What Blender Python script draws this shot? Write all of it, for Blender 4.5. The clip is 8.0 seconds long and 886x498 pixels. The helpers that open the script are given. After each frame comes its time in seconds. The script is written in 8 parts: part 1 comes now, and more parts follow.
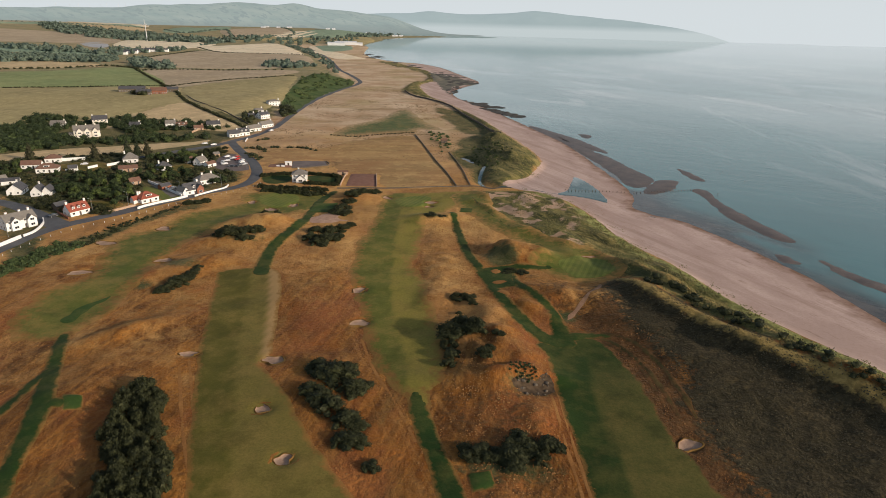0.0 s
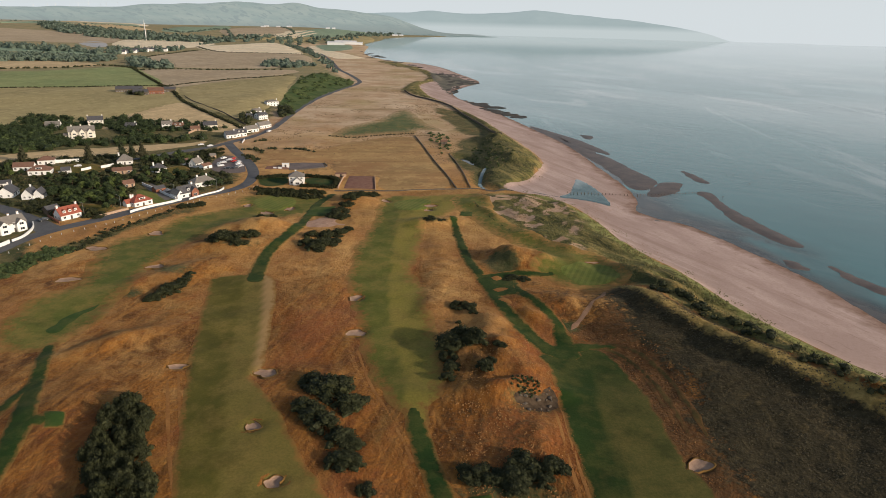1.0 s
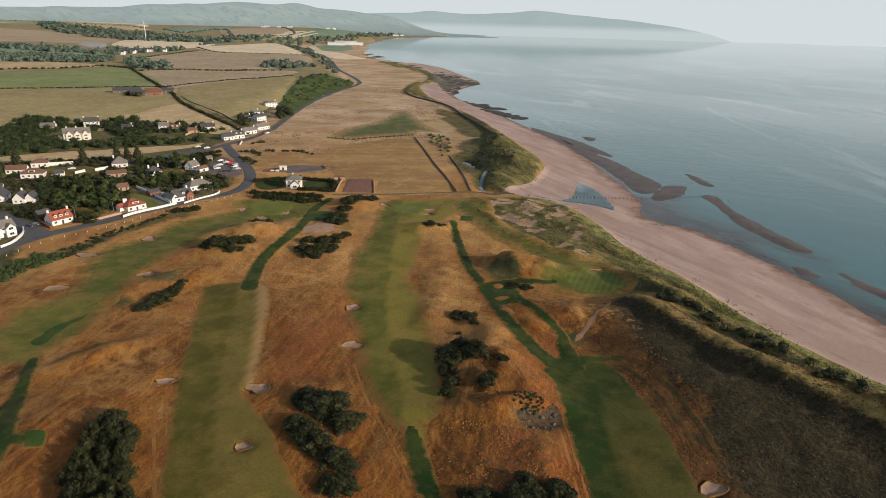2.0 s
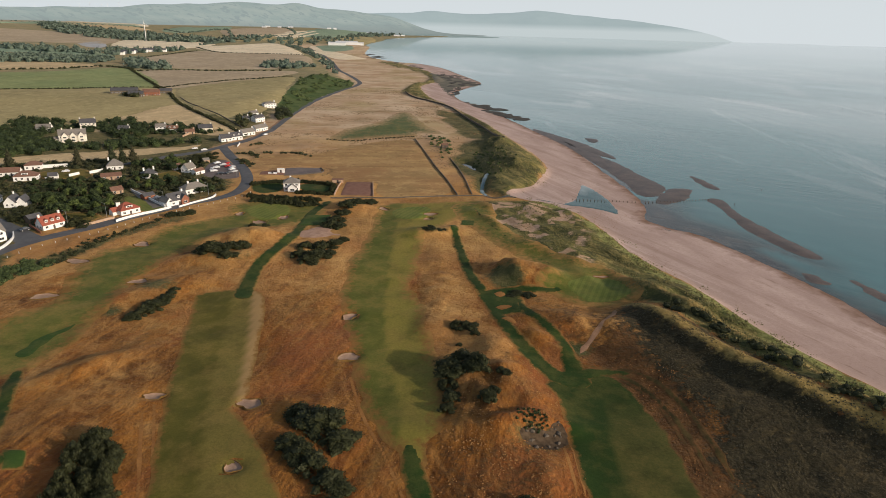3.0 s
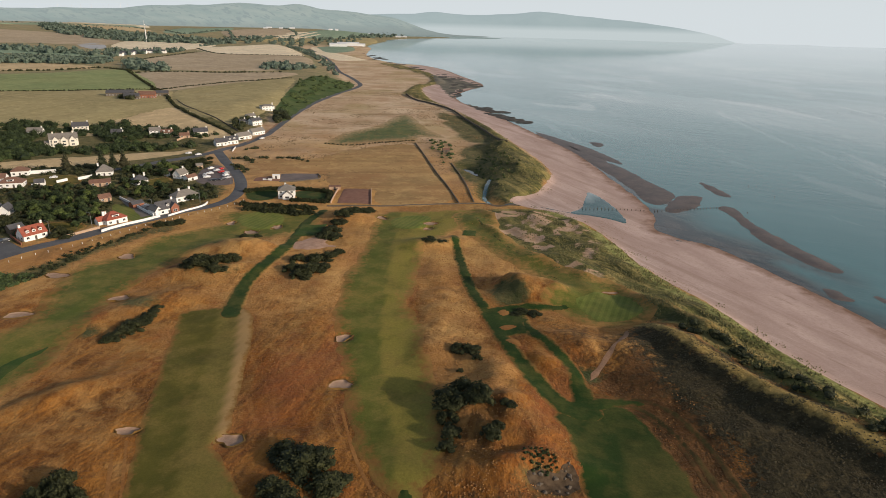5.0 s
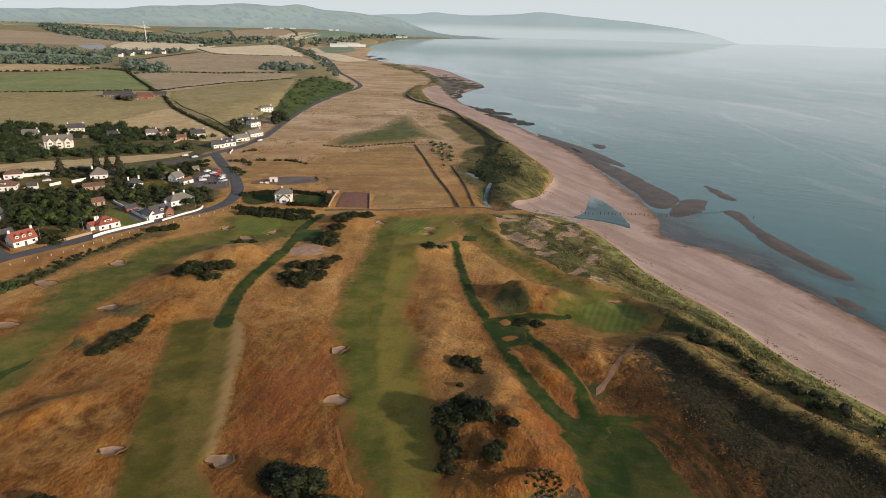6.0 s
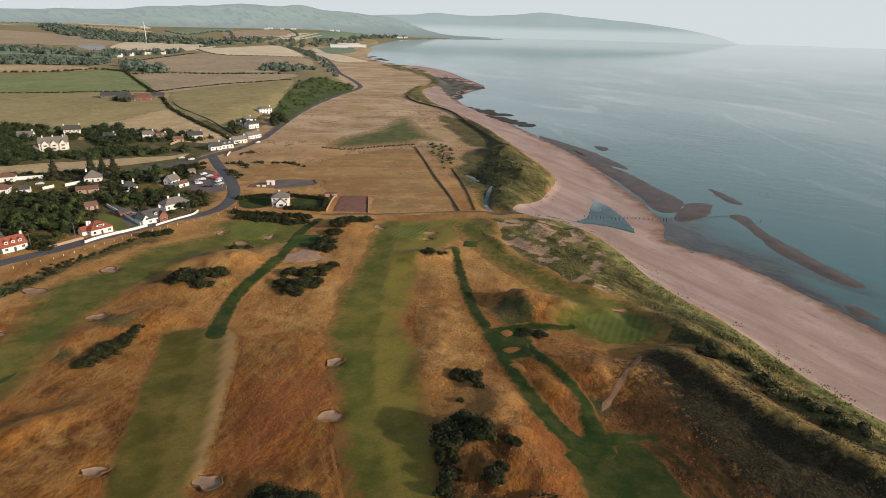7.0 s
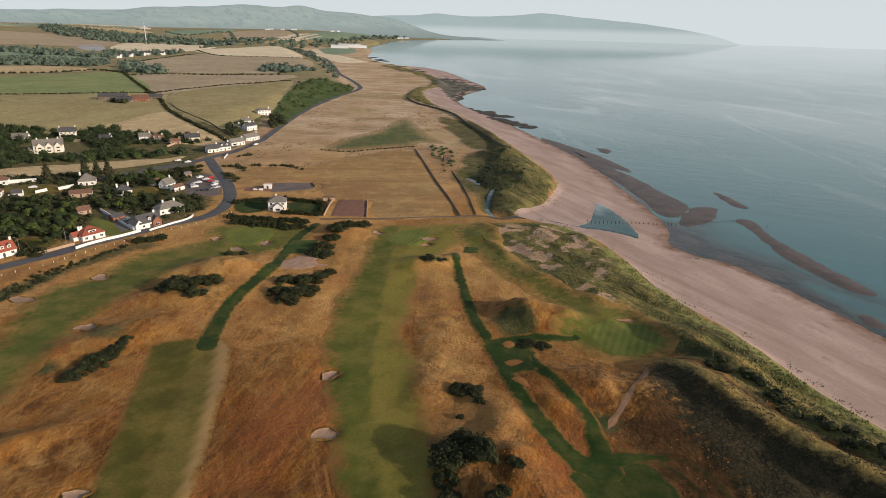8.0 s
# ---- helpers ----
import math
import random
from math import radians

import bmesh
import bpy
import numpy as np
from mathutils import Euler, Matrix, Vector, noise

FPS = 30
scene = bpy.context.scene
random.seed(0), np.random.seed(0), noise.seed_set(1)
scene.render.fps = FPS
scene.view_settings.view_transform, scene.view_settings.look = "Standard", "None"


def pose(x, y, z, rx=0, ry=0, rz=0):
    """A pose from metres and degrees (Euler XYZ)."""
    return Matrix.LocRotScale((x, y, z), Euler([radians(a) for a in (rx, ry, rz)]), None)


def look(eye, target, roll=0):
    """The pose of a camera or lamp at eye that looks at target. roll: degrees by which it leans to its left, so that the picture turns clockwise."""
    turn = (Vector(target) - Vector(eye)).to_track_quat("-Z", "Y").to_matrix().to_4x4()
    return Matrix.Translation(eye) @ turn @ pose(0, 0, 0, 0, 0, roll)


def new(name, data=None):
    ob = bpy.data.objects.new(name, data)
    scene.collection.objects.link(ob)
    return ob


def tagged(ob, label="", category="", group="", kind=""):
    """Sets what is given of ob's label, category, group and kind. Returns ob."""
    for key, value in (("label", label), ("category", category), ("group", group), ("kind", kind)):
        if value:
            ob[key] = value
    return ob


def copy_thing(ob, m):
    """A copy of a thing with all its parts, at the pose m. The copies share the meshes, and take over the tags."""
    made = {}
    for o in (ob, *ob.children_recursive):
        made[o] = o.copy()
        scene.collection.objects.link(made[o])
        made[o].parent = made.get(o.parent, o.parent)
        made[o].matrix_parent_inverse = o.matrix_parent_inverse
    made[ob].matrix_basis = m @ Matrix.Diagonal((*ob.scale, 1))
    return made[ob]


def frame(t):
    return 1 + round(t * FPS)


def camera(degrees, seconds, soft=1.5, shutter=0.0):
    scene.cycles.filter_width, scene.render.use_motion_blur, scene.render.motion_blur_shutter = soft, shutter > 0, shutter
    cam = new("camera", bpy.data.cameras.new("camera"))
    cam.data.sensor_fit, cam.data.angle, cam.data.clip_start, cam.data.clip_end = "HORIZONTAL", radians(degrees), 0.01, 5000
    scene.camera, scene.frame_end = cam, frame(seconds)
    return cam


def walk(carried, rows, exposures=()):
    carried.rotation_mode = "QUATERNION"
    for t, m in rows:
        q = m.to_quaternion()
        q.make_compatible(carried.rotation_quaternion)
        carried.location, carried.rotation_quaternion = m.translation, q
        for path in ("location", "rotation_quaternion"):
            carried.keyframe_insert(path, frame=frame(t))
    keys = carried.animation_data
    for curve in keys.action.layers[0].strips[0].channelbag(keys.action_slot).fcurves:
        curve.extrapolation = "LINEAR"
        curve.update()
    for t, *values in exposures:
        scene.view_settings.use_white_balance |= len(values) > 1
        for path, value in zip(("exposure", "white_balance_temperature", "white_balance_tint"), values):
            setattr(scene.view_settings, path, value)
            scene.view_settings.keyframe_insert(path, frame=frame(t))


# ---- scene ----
cam = camera(71.6, 8.0, soft=0.75)
PATH = [
    (0, (0.276, -0.197, 95.902), (0.188, 2.051, 95.064), 1.36),
    (0.5, (0.266, 3.476, 95.905), (0.178, 5.723, 95.065), 1.36),
    (1, (0.253, 7.159, 95.910), (0.164, 9.406, 95.070), 1.36),
    (1.5, (0.236, 10.835, 95.909), (0.146, 13.082, 95.070), 1.36),
    (3, (0.145, 21.769, 95.869), (0.050, 24.016, 95.030), 1.36),
    (3.5, (0.109, 25.386, 95.864), (0.013, 27.634, 95.027), 1.36),
    (4, (0.068, 28.978, 95.862), (-0.029, 31.225, 95.024), 1.36),
    (4.5, (0.036, 32.544, 95.861), (-0.064, 34.792, 95.024), 1.36),
    (6, (-0.034, 43.169, 95.845), (-0.139, 45.416, 95.011), 1.36),
    (6.5, (-0.049, 46.692, 95.844), (-0.156, 48.940, 95.011), 1.36),
    (7, (-0.056, 50.190, 95.844), (-0.164, 52.438, 95.011), 1.36),
    (7.5, (-0.064, 53.671, 95.843), (-0.174, 55.920, 95.011), 1.36),
    (8, (-0.082, 57.164, 95.846), (-0.193, 59.413, 95.015), 1.36),
]
walk(cam, [(t, look(eye, target, roll)) for t, eye, target, roll in PATH])

SKY_STRENGTH, SKY_GREY, SKY_TINT = 0.11, (0.95, 0.1), (6.4, 6.9, 7.15, 1)
SUN_STRENGTH, SUN_COLOR = 4.15, (1.0, 0.83, 0.65)

# ---- light ----
SUN_ELEVATION, SUN_X, SUN_Y = 17.0, 0.91, -0.41
world = bpy.data.worlds.new("sky")
scene.world = world
world.use_nodes = True
wt = world.node_tree
sky = wt.nodes.new("ShaderNodeTexSky")
sky.sky_type = 'NISHITA'
sky.sun_disc = False
sky.sun_elevation = radians(SUN_ELEVATION)
sky.sun_rotation = math.atan2(SUN_X, SUN_Y)
sky.air_density, sky.dust_density, sky.ozone_density, sky.altitude = 1.0, 4.0, 2.0, 50
coord = wt.nodes.new("ShaderNodeTexCoord")
part_xyz = wt.nodes.new("ShaderNodeSeparateXYZ")
floor_z = wt.nodes.new("ShaderNodeMath")
floor_z.operation = 'MAXIMUM'
floor_z.inputs[1].default_value = 0.012
join_xyz = wt.nodes.new("ShaderNodeCombineXYZ")
wt.links.new(coord.outputs["Generated"], part_xyz.inputs[0])
for axis in (0, 1):
    wt.links.new(part_xyz.outputs[axis], join_xyz.inputs[axis])
wt.links.new(part_xyz.outputs[2], floor_z.inputs[0])
wt.links.new(floor_z.outputs[0], join_xyz.inputs[2])
wt.links.new(join_xyz.outputs[0], sky.inputs["Vector"])
haze = wt.nodes.new("ShaderNodeMix")
haze.data_type = 'RGBA'
haze.inputs[7].default_value = SKY_TINT
thin = wt.nodes.new("ShaderNodeMapRange")
thin.interpolation_type = 'SMOOTHERSTEP'
thin.inputs[1].default_value, thin.inputs[2].default_value, thin.inputs[3].default_value, thin.inputs[4].default_value = -0.05, 0.55, *SKY_GREY
wt.links.new(floor_z.outputs[0], thin.inputs[0])
wt.links.new(thin.outputs[0], haze.inputs[0])
wt.links.new(sky.outputs[0], haze.inputs[6])
wt.links.new(haze.outputs[2], wt.nodes["Background"].inputs[0])
wt.nodes["Background"].inputs[1].default_value = SKY_STRENGTH

sun = new("sun", bpy.data.lights.new("sun", 'SUN'))
sun.data.energy, sun.data.angle, sun.data.color = SUN_STRENGTH, radians(1.0), SUN_COLOR
sun.matrix_world = look((SUN_X, SUN_Y, math.tan(radians(SUN_ELEVATION))), (0, 0, 0))

# ---- noise, outlines and distances ----
TABLE = np.random.RandomState(5).rand(256, 256)


def vnoise(x, y, size, seed=0):
    """Smooth noise, -1 to 1, with lumps of that size in metres."""
    u, v = np.asarray(x) / size + seed * 17.31, np.asarray(y) / size + seed * 7.77
    i, j = np.floor(u).astype(int), np.floor(v).astype(int)
    a, b = u - i, v - j
    a, b = a * a * (3 - 2 * a), b * b * (3 - 2 * b)
    t = lambda p, q: TABLE[p % 256, q % 256]
    return 2 * (t(i, j) * (1 - a) * (1 - b) + t(i + 1, j) * a * (1 - b) + t(i, j + 1) * (1 - a) * b + t(i + 1, j + 1) * a * b) - 1


def step(a, b, v):
    k = np.clip((v - a) / (b - a), 0, 1)
    return k * k * (3 - 2 * k)


def smooth(points, closed, n=5):
    """A Catmull-Rom curve through plan points (with any further columns)."""
    p = np.array(points, float)
    m, out = len(p), []
    for i in range(m if closed else m - 1):
        q = [p[(i + k) % m] if closed else p[min(max(i + k, 0), m - 1)] for k in (-1, 0, 1, 2)]
        for t in np.arange(n) / n:
            out.append(0.5 * (2 * q[1] + (q[2] - q[0]) * t + (2 * q[0] - 5 * q[1] + 4 * q[2] - q[3]) * t * t + (3 * q[1] - q[0] - 3 * q[2] + q[3]) * t ** 3))
    if not closed:
        out.append(p[-1])
    return np.array(out)


def line_distance(x, y, line):
    """The distance to a line of plan points, and how far along it (0 to 1) the nearest place lies."""
    best, along = np.full(np.shape(x), 1e9), np.zeros(np.shape(x))
    n = len(line) - 1
    for i in range(n):
        (ax, ay), (bx, by) = line[i][:2], line[i + 1][:2]
        dx, dy = bx - ax, by - ay
        k = np.clip(((x - ax) * dx + (y - ay) * dy) / max(dx * dx + dy * dy, 1e-9), 0, 1)
        d = np.hypot(x - ax - k * dx, y - ay - k * dy)
        along = np.where(d < best, (i + k) / n, along)
        best = np.minimum(best, d)
    return best, along


def inside(x, y, outline):
    """The distance to a closed outline, positive within it."""
    ring = np.vstack([outline[:, :2], outline[:1, :2]])
    d, _ = line_distance(x, y, ring)
    odd = np.zeros(np.shape(x), bool)
    for (ax, ay), (bx, by) in zip(ring[:-1], ring[1:]):
        if ay != by:
            odd ^= ((ay > y) != (by > y)) & (x < (bx - ax) * (y - ay) / (by - ay) + ax)
    return np.where(odd, d, -d)


# ---- the lie of the land ----
FOOT = [(-460, 2693), (-422, 2348), (-378, 2008), (-315, 1799), (-265, 1629), (-206, 1475), (-152, 1401), (-99, 1275), (-62, 1144), (-49, 1051), (-66, 1009), (-76, 962), (-72, 915), (-57, 835), (-40, 785), (-22, 738), (10, 643), (35, 547), (49, 486), (54, 435), (39, 386), (23, 368), (41, 352), (58, 334), (66, 308), (72, 282), (78, 263), (86, 247), (94, 221), (101, 202), (109, 186), (117, 174), (124, 161), (135, 137)]
WATER = [(-428, 2711), (-410, 2412), (-370, 2281), (-336, 2001), (-309, 1812), (-258, 1650), (-185, 1526), (-129, 1489), (-71, 1376), (-31, 1228), (-4, 1129), (11, 1052), (-11, 975), (-28, 895), (-16, 821), (9, 762), (40, 660), (59, 597), (75, 548), (85, 488), (92, 429), (97, 390), (97, 356), (91, 336), (99, 322), (113, 309), (124, 284), (133, 262), (140, 240), (144, 216), (147, 198), (157, 165)]
RIDGE_LAND = [(56.7, 218.3), (68.9, 190.9), (80.3, 170.9), (92.4, 153.4), (101.3, 141.6), (106.0, 133.4), (116.5, 114.7)]
RIDGE_SEA = [(54.5, 260.8), (71.2, 220.4), (83.5, 194.3), (92.6, 171.3), (100.8, 154.2), (110.3, 140.0), (122.4, 122.0)]
BANK_FOOT = [(-186.4, 333.2), (-189.1, 446.3), (-185.1, 552.9), (-182.0, 580.4), (-187.4, 677.1), (-190.5, 797.3), (-184.9, 997.6), (-249.7, 1188.0), (-354.5, 1528.5), (-508.6, 1936.3)]
HEATH = [(49.1, 204.1), (57.5, 220.0), (60.2, 222.4), (71.2, 197.0), (86.0, 175.3), (95.2, 157.8), (109.1, 136.9), (119.6, 117.2), (99.9, 91.4), (68.0, 95.0), (59.7, 140.3), (60.0, 154.5), (57.1, 168.5), (51.2, 181.2), (47.5, 191.6)]
DUNE_FIELD = [(2.7, 333.3), (24.2, 352.1), (47.8, 341.4), (65.0, 303.6), (76.9, 259.0), (92.0, 217.4), (107.1, 182.8), (122.4, 158.5), (132.8, 134.6), (118.1, 115.3), (108.6, 136.2), (94.5, 156.2), (79.7, 182.3), (61.9, 225.4), (44.0, 255.5), (25.9, 280.9)]
FAR_DUNE = [(-206, 1475), (-152, 1401), (-99, 1275), (-62, 1144), (-49, 1051), (-66, 1009), (-76, 962), (-72, 915), (-57, 835), (-40, 785), (-22, 738), (10, 643), (36, 528), (50, 466), (50, 414), (25, 360), (12, 384), (4, 435), (14, 529), (10, 595), (-4, 655), (-27, 738), (-56, 795), (-80, 838), (-98, 885), (-94, 990), (-79, 1022), (-80, 1115), (-112, 1229), (-162, 1331), (-216, 1454)]
SCRUB = [(-40, 709), (-2, 672), (20, 550), (33, 444), (20, 406), (8, 373), (-3, 402), (-13, 479), (-0, 532), (-23, 608)]
VILLAGE = [(-480, 617), (-194, 231), (-190, 266), (-171, 297), (-152, 321), (-135, 356), (-154, 408), (-188, 465), (-183, 547), (-220, 724), (-247, 668), (-252, 603)]

foot_line, water_line = smooth(FOOT, False, 3)[::-1], smooth(WATER, False, 3)[::-1]
far_shore = [[-426, 2941], [-461, 3280], [-378, 3580], [-175, 3905], [-108, 4609], [0, 6000], [6000, 6000], [6000, -800]]
sea_side = np.vstack([foot_line, far_shore, [[foot_line[0][0] + 60, -800]]])
wet_side = np.vstack([water_line, far_shore, [[water_line[0][0] + 60, -800]]])
ridge_land, ridge_sea = smooth(RIDGE_LAND, False, 4), smooth(RIDGE_SEA, False, 4)
plateau = np.vstack([smooth(BANK_FOOT, False, 4), [[-840, 2760], [-6000, 6200], [-6000, 400], [-400, 400]]])
heath, dune_field, far_dune = smooth(HEATH, True, 3), smooth(DUNE_FIELD, True, 3), smooth(FAR_DUNE, True, 3)
scrub, village = smooth(SCRUB, True, 3), smooth(VILLAGE, True, 3)

# x, y, half lengths, turn in degrees, height
FAR_MOUNDS = [
    ((14.1, 240.0), 9, 7, 20, 1.0), ((19.5, 243.5), 11, 4.0, -62, 3.0), ((15.5, 249.0), 5, 4, 0, 1.2), ((29.3, 244.2), 8, 6, -20, 3.4), ((-16.8, 291.1), 9, 5, 0, 2.8),
    ((-7.2, 297.9), 5, 4, 0, 1.6), ((30.0, 206.3), 12, 8, -30, 2.0), ((38.7, 202.3), 9, 7, -20, 1.6), ((-4.7, 224.5), 7, 22, 8, 0.6), ((-99.8, 275.1), 12, 8, 20, 2.6),
    ((-90.5, 276.1), 7, 6, 0, 2.2), ((-100.5, 250.7), 14, 6, 20, 1.8), ((-109.4, 219.7), 16, 6, 50, 1.6), ((-58.2, 325.5), 9, 6, 0, 1.8), ((30.9, 439.8), 10, 28, 12, 3.6),
    ((18.5, 508.9), 10, 22, 25, 3.5), ((-10.1, 202.4), 5, 9, 0, 1.2),
]
NEAR_MOUNDS = [
    ((23.7, 192.6), 12, 4, -45, 1.6), ((7.6, 163.2), 11, 14, 10, 2.6), ((14.2, 145.3), 9, 6, 0, 1.6), ((-105.5, 163.8), 14, 4.5, 46, 1.9), ((-101.0, 133.1), 10, 16, 0, 1.2),
    ((19.4, 142.9), 6, 3.5, 10, -2.4), ((19.0, 147.9), 9, 3, 5, 1.4), ((11.2, 170.5), 8, 6, 20, 1.5), ((9.9, 186.1), 6, 11, 15, 1.8), ((19.0, 157.6), 8, 5, -30, 1.4),
    ((4.1, 144.4), 14, 3.5, -5, 1.2), ((12.6, 129.8), 10, 7, 0, 0.9), ((-41.4, 152.5), 9, 5, 0, 0.8), ((21.0, 129.3), 5, 9, 0, 1.2), ((-38.0, 138.3), 12, 9, 0, 1.0),
]
MOUNDS = FAR_MOUNDS + NEAR_MOUNDS
# x, y, half width along x, half depth along y
BUNKERS = [
    ((-38.4, 204.8), 2.1, 2.3), ((-33.6, 179.0), 2.8, 2.4), ((-54.1, 152.9), 3.0, 2.1), ((-49.7, 129.4), 2.1, 1.5), ((-38.9, 110.8), 2.0, 1.7),
    ((-146.3, 209.1), 4.0, 2.4), ((-120.7, 224.0), 3.1, 2.4), ((-155.2, 242.4), 4.4, 2.4), ((-140.7, 265.0), 3.4, 2.4), ((-79.8, 154.2), 2.8, 1.4),
    ((55.1, 123.2), 2.6, 2.1), ((-92.0, 309.7), 2.3, 2.8), ((-101.7, 301.1), 3.1, 2.6), ((-115.0, 312.2), 2.1, 2.4), ((-19.8, 323.0), 3.5, 2.2),
    ((-20.5, 315.3), 2.5, 2.6), ((52.9, 246.7), 2.6, 1.0), ((-44.4, 327.9), 2.4, 2.4),
]


# fairways and mown paths of the course
F1 = [(-135.1, 164.0), (-139.8, 173.3), (-141.7, 183.9), (-140.8, 193.4), (-135.7, 204.1), (-138.2, 218.0), (-147.8, 241.8), (-145.5, 254.0), (-138.3, 266.1), (-134.7, 282.5), (-123.5, 297.4), (-115.0, 306.8), (-117.3, 324.5), (-99.1, 336.5), (-82.5, 332.5), (-79.3, 311.2), (-92.6, 297.2), (-101.8, 294.1), (-111.1, 279.8), (-120.0, 267.4), (-123.8, 251.8), (-127.0, 237.1), (-127.7, 226.4), (-124.9, 210.1), (-124.6, 199.5), (-124.0, 189.2), (-122.5, 176.6), (-124.7, 168.0), (-126.0, 163.0)]
F2 = [(-94.3, 216.6), (-84.9, 220.5), (-73.5, 219.9), (-66.0, 198.2), (-61.4, 178.5), (-57.2, 161.2), (-55.8, 154.6), (-58.4, 150.0), (-54.4, 145.5), (-47.9, 138.2), (-41.3, 128.2), (-36.2, 119.6), (-32.1, 114.2), (-26.3, 106.2), (-18.9, 97.7), (-10.5, 85.6), (-51.6, 82.8), (-54.0, 95.2), (-60.5, 112.0), (-67.0, 129.0), (-74.7, 150.5), (-80.4, 167.0), (-86.4, 186.9), (-91.8, 205.8)]
F3 = [(-43.6, 333.9), (-21.7, 341.6), (4.3, 347.5), (8.1, 335.8), (-4.3, 320.5), (-11.1, 309.1), (-22.5, 292.0), (-22.5, 268.6), (-22.1, 249.7), (-23.3, 234.8), (-17.2, 213.2), (-11.4, 185.1), (-8.5, 169.7), (-6.6, 154.7), (-7.7, 146.5), (-9.1, 139.2), (-9.6, 134.6), (-11.5, 135.4), (-14.2, 139.4), (-16.7, 143.5), (-22.1, 154.9), (-29.2, 174.6), (-36.5, 201.0), (-42.7, 227.8), (-44.6, 262.1), (-42.6, 295.3)]
F4 = [(23.3, 168.2), (32.8, 174.1), (41.7, 174.1), (46.6, 164.1), (49.5, 148.4), (50.6, 135.4), (52.3, 122.6), (55.0, 111.3), (57.7, 94.3), (30.2, 92.4), (30.2, 104.0), (29.1, 118.8), (27.5, 130.5), (26.9, 144.3), (26.1, 159.0)]
APRON = [(-8.6, 339.6), (9.2, 341.9), (13.2, 312.0), (26.2, 285.0), (37.9, 267.4), (51.8, 257.7), (59.9, 246.1), (62.5, 227.8), (51.9, 218.9), (39.4, 222.1), (32.4, 228.3), (27.4, 235.0), (34.5, 247.4), (27.1, 260.9), (15.1, 281.2), (4.3, 300.9), (-4.2, 317.3)]
DUNE_PATHS = [
    ([(-7.4, 303.5), (-2.2, 266.9), (1.8, 244.0), (6.5, 226.8), (10.9, 209.6), (16.0, 194.2), (21.7, 180.0), (27.2, 172.1), (32.4, 171.1)], (3.5, 4.2, 4.2, 4.2, 4.2, 4.8, 5.4, 6.5, 7)),
    ([(6.5, 226.8), (17.9, 230.4), (30.4, 230.4), (34.4, 232.0)], (4, 4, 3.5, 3.5)),
    ([(18.8, 226.9), (20.2, 212.6), (26.3, 199.8), (31.3, 188.2), (31.8, 173.3)], (3.2, 3.2, 3.4, 3.8, 6)),
    ([(30.0, 173.1), (40.3, 176.2), (46.4, 175.3), (51.2, 169.2)], (6, 3.6, 1.8, 0.3)),
]
LINKS_PATHS = [
    ([(-102.5, 125.7), (-100.9, 125.8), (-98.9, 126.2)], (3, 3, 3)),
    ([(-75.8, 337.1), (-79.4, 315.6), (-78.8, 289.1), (-79.6, 272.9), (-82.2, 250.4), (-82.4, 239.1), (-80.0, 222.8), (-78.8, 217.0)], (5, 5, 5, 5, 5, 5.5, 6, 7)),
    ([(-122.2, 161.8), (-117.5, 152.6), (-111.0, 138.5), (-104.5, 126.0), (-99.9, 113.0), (-96.8, 103.3), (-92.9, 93.9), (-88.8, 84.2)], (3.5, 4, 4.5, 5, 4.5, 4, 4, 4)),
    ([(-113.5, 144.7), (-113.1, 132.9), (-113.3, 122.9), (-114.8, 114.0)], (3.0, 3.2, 3.2, 3)),
    ([(-11.6, 138.5), (-10.9, 135.5), (-9.9, 131.1), (-6.6, 120.2), (-2.7, 108.8), (0.1, 99.0), (2.5, 87.8)], (3.6, 4.2, 4.5, 4.5, 5, 5, 5)),
]
PATHS = DUNE_PATHS + LINKS_PATHS
ROAD = [(-195.5, 215.0), (-193.8, 231.1), (-191.4, 248.7), (-185.5, 263.8), (-173.8, 281.3), (-157.4, 306.5), (-146.8, 324.9), (-134.2, 342.9), (-130.8, 358.3), (-134.0, 377.1), (-143.2, 398.7), (-154.0, 418.8), (-168.6, 442.5), (-186.5, 473.3)]
MAIN = [(-225.3, 408.3), (-207.3, 439.0), (-197.4, 455.9), (-187.6, 476.3), (-178.7, 503.5), (-175.4, 538.4), (-178.0, 591.0), (-184.6, 666.8), (-187.1, 753.2), (-181.3, 858.4), (-172.8, 940.7), (-176.3, 994.9), (-212.0, 1102.3), (-256.3, 1220.0), (-313.6, 1422.2), (-401.1, 1698.2), (-531.0, 2057.8)]
HUMMOCKS = [(-21.5, 276.3), (-1.6, 271.9), (7.1, 211.7), (21.3, 180.7), (26.0, 155.7), (22.2, 127.7), (24.0, 100.0), (4.0, 96.0), (-5.9, 127.4), (-8.0, 150.0), (-9.5, 178.9), (-17.5, 219.9)]
mown = [smooth(points, True, 2) for points in (F1, F2, F3, F4, APRON)]
mown_lines = [smooth(points, False, 2) for points, width in PATHS]
road_line = smooth(ROAD, False, 2)
burn = smooth([(-6.0, 455.0), (6.0, 432.0), (11.4, 417.5), (8.5, 397.1), (7.9, 375.7), (14.0, 364.0)], False, 3)
hummock_ring = smooth(HUMMOCKS, True, 3)


def mown_margin(x, y):
    """How far a place lies outside the mown turf, in metres."""
    d = np.full(np.shape(x), -1e9)
    for ring in mown:
        d = np.maximum(d, inside(x, y, ring))
    for line in mown_lines:
        d = np.maximum(d, 3.0 - line_distance(x, y, line)[0])
    return -d


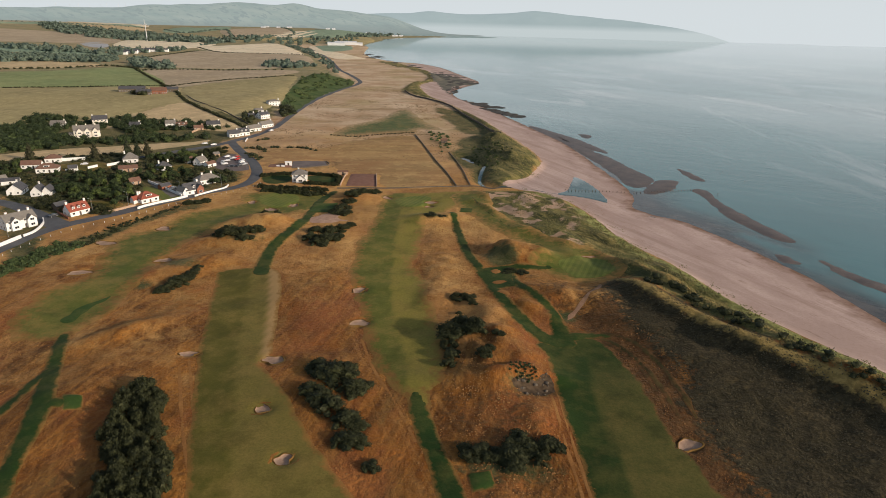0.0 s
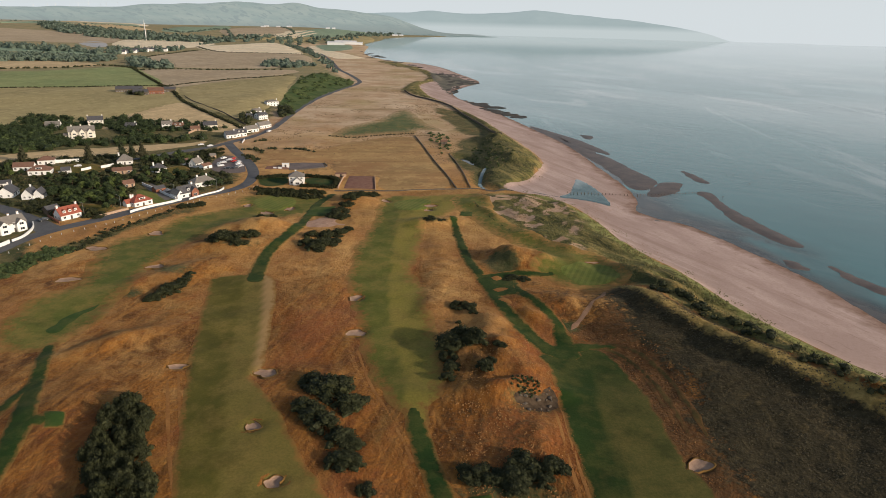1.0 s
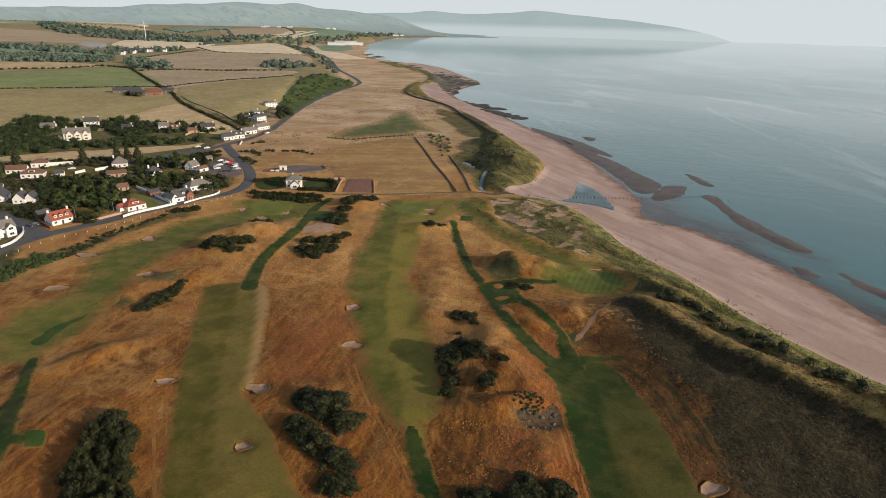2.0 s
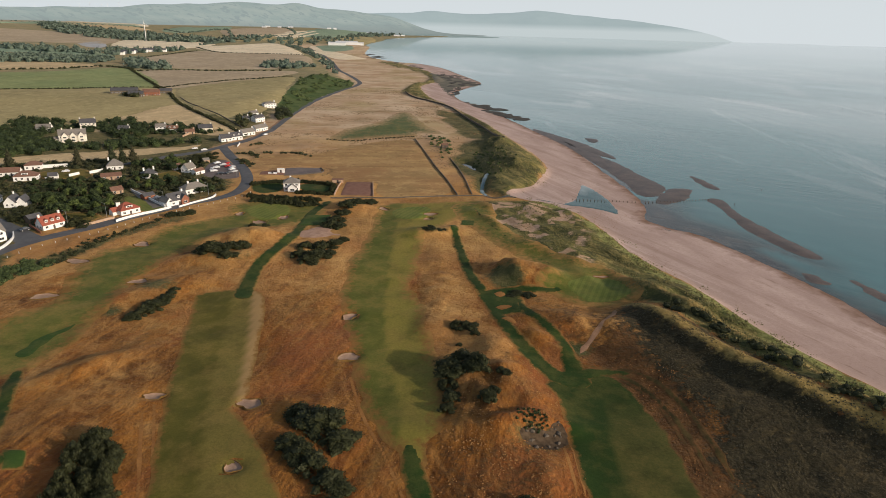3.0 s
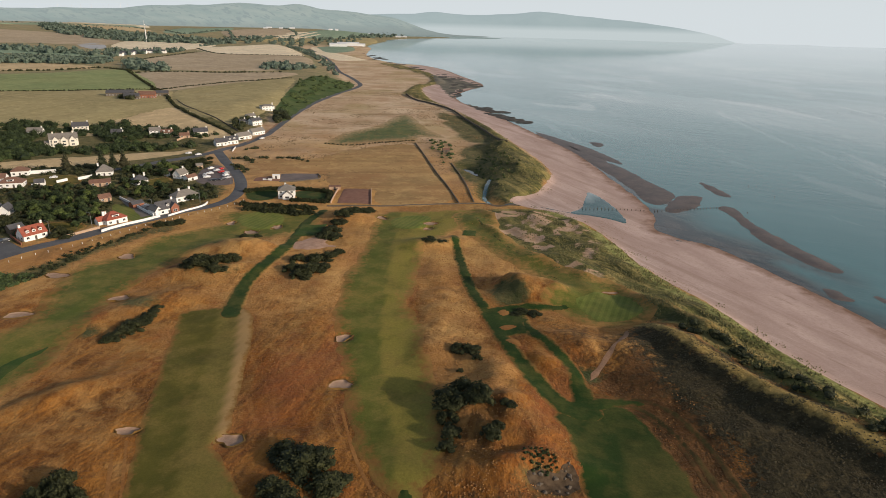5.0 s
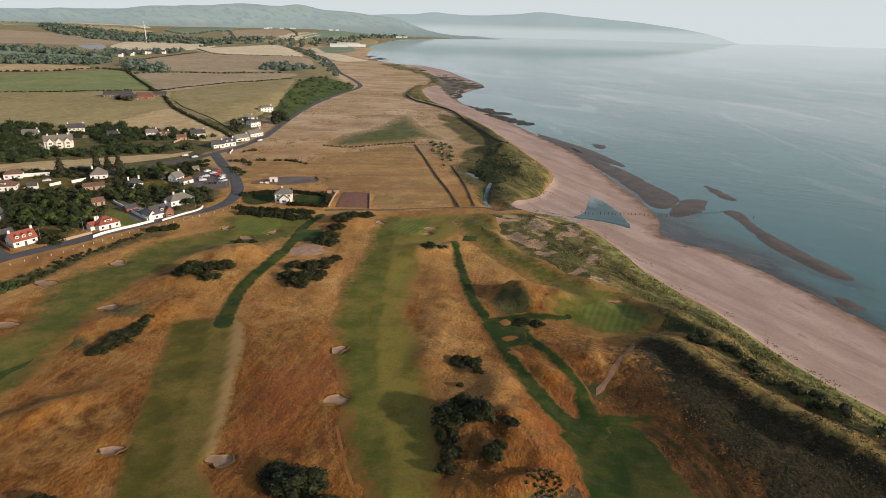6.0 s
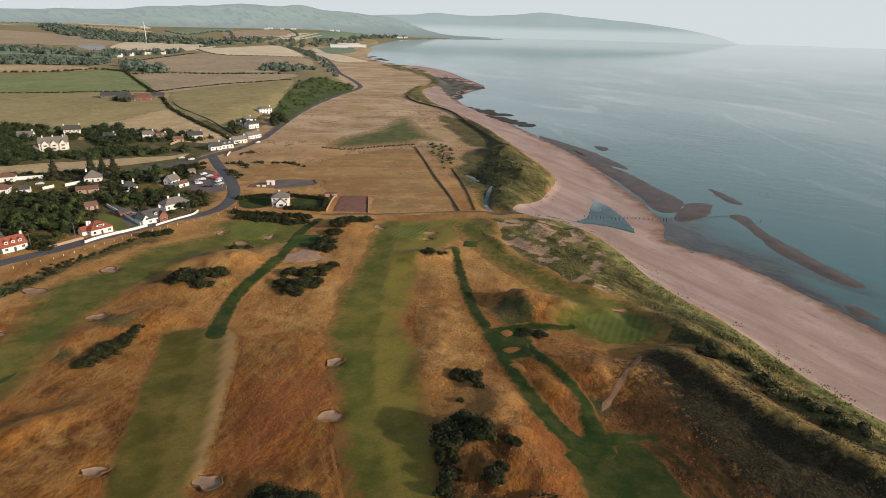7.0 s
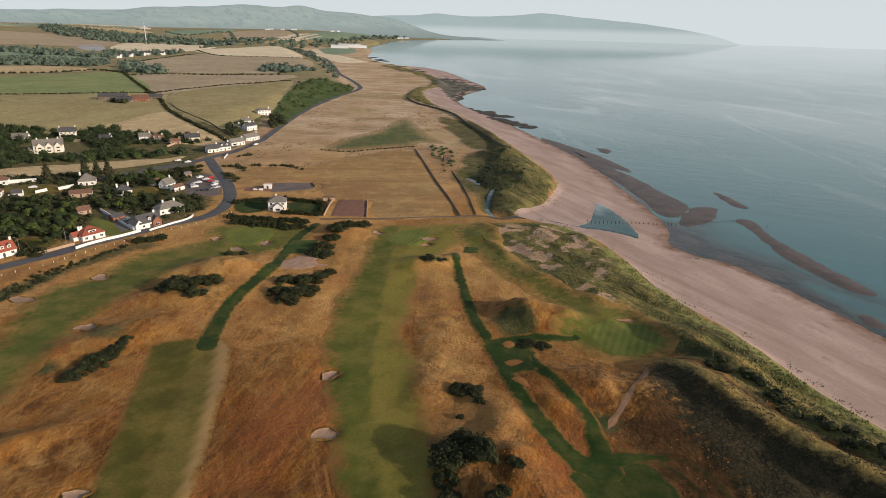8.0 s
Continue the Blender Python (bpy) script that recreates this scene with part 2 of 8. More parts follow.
def hummocks(x, y):
    """Rough, wind-heaped ground: crests and hollows of a few metres, away from the mown turf."""
    free = step(1, 9, mown_margin(x, y)) * step(345, 325, y) * step(6, 16, line_distance(x, y, road_line)[0]) * step(2, -8, inside(x, y, village))
    heaped = step(-4, 8, inside(x, y, hummock_ring))
    crest = (1 - np.abs(vnoise(x, y, 15, 81))) ** 2
    small = (1 - np.abs(vnoise(x + 3 * vnoise(x, y, 9, 84), y, 6.5, 82))) ** 2
    broken = step(-0.5, 0.5, vnoise(x, y, 21, 85))
    return free * ((0.30 + 0.25 * heaped) * crest + (0.20 + 0.32 * heaped * broken) * small + (0.10 + 0.10 * heaped) * vnoise(x, y, 3.6, 83))


def height(x, y):
    """The ground's height at plan places."""
    x, y = np.asarray(x, float), np.asarray(y, float)
    near = step(1800, 600, y)
    z = 2.4 + near * (0.55 * vnoise(x, y, 42, 1) + 0.36 * vnoise(x, y, 17, 2) + 0.13 * vnoise(x, y, 6, 3))
    into = inside(x, y, plateau)
    z = z + step(0, 60, into) * 8 * step(500, 700, y) + step(100, 1500, into) * 14 + 2.0 * step(150, 900, into) * vnoise(x, y, 260, 4)
    z = z + hummocks(x, y)
    reach, bearing = np.hypot(x, y), np.degrees(np.arctan2(x, y))
    z = z + 30 * step(2300, 3600, reach) * step(-7, -15, bearing)
    fold = step(-14, 10, inside(x, y, dune_field))
    u, v = 0.485 * x - 0.875 * y, 0.875 * x + 0.485 * y
    z = z + fold * (0.5 + 1.9 * (1 - np.abs(vnoise(u / 2.6, v, 11, 5))) ** 2 + 0.6 * vnoise(u / 1.7, v, 5, 6))
    for ridge, h, w in ((ridge_land, 3.0, 5.0), (ridge_sea, 4.2, 4.4)):
        d, k = line_distance(x, y, ridge)
        z = z + (h + 0.6 * vnoise(x, y, 14, 7)) * np.exp(-(d / w) ** 2) * step(0.0, 0.22 if ridge is ridge_sea else 0.12, k + 0.02)
        if ridge is ridge_land:
            z = z + 4.4 * np.exp(-(d / 26) ** 2) * step(-12, 2, inside(x, y, heath)) * step(-0.06, 0.12, k)
    z = z + step(-4, 12, inside(x, y, far_dune)) * (2.6 + 1.2 * vnoise(x, y, 16, 8))
    z = z + step(-6, 10, inside(x, y, heath)) * 0.35 * vnoise(x, y, 4, 9)
    for (mx, my), a, b, turn, h in MOUNDS:
        c, s = math.cos(radians(turn)), math.sin(radians(turn))
        a, b = 1.2 * a, 1.2 * b
        u, v = (x - mx) * c + (y - my) * s, (y - my) * c - (x - mx) * s
        z = z + 1.35 * h * np.exp(-(u / a) ** 2 - (v / b) ** 2) * (1 + 0.22 * vnoise(x, y, 6, 10) + 0.14 * vnoise(x, y, 3.4, 12))
    z = z - 2.2 * np.exp(-(line_distance(x, y, burn)[0] / 5.0) ** 2)
    for (mx, my), a, b in BUNKERS:
        r = np.hypot((x - mx) / a, (y - my) / b)
        z = z - 1.3 * np.exp(-(r / 1.12) ** 6)
    out = inside(x, y, sea_side)
    wet = inside(x, y, wet_side)
    beach = np.where(wet > 0, np.maximum(-0.035 * wet, -2.5), 1.9 * np.clip(-wet, 0, None) / (np.clip(-wet, 0, None) + np.clip(out, 0.5, None)))
    return z + (beach + 0.05 * vnoise(x, y, 9, 11) - z) * step(-5, 2.5, out)


def height_at(x, y):
    return float(height(np.array([x]), np.array([y]))[0])

# ---- materials ----
def link(nt, out, to):
    nt.links.new(out, to)


def node(nt, kind, **values):
    n = nt.nodes.new(kind)
    for key, value in values.items():
        n.inputs[int(key[1:]) if key[0] == "i" and key[1:].isdigit() else key.replace("_", " ")].default_value = value
    return n


def fac_noise(nt, size, detail=4.0, rough=0.6, lo=0.35, hi=0.65, stretch=(1, 1, 1), turn=0.0, warp=0.0):
    """A noise of lumps of that size in metres, spread to 0 to 1 between lo and hi."""
    c = node(nt, "ShaderNodeTexCoord")
    m = node(nt, "ShaderNodeMapping")
    m.inputs["Scale"].default_value = stretch
    if turn:
        lay = node(nt, "ShaderNodeMapping")
        lay.inputs["Rotation"].default_value = (0, 0, radians(turn))
        link(nt, c.outputs["Object"], lay.inputs[0])
    n = node(nt, "ShaderNodeTexNoise", Scale=1.0 / size, Detail=detail, Roughness=rough, Distortion=warp)
    r = node(nt, "ShaderNodeMapRange")
    r.inputs[1].default_value, r.inputs[2].default_value = lo, hi
    link(nt, lay.outputs[0] if turn else c.outputs["Object"], m.inputs[0])
    link(nt, m.outputs[0], n.inputs["Vector"])
    link(nt, n.outputs[0], r.inputs[0])
    return r.outputs[0]


def blend(nt, fac, a, b, way='MIX'):
    m = nt.nodes.new("ShaderNodeMix")
    m.data_type, m.blend_type = 'RGBA', way
    for value, slot in ((fac, 0), (a, 6), (b, 7)):
        if isinstance(value, (int, float, tuple)):
            m.inputs[slot].default_value = (*value, 1) if isinstance(value, tuple) else value
        else:
            link(nt, value, m.inputs[slot])
    return m.outputs[2]


def calc(nt, op, a, b=0.0):
    m = nt.nodes.new("ShaderNodeMath")
    m.operation = op
    for value, slot in ((a, 0), (b, 1)):
        if isinstance(value, (int, float)):
            m.inputs[slot].default_value = value
        else:
            link(nt, value, m.inputs[slot])
    return m.outputs[0]


def attribute(nt, name):
    a = nt.nodes.new("ShaderNodeAttribute")
    a.attribute_name = name
    return a.outputs["Fac"]


def blank(name):
    m = bpy.data.materials.new(name)
    m.use_nodes = True
    nt = m.node_tree
    return m, nt, nt.nodes["Principled BSDF"]


def bump(nt, bsdf, fac, strength, distance):
    b = node(nt, "ShaderNodeBump", Strength=strength, Distance=distance)
    link(nt, fac, b.inputs["Height"])
    link(nt, b.outputs[0], bsdf.inputs["Normal"])


def matte(name, a, b, size=0.5, rough=0.8, fine=0.05, depth=0.01, gloss=0.3, third=None, metal=0.0, vary=0.0):
    """A surface of two colours mixed at two scales, with fine relief."""
    m, nt, p = blank(name)
    c = blend(nt, fac_noise(nt, size), a, b)
    c = blend(nt, calc(nt, 'MULTIPLY', fac_noise(nt, fine, 3), 0.35), c, third or tuple(0.6 * v for v in a))
    if vary:
        info = nt.nodes.new("ShaderNodeObjectInfo")
        c = blend(nt, calc(nt, 'MULTIPLY', info.outputs["Random"], vary), c, third or b)
    link(nt, c, p.inputs["Base Color"])
    p.inputs["Roughness"].default_value, p.inputs["Specular IOR Level"].default_value, p.inputs["Metallic"].default_value = rough, gloss, metal
    bump(nt, p, fac_noise(nt, fine, 3), 0.4, depth)
    return m


DRY_A, DRY_B, DRY_C = (0.212, 0.072, 0.012), (0.352, 0.153, 0.033), (0.066, 0.023, 0.006)


def dry_grass(nt):
    """Parched links grass: orange-brown and straw, with tufts and old mowing lines."""
    c = blend(nt, fac_noise(nt, 38, 4, lo=0.42, hi=0.58), DRY_A, DRY_B)
    c = blend(nt, calc(nt, 'MULTIPLY', fac_noise(nt, 20, 6, 0.6, 0.47, 0.62), 0.75), c, DRY_C)
    c = blend(nt, calc(nt, 'MULTIPLY', fac_noise(nt, 9, 5, 0.6, 0.52, 0.66, (1.0, 0.35, 1.0), 6), 0.5), c, (0.20, 0.135, 0.045))
    c = blend(nt, calc(nt, 'MULTIPLY', fac_noise(nt, 3.0, 5, 0.7, 0.42, 0.68), 0.55), c, DRY_C)
    c = blend(nt, calc(nt, 'MULTIPLY', fac_noise(nt, 4.5, 4, 0.6, 0.46, 0.62, (1.0, 0.06, 1.0), 12), 0.6), c, DRY_C)
    c = blend(nt, calc(nt, 'MULTIPLY', fac_noise(nt, 2.0, 3, 0.6, 0.48, 0.7, (1.0, 0.08, 1.0), 12), 0.6), c, DRY_B)
    c = blend(nt, calc(nt, 'MULTIPLY', fac_noise(nt, 1.2, 4, 0.7, 0.5, 0.7), 0.18), c, (0.44, 0.235, 0.08))
    c = blend(nt, calc(nt, 'MULTIPLY', fac_noise(nt, 2.6, 5, 0.7, 0.5, 0.66, (1.0, 0.1, 1.0), -24), 0.3), c, (0.44, 0.23, 0.075))
    c = blend(nt, calc(nt, 'MULTIPLY', fac_noise(nt, 24, 5, 0.6, 0.5, 0.62, (1.0, 0.5, 1.0), 20), 0.45), c, (0.30, 0.095, 0.035))
    c = blend(nt, calc(nt, 'MULTIPLY', fac_noise(nt, 1.3, 3, 0.6, 0.55, 0.68), 0.25), c, (0.10, 0.05, 0.025))
    # straw-coloured links, paling with distance painted in
    straw = blend(nt, fac_noise(nt, 45, 5, 0.6, 0.4, 0.6), (0.410, 0.205, 0.064), (0.515, 0.293, 0.100))
    straw = blend(nt, calc(nt, 'MULTIPLY', fac_noise(nt, 75, 6, 0.65, 0.48, 0.62), 0.6), straw, (0.30, 0.185, 0.060))
    straw = blend(nt, calc(nt, 'MULTIPLY', fac_noise(nt, 28, 5, 0.6, 0.52, 0.66), 0.65), straw, (0.31, 0.135, 0.046))
    straw = blend(nt, calc(nt, 'MULTIPLY', fac_noise(nt, 9, 5, 0.6, 0.48, 0.66), 0.55), straw, (0.25, 0.118, 0.040))
    straw = blend(nt, calc(nt, 'MULTIPLY', fac_noise(nt, 16, 6, 0.65, 0.54, 0.64, (1.0, 0.5, 1.0), -15), 0.6), straw, (0.19, 0.100, 0.034))
    straw = blend(nt, calc(nt, 'MULTIPLY', fac_noise(nt, 5, 4, 0.6, 0.52, 0.7, (1.0, 0.2, 1.0), 12), 0.45), straw, (0.23, 0.115, 0.042))
    # far links, distance haze painted in as paler, pinker grass
    hazed_links = blend(nt, fac_noise(nt, 60, 5, 0.6, 0.4, 0.6), (0.452, 0.316, 0.198), (0.570, 0.428, 0.295))
    hazed_links = blend(nt, calc(nt, 'MULTIPLY', fac_noise(nt, 34, 6, 0.65, 0.5, 0.64, (0.4, 1.0, 1.0), 8), 0.6), hazed_links, (0.33, 0.185, 0.095))
    hazed_links = blend(nt, calc(nt, 'MULTIPLY', fac_noise(nt, 22, 6, 0.7, 0.54, 0.64, (0.35, 1.0, 1.0), -6), 0.6), hazed_links, (0.20, 0.150, 0.070))
    hazed_links = blend(nt, calc(nt, 'MULTIPLY', fac_noise(nt, 90, 4, 0.6, 0.52, 0.64), 0.5), hazed_links, (0.34, 0.27, 0.115))
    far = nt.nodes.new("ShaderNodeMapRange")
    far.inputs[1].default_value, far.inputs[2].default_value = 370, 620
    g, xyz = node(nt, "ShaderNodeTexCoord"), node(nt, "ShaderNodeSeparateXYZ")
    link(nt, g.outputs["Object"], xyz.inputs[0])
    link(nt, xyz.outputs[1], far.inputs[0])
    straw = blend(nt, far.outputs[0], straw, hazed_links)
    k = calc(nt, 'ADD', attribute(nt, "straw"), calc(nt, 'MULTIPLY', calc(nt, 'SUBTRACT', fac_noise(nt, 7, 5, 0.65), 0.5), 0.6))
    r = nt.nodes.new("ShaderNodeMapRange")
    r.inputs[1].default_value, r.inputs[2].default_value = 0.25, 0.75
    link(nt, k, r.inputs[0])
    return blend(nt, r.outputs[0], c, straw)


def rust_growth(nt):
    """Dark rust-brown growth with straw tips."""
    rust = blend(nt, fac_noise(nt, 5, 6, 0.7, 0.4, 0.62), (0.068, 0.032, 0.012), (0.160, 0.074, 0.026))
    rust = blend(nt, calc(nt, 'MULTIPLY', fac_noise(nt, 1.8, 5, 0.75, 0.5, 0.66), 0.6), rust, (0.07, 0.045, 0.018))
    rust = blend(nt, calc(nt, 'MULTIPLY', fac_noise(nt, 1.1, 4, 0.75, 0.54, 0.68), 0.5), rust, (0.20, 0.11, 0.042))
    return rust


def sheen(p, weight):
    """The pale shine of dry blade tips, seen along the grass."""
    p.inputs["Sheen Weight"].default_value, p.inputs["Sheen Roughness"].default_value = weight, 0.45
    p.inputs["Sheen Tint"].default_value = (1.0, 0.80, 0.56, 1)


def ground_material():
    m, nt, p = blank("parched_links_grass")
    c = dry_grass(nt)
    tuft = fac_noise(nt, 2.2, 5, 0.7, 0.35, 0.65)
    heath_c = blend(nt, fac_noise(nt, 2.4, 6, 0.75, 0.4, 0.62), (0.022, 0.019, 0.010), (0.058, 0.048, 0.026))
    heath_c = blend(nt, calc(nt, 'MULTIPLY', fac_noise(nt, 13, 5, 0.65, 0.46, 0.66), 0.75), heath_c, (0.026, 0.024, 0.013))
    heath_c = blend(nt, calc(nt, 'MULTIPLY', fac_noise(nt, 6, 6, 0.75, 0.54, 0.68), 0.6), heath_c, (0.112, 0.083, 0.037))
    heath_c = blend(nt, calc(nt, 'MULTIPLY', fac_noise(nt, 0.9, 4, 0.75, 0.55, 0.7), 0.5), heath_c, (0.13, 0.10, 0.05))
    rust = rust_growth(nt)
    marram = blend(nt, fac_noise(nt, 3.0, 6, 0.75, 0.4, 0.62), (0.058, 0.066, 0.020), (0.165, 0.150, 0.050))
    marram = blend(nt, calc(nt, 'MULTIPLY', fac_noise(nt, 6, 5, 0.65, 0.48, 0.6, (1.0, 0.3, 1.0), -29, 0.6), 0.85), marram, (0.30, 0.235, 0.085))
    marram = blend(nt, calc(nt, 'MULTIPLY', fac_noise(nt, 8, 5, 0.65, 0.5, 0.6, (1.0, 0.35, 1.0), -31, 0.6), 0.85), marram, (0.034, 0.042, 0.016))
    lawn = blend(nt, fac_noise(nt, 30, 5), (0.14, 0.15, 0.075), (0.27, 0.215, 0.115))
    dark = blend(nt, fac_noise(nt, 7, 5), (0.036, 0.050, 0.017), (0.120, 0.105, 0.042))
    worn = blend(nt, fac_noise(nt, 6, 4), (0.46, 0.32, 0.23), (0.36, 0.23, 0.14))
    fresh = blend(nt, fac_noise(nt, 2.5, 5, 0.7, 0.4, 0.62), (0.15, 0.165, 0.05), (0.30, 0.29, 0.10))
    # sunlit dune crests, the light painted in as straw yellow
    crest = blend(nt, fac_noise(nt, 2.0, 5, 0.7, 0.4, 0.62), (0.20, 0.14, 0.046), (0.35, 0.245, 0.083))
    for name, colour, soft in (("rust", rust, 0.7), ("heath", heath_c, 0.6), ("marram", marram, 0.3), ("lawn", lawn, 0.35), ("scrub", dark, 0.35), ("worn", worn, 0.5), ("fresh", fresh, 0.5), ("crest", crest, 0.5)):
        a = attribute(nt, name)
        k = calc(nt, 'ADD', a, calc(nt, 'MULTIPLY', calc(nt, 'SUBTRACT', tuft, 0.5), soft))
        r = nt.nodes.new("ShaderNodeMapRange")
        r.inputs[1].default_value, r.inputs[2].default_value = 0.3, 0.7
        link(nt, k, r.inputs[0])
        c = blend(nt, r.outputs[0], c, colour)
    link(nt, c, p.inputs["Base Color"])
    sheen(p, 0.06)
    p.inputs["Roughness"].default_value, p.inputs["Specular IOR Level"].default_value = 0.95, 0.1
    bump(nt, p, calc(nt, 'ADD', calc(nt, 'MULTIPLY', fac_noise(nt, 0.9, 3, 0.6), 0.5), tuft), 0.65, 0.40)
    return m


def turf(name, a, b, wear=0.5, stripe=0.0, edge=2.0, turn=0.0, pitch=9.0, second=None):
    """Mown turf: two greens, burnt patches, mowing stripes, and an edge that frays into dry grass."""
    m, nt, p = blank(name)
    c = blend(nt, fac_noise(nt, 14, 4), a, b)
    c = blend(nt, calc(nt, 'MULTIPLY', attribute(nt, "band"), 0.7), c, second or (1.7 * b[0], 1.5 * b[1], 1.45 * b[2]))
    c = blend(nt, calc(nt, 'MULTIPLY', fac_noise(nt, 9, 4, 0.6, 0.5, 0.68), 0.5), c, tuple(0.55 * v for v in a))
    if stripe:
        g = node(nt, "ShaderNodeTexCoord")
        mp = node(nt, "ShaderNodeMapping")
        mp.inputs["Rotation"].default_value = (0, 0, radians(turn))
        w = node(nt, "ShaderNodeTexWave", Scale=3.1416 / 10 / pitch, Distortion=0.6, Detail=2.0)
        w.bands_direction = 'X'
        w.inputs["Detail Scale"].default_value = 0.4
        r = nt.nodes.new("ShaderNodeMapRange")
        r.inputs[1].default_value, r.inputs[2].default_value = 0.42, 0.58
        link(nt, g.outputs["Object"], mp.inputs[0])
        link(nt, mp.outputs[0], w.inputs[0])
        link(nt, w.outputs["Fac"], r.inputs[0])
        c = blend(nt, calc(nt, 'MULTIPLY', r.outputs[0], stripe), c, tuple(min(1.0, 1.55 * v) for v in b))
    c = blend(nt, calc(nt, 'MULTIPLY', fac_noise(nt, 7, 6, 0.65, 0.46, 0.72), wear), c, (0.27, 0.18, 0.056))
    c = blend(nt, calc(nt, 'MULTIPLY', fac_noise(nt, 0.7, 4, 0.7), 0.35), c, tuple(0.6 * v for v in a))
    c = blend(nt, calc(nt, 'MULTIPLY', attribute(nt, "pale"), 0.8), c, (0.36, 0.225, 0.10))
    k = calc(nt, 'SUBTRACT', 1.0, calc(nt, 'DIVIDE', attribute(nt, "edge"), edge))
    k = calc(nt, 'ADD', k, calc(nt, 'MULTIPLY', calc(nt, 'SUBTRACT', fac_noise(nt, 2.5, 5, 0.7), 0.5), 0.9))
    r = nt.nodes.new("ShaderNodeMapRange")
    r.inputs[1].default_value, r.inputs[2].default_value = 0.1, 0.9
    link(nt, k, r.inputs[0])
    c = blend(nt, r.outputs[0], c, blend(nt, attribute(nt, "rust"), blend(nt, 0.45, dry_grass(nt), (0.215, 0.138, 0.040)), rust_growth(nt)))
    link(nt, c, p.inputs["Base Color"])
    sheen(p, 0.02)
    p.inputs["Roughness"].default_value, p.inputs["Specular IOR Level"].default_value = 0.9, 0.15
    bump(nt, p, fac_noise(nt, 0.5, 4, 0.7), 0.4, 0.08)
    return m


def crop(name, a, b, furrow=0.25, turn=20.0):
    """A field: two colours at two scales, with faint drill lines."""
    m, nt, p = blank(name)
    c = blend(nt, fac_noise(nt, 90, 4), a, b)
    c = blend(nt, calc(nt, 'MULTIPLY', fac_noise(nt, 6, 4, 0.6, 0.45, 0.7, (1.0, 0.06, 1.0), turn), furrow), c, tuple(0.65 * v for v in a))
    c = blend(nt, calc(nt, 'MULTIPLY', fac_noise(nt, 30, 7, 0.75, 0.47, 0.64), 0.65), c, tuple(0.62 * v for v in b))
    c = blend(nt, calc(nt, 'MULTIPLY', fac_noise(nt, 9, 5, 0.75, 0.5, 0.64), 0.5), c, tuple(min(1.0, 1.28 * v) for v in b))
    c = blend(nt, calc(nt, 'MULTIPLY', fac_noise(nt, 5, 6, 0.8, 0.55, 0.66), 0.5), c, tuple(0.5 * v for v in a))
    link(nt, c, p.inputs["Base Color"])
    p.inputs["Roughness"].default_value, p.inputs["Specular IOR Level"].default_value = 0.95, 0.1
    return m


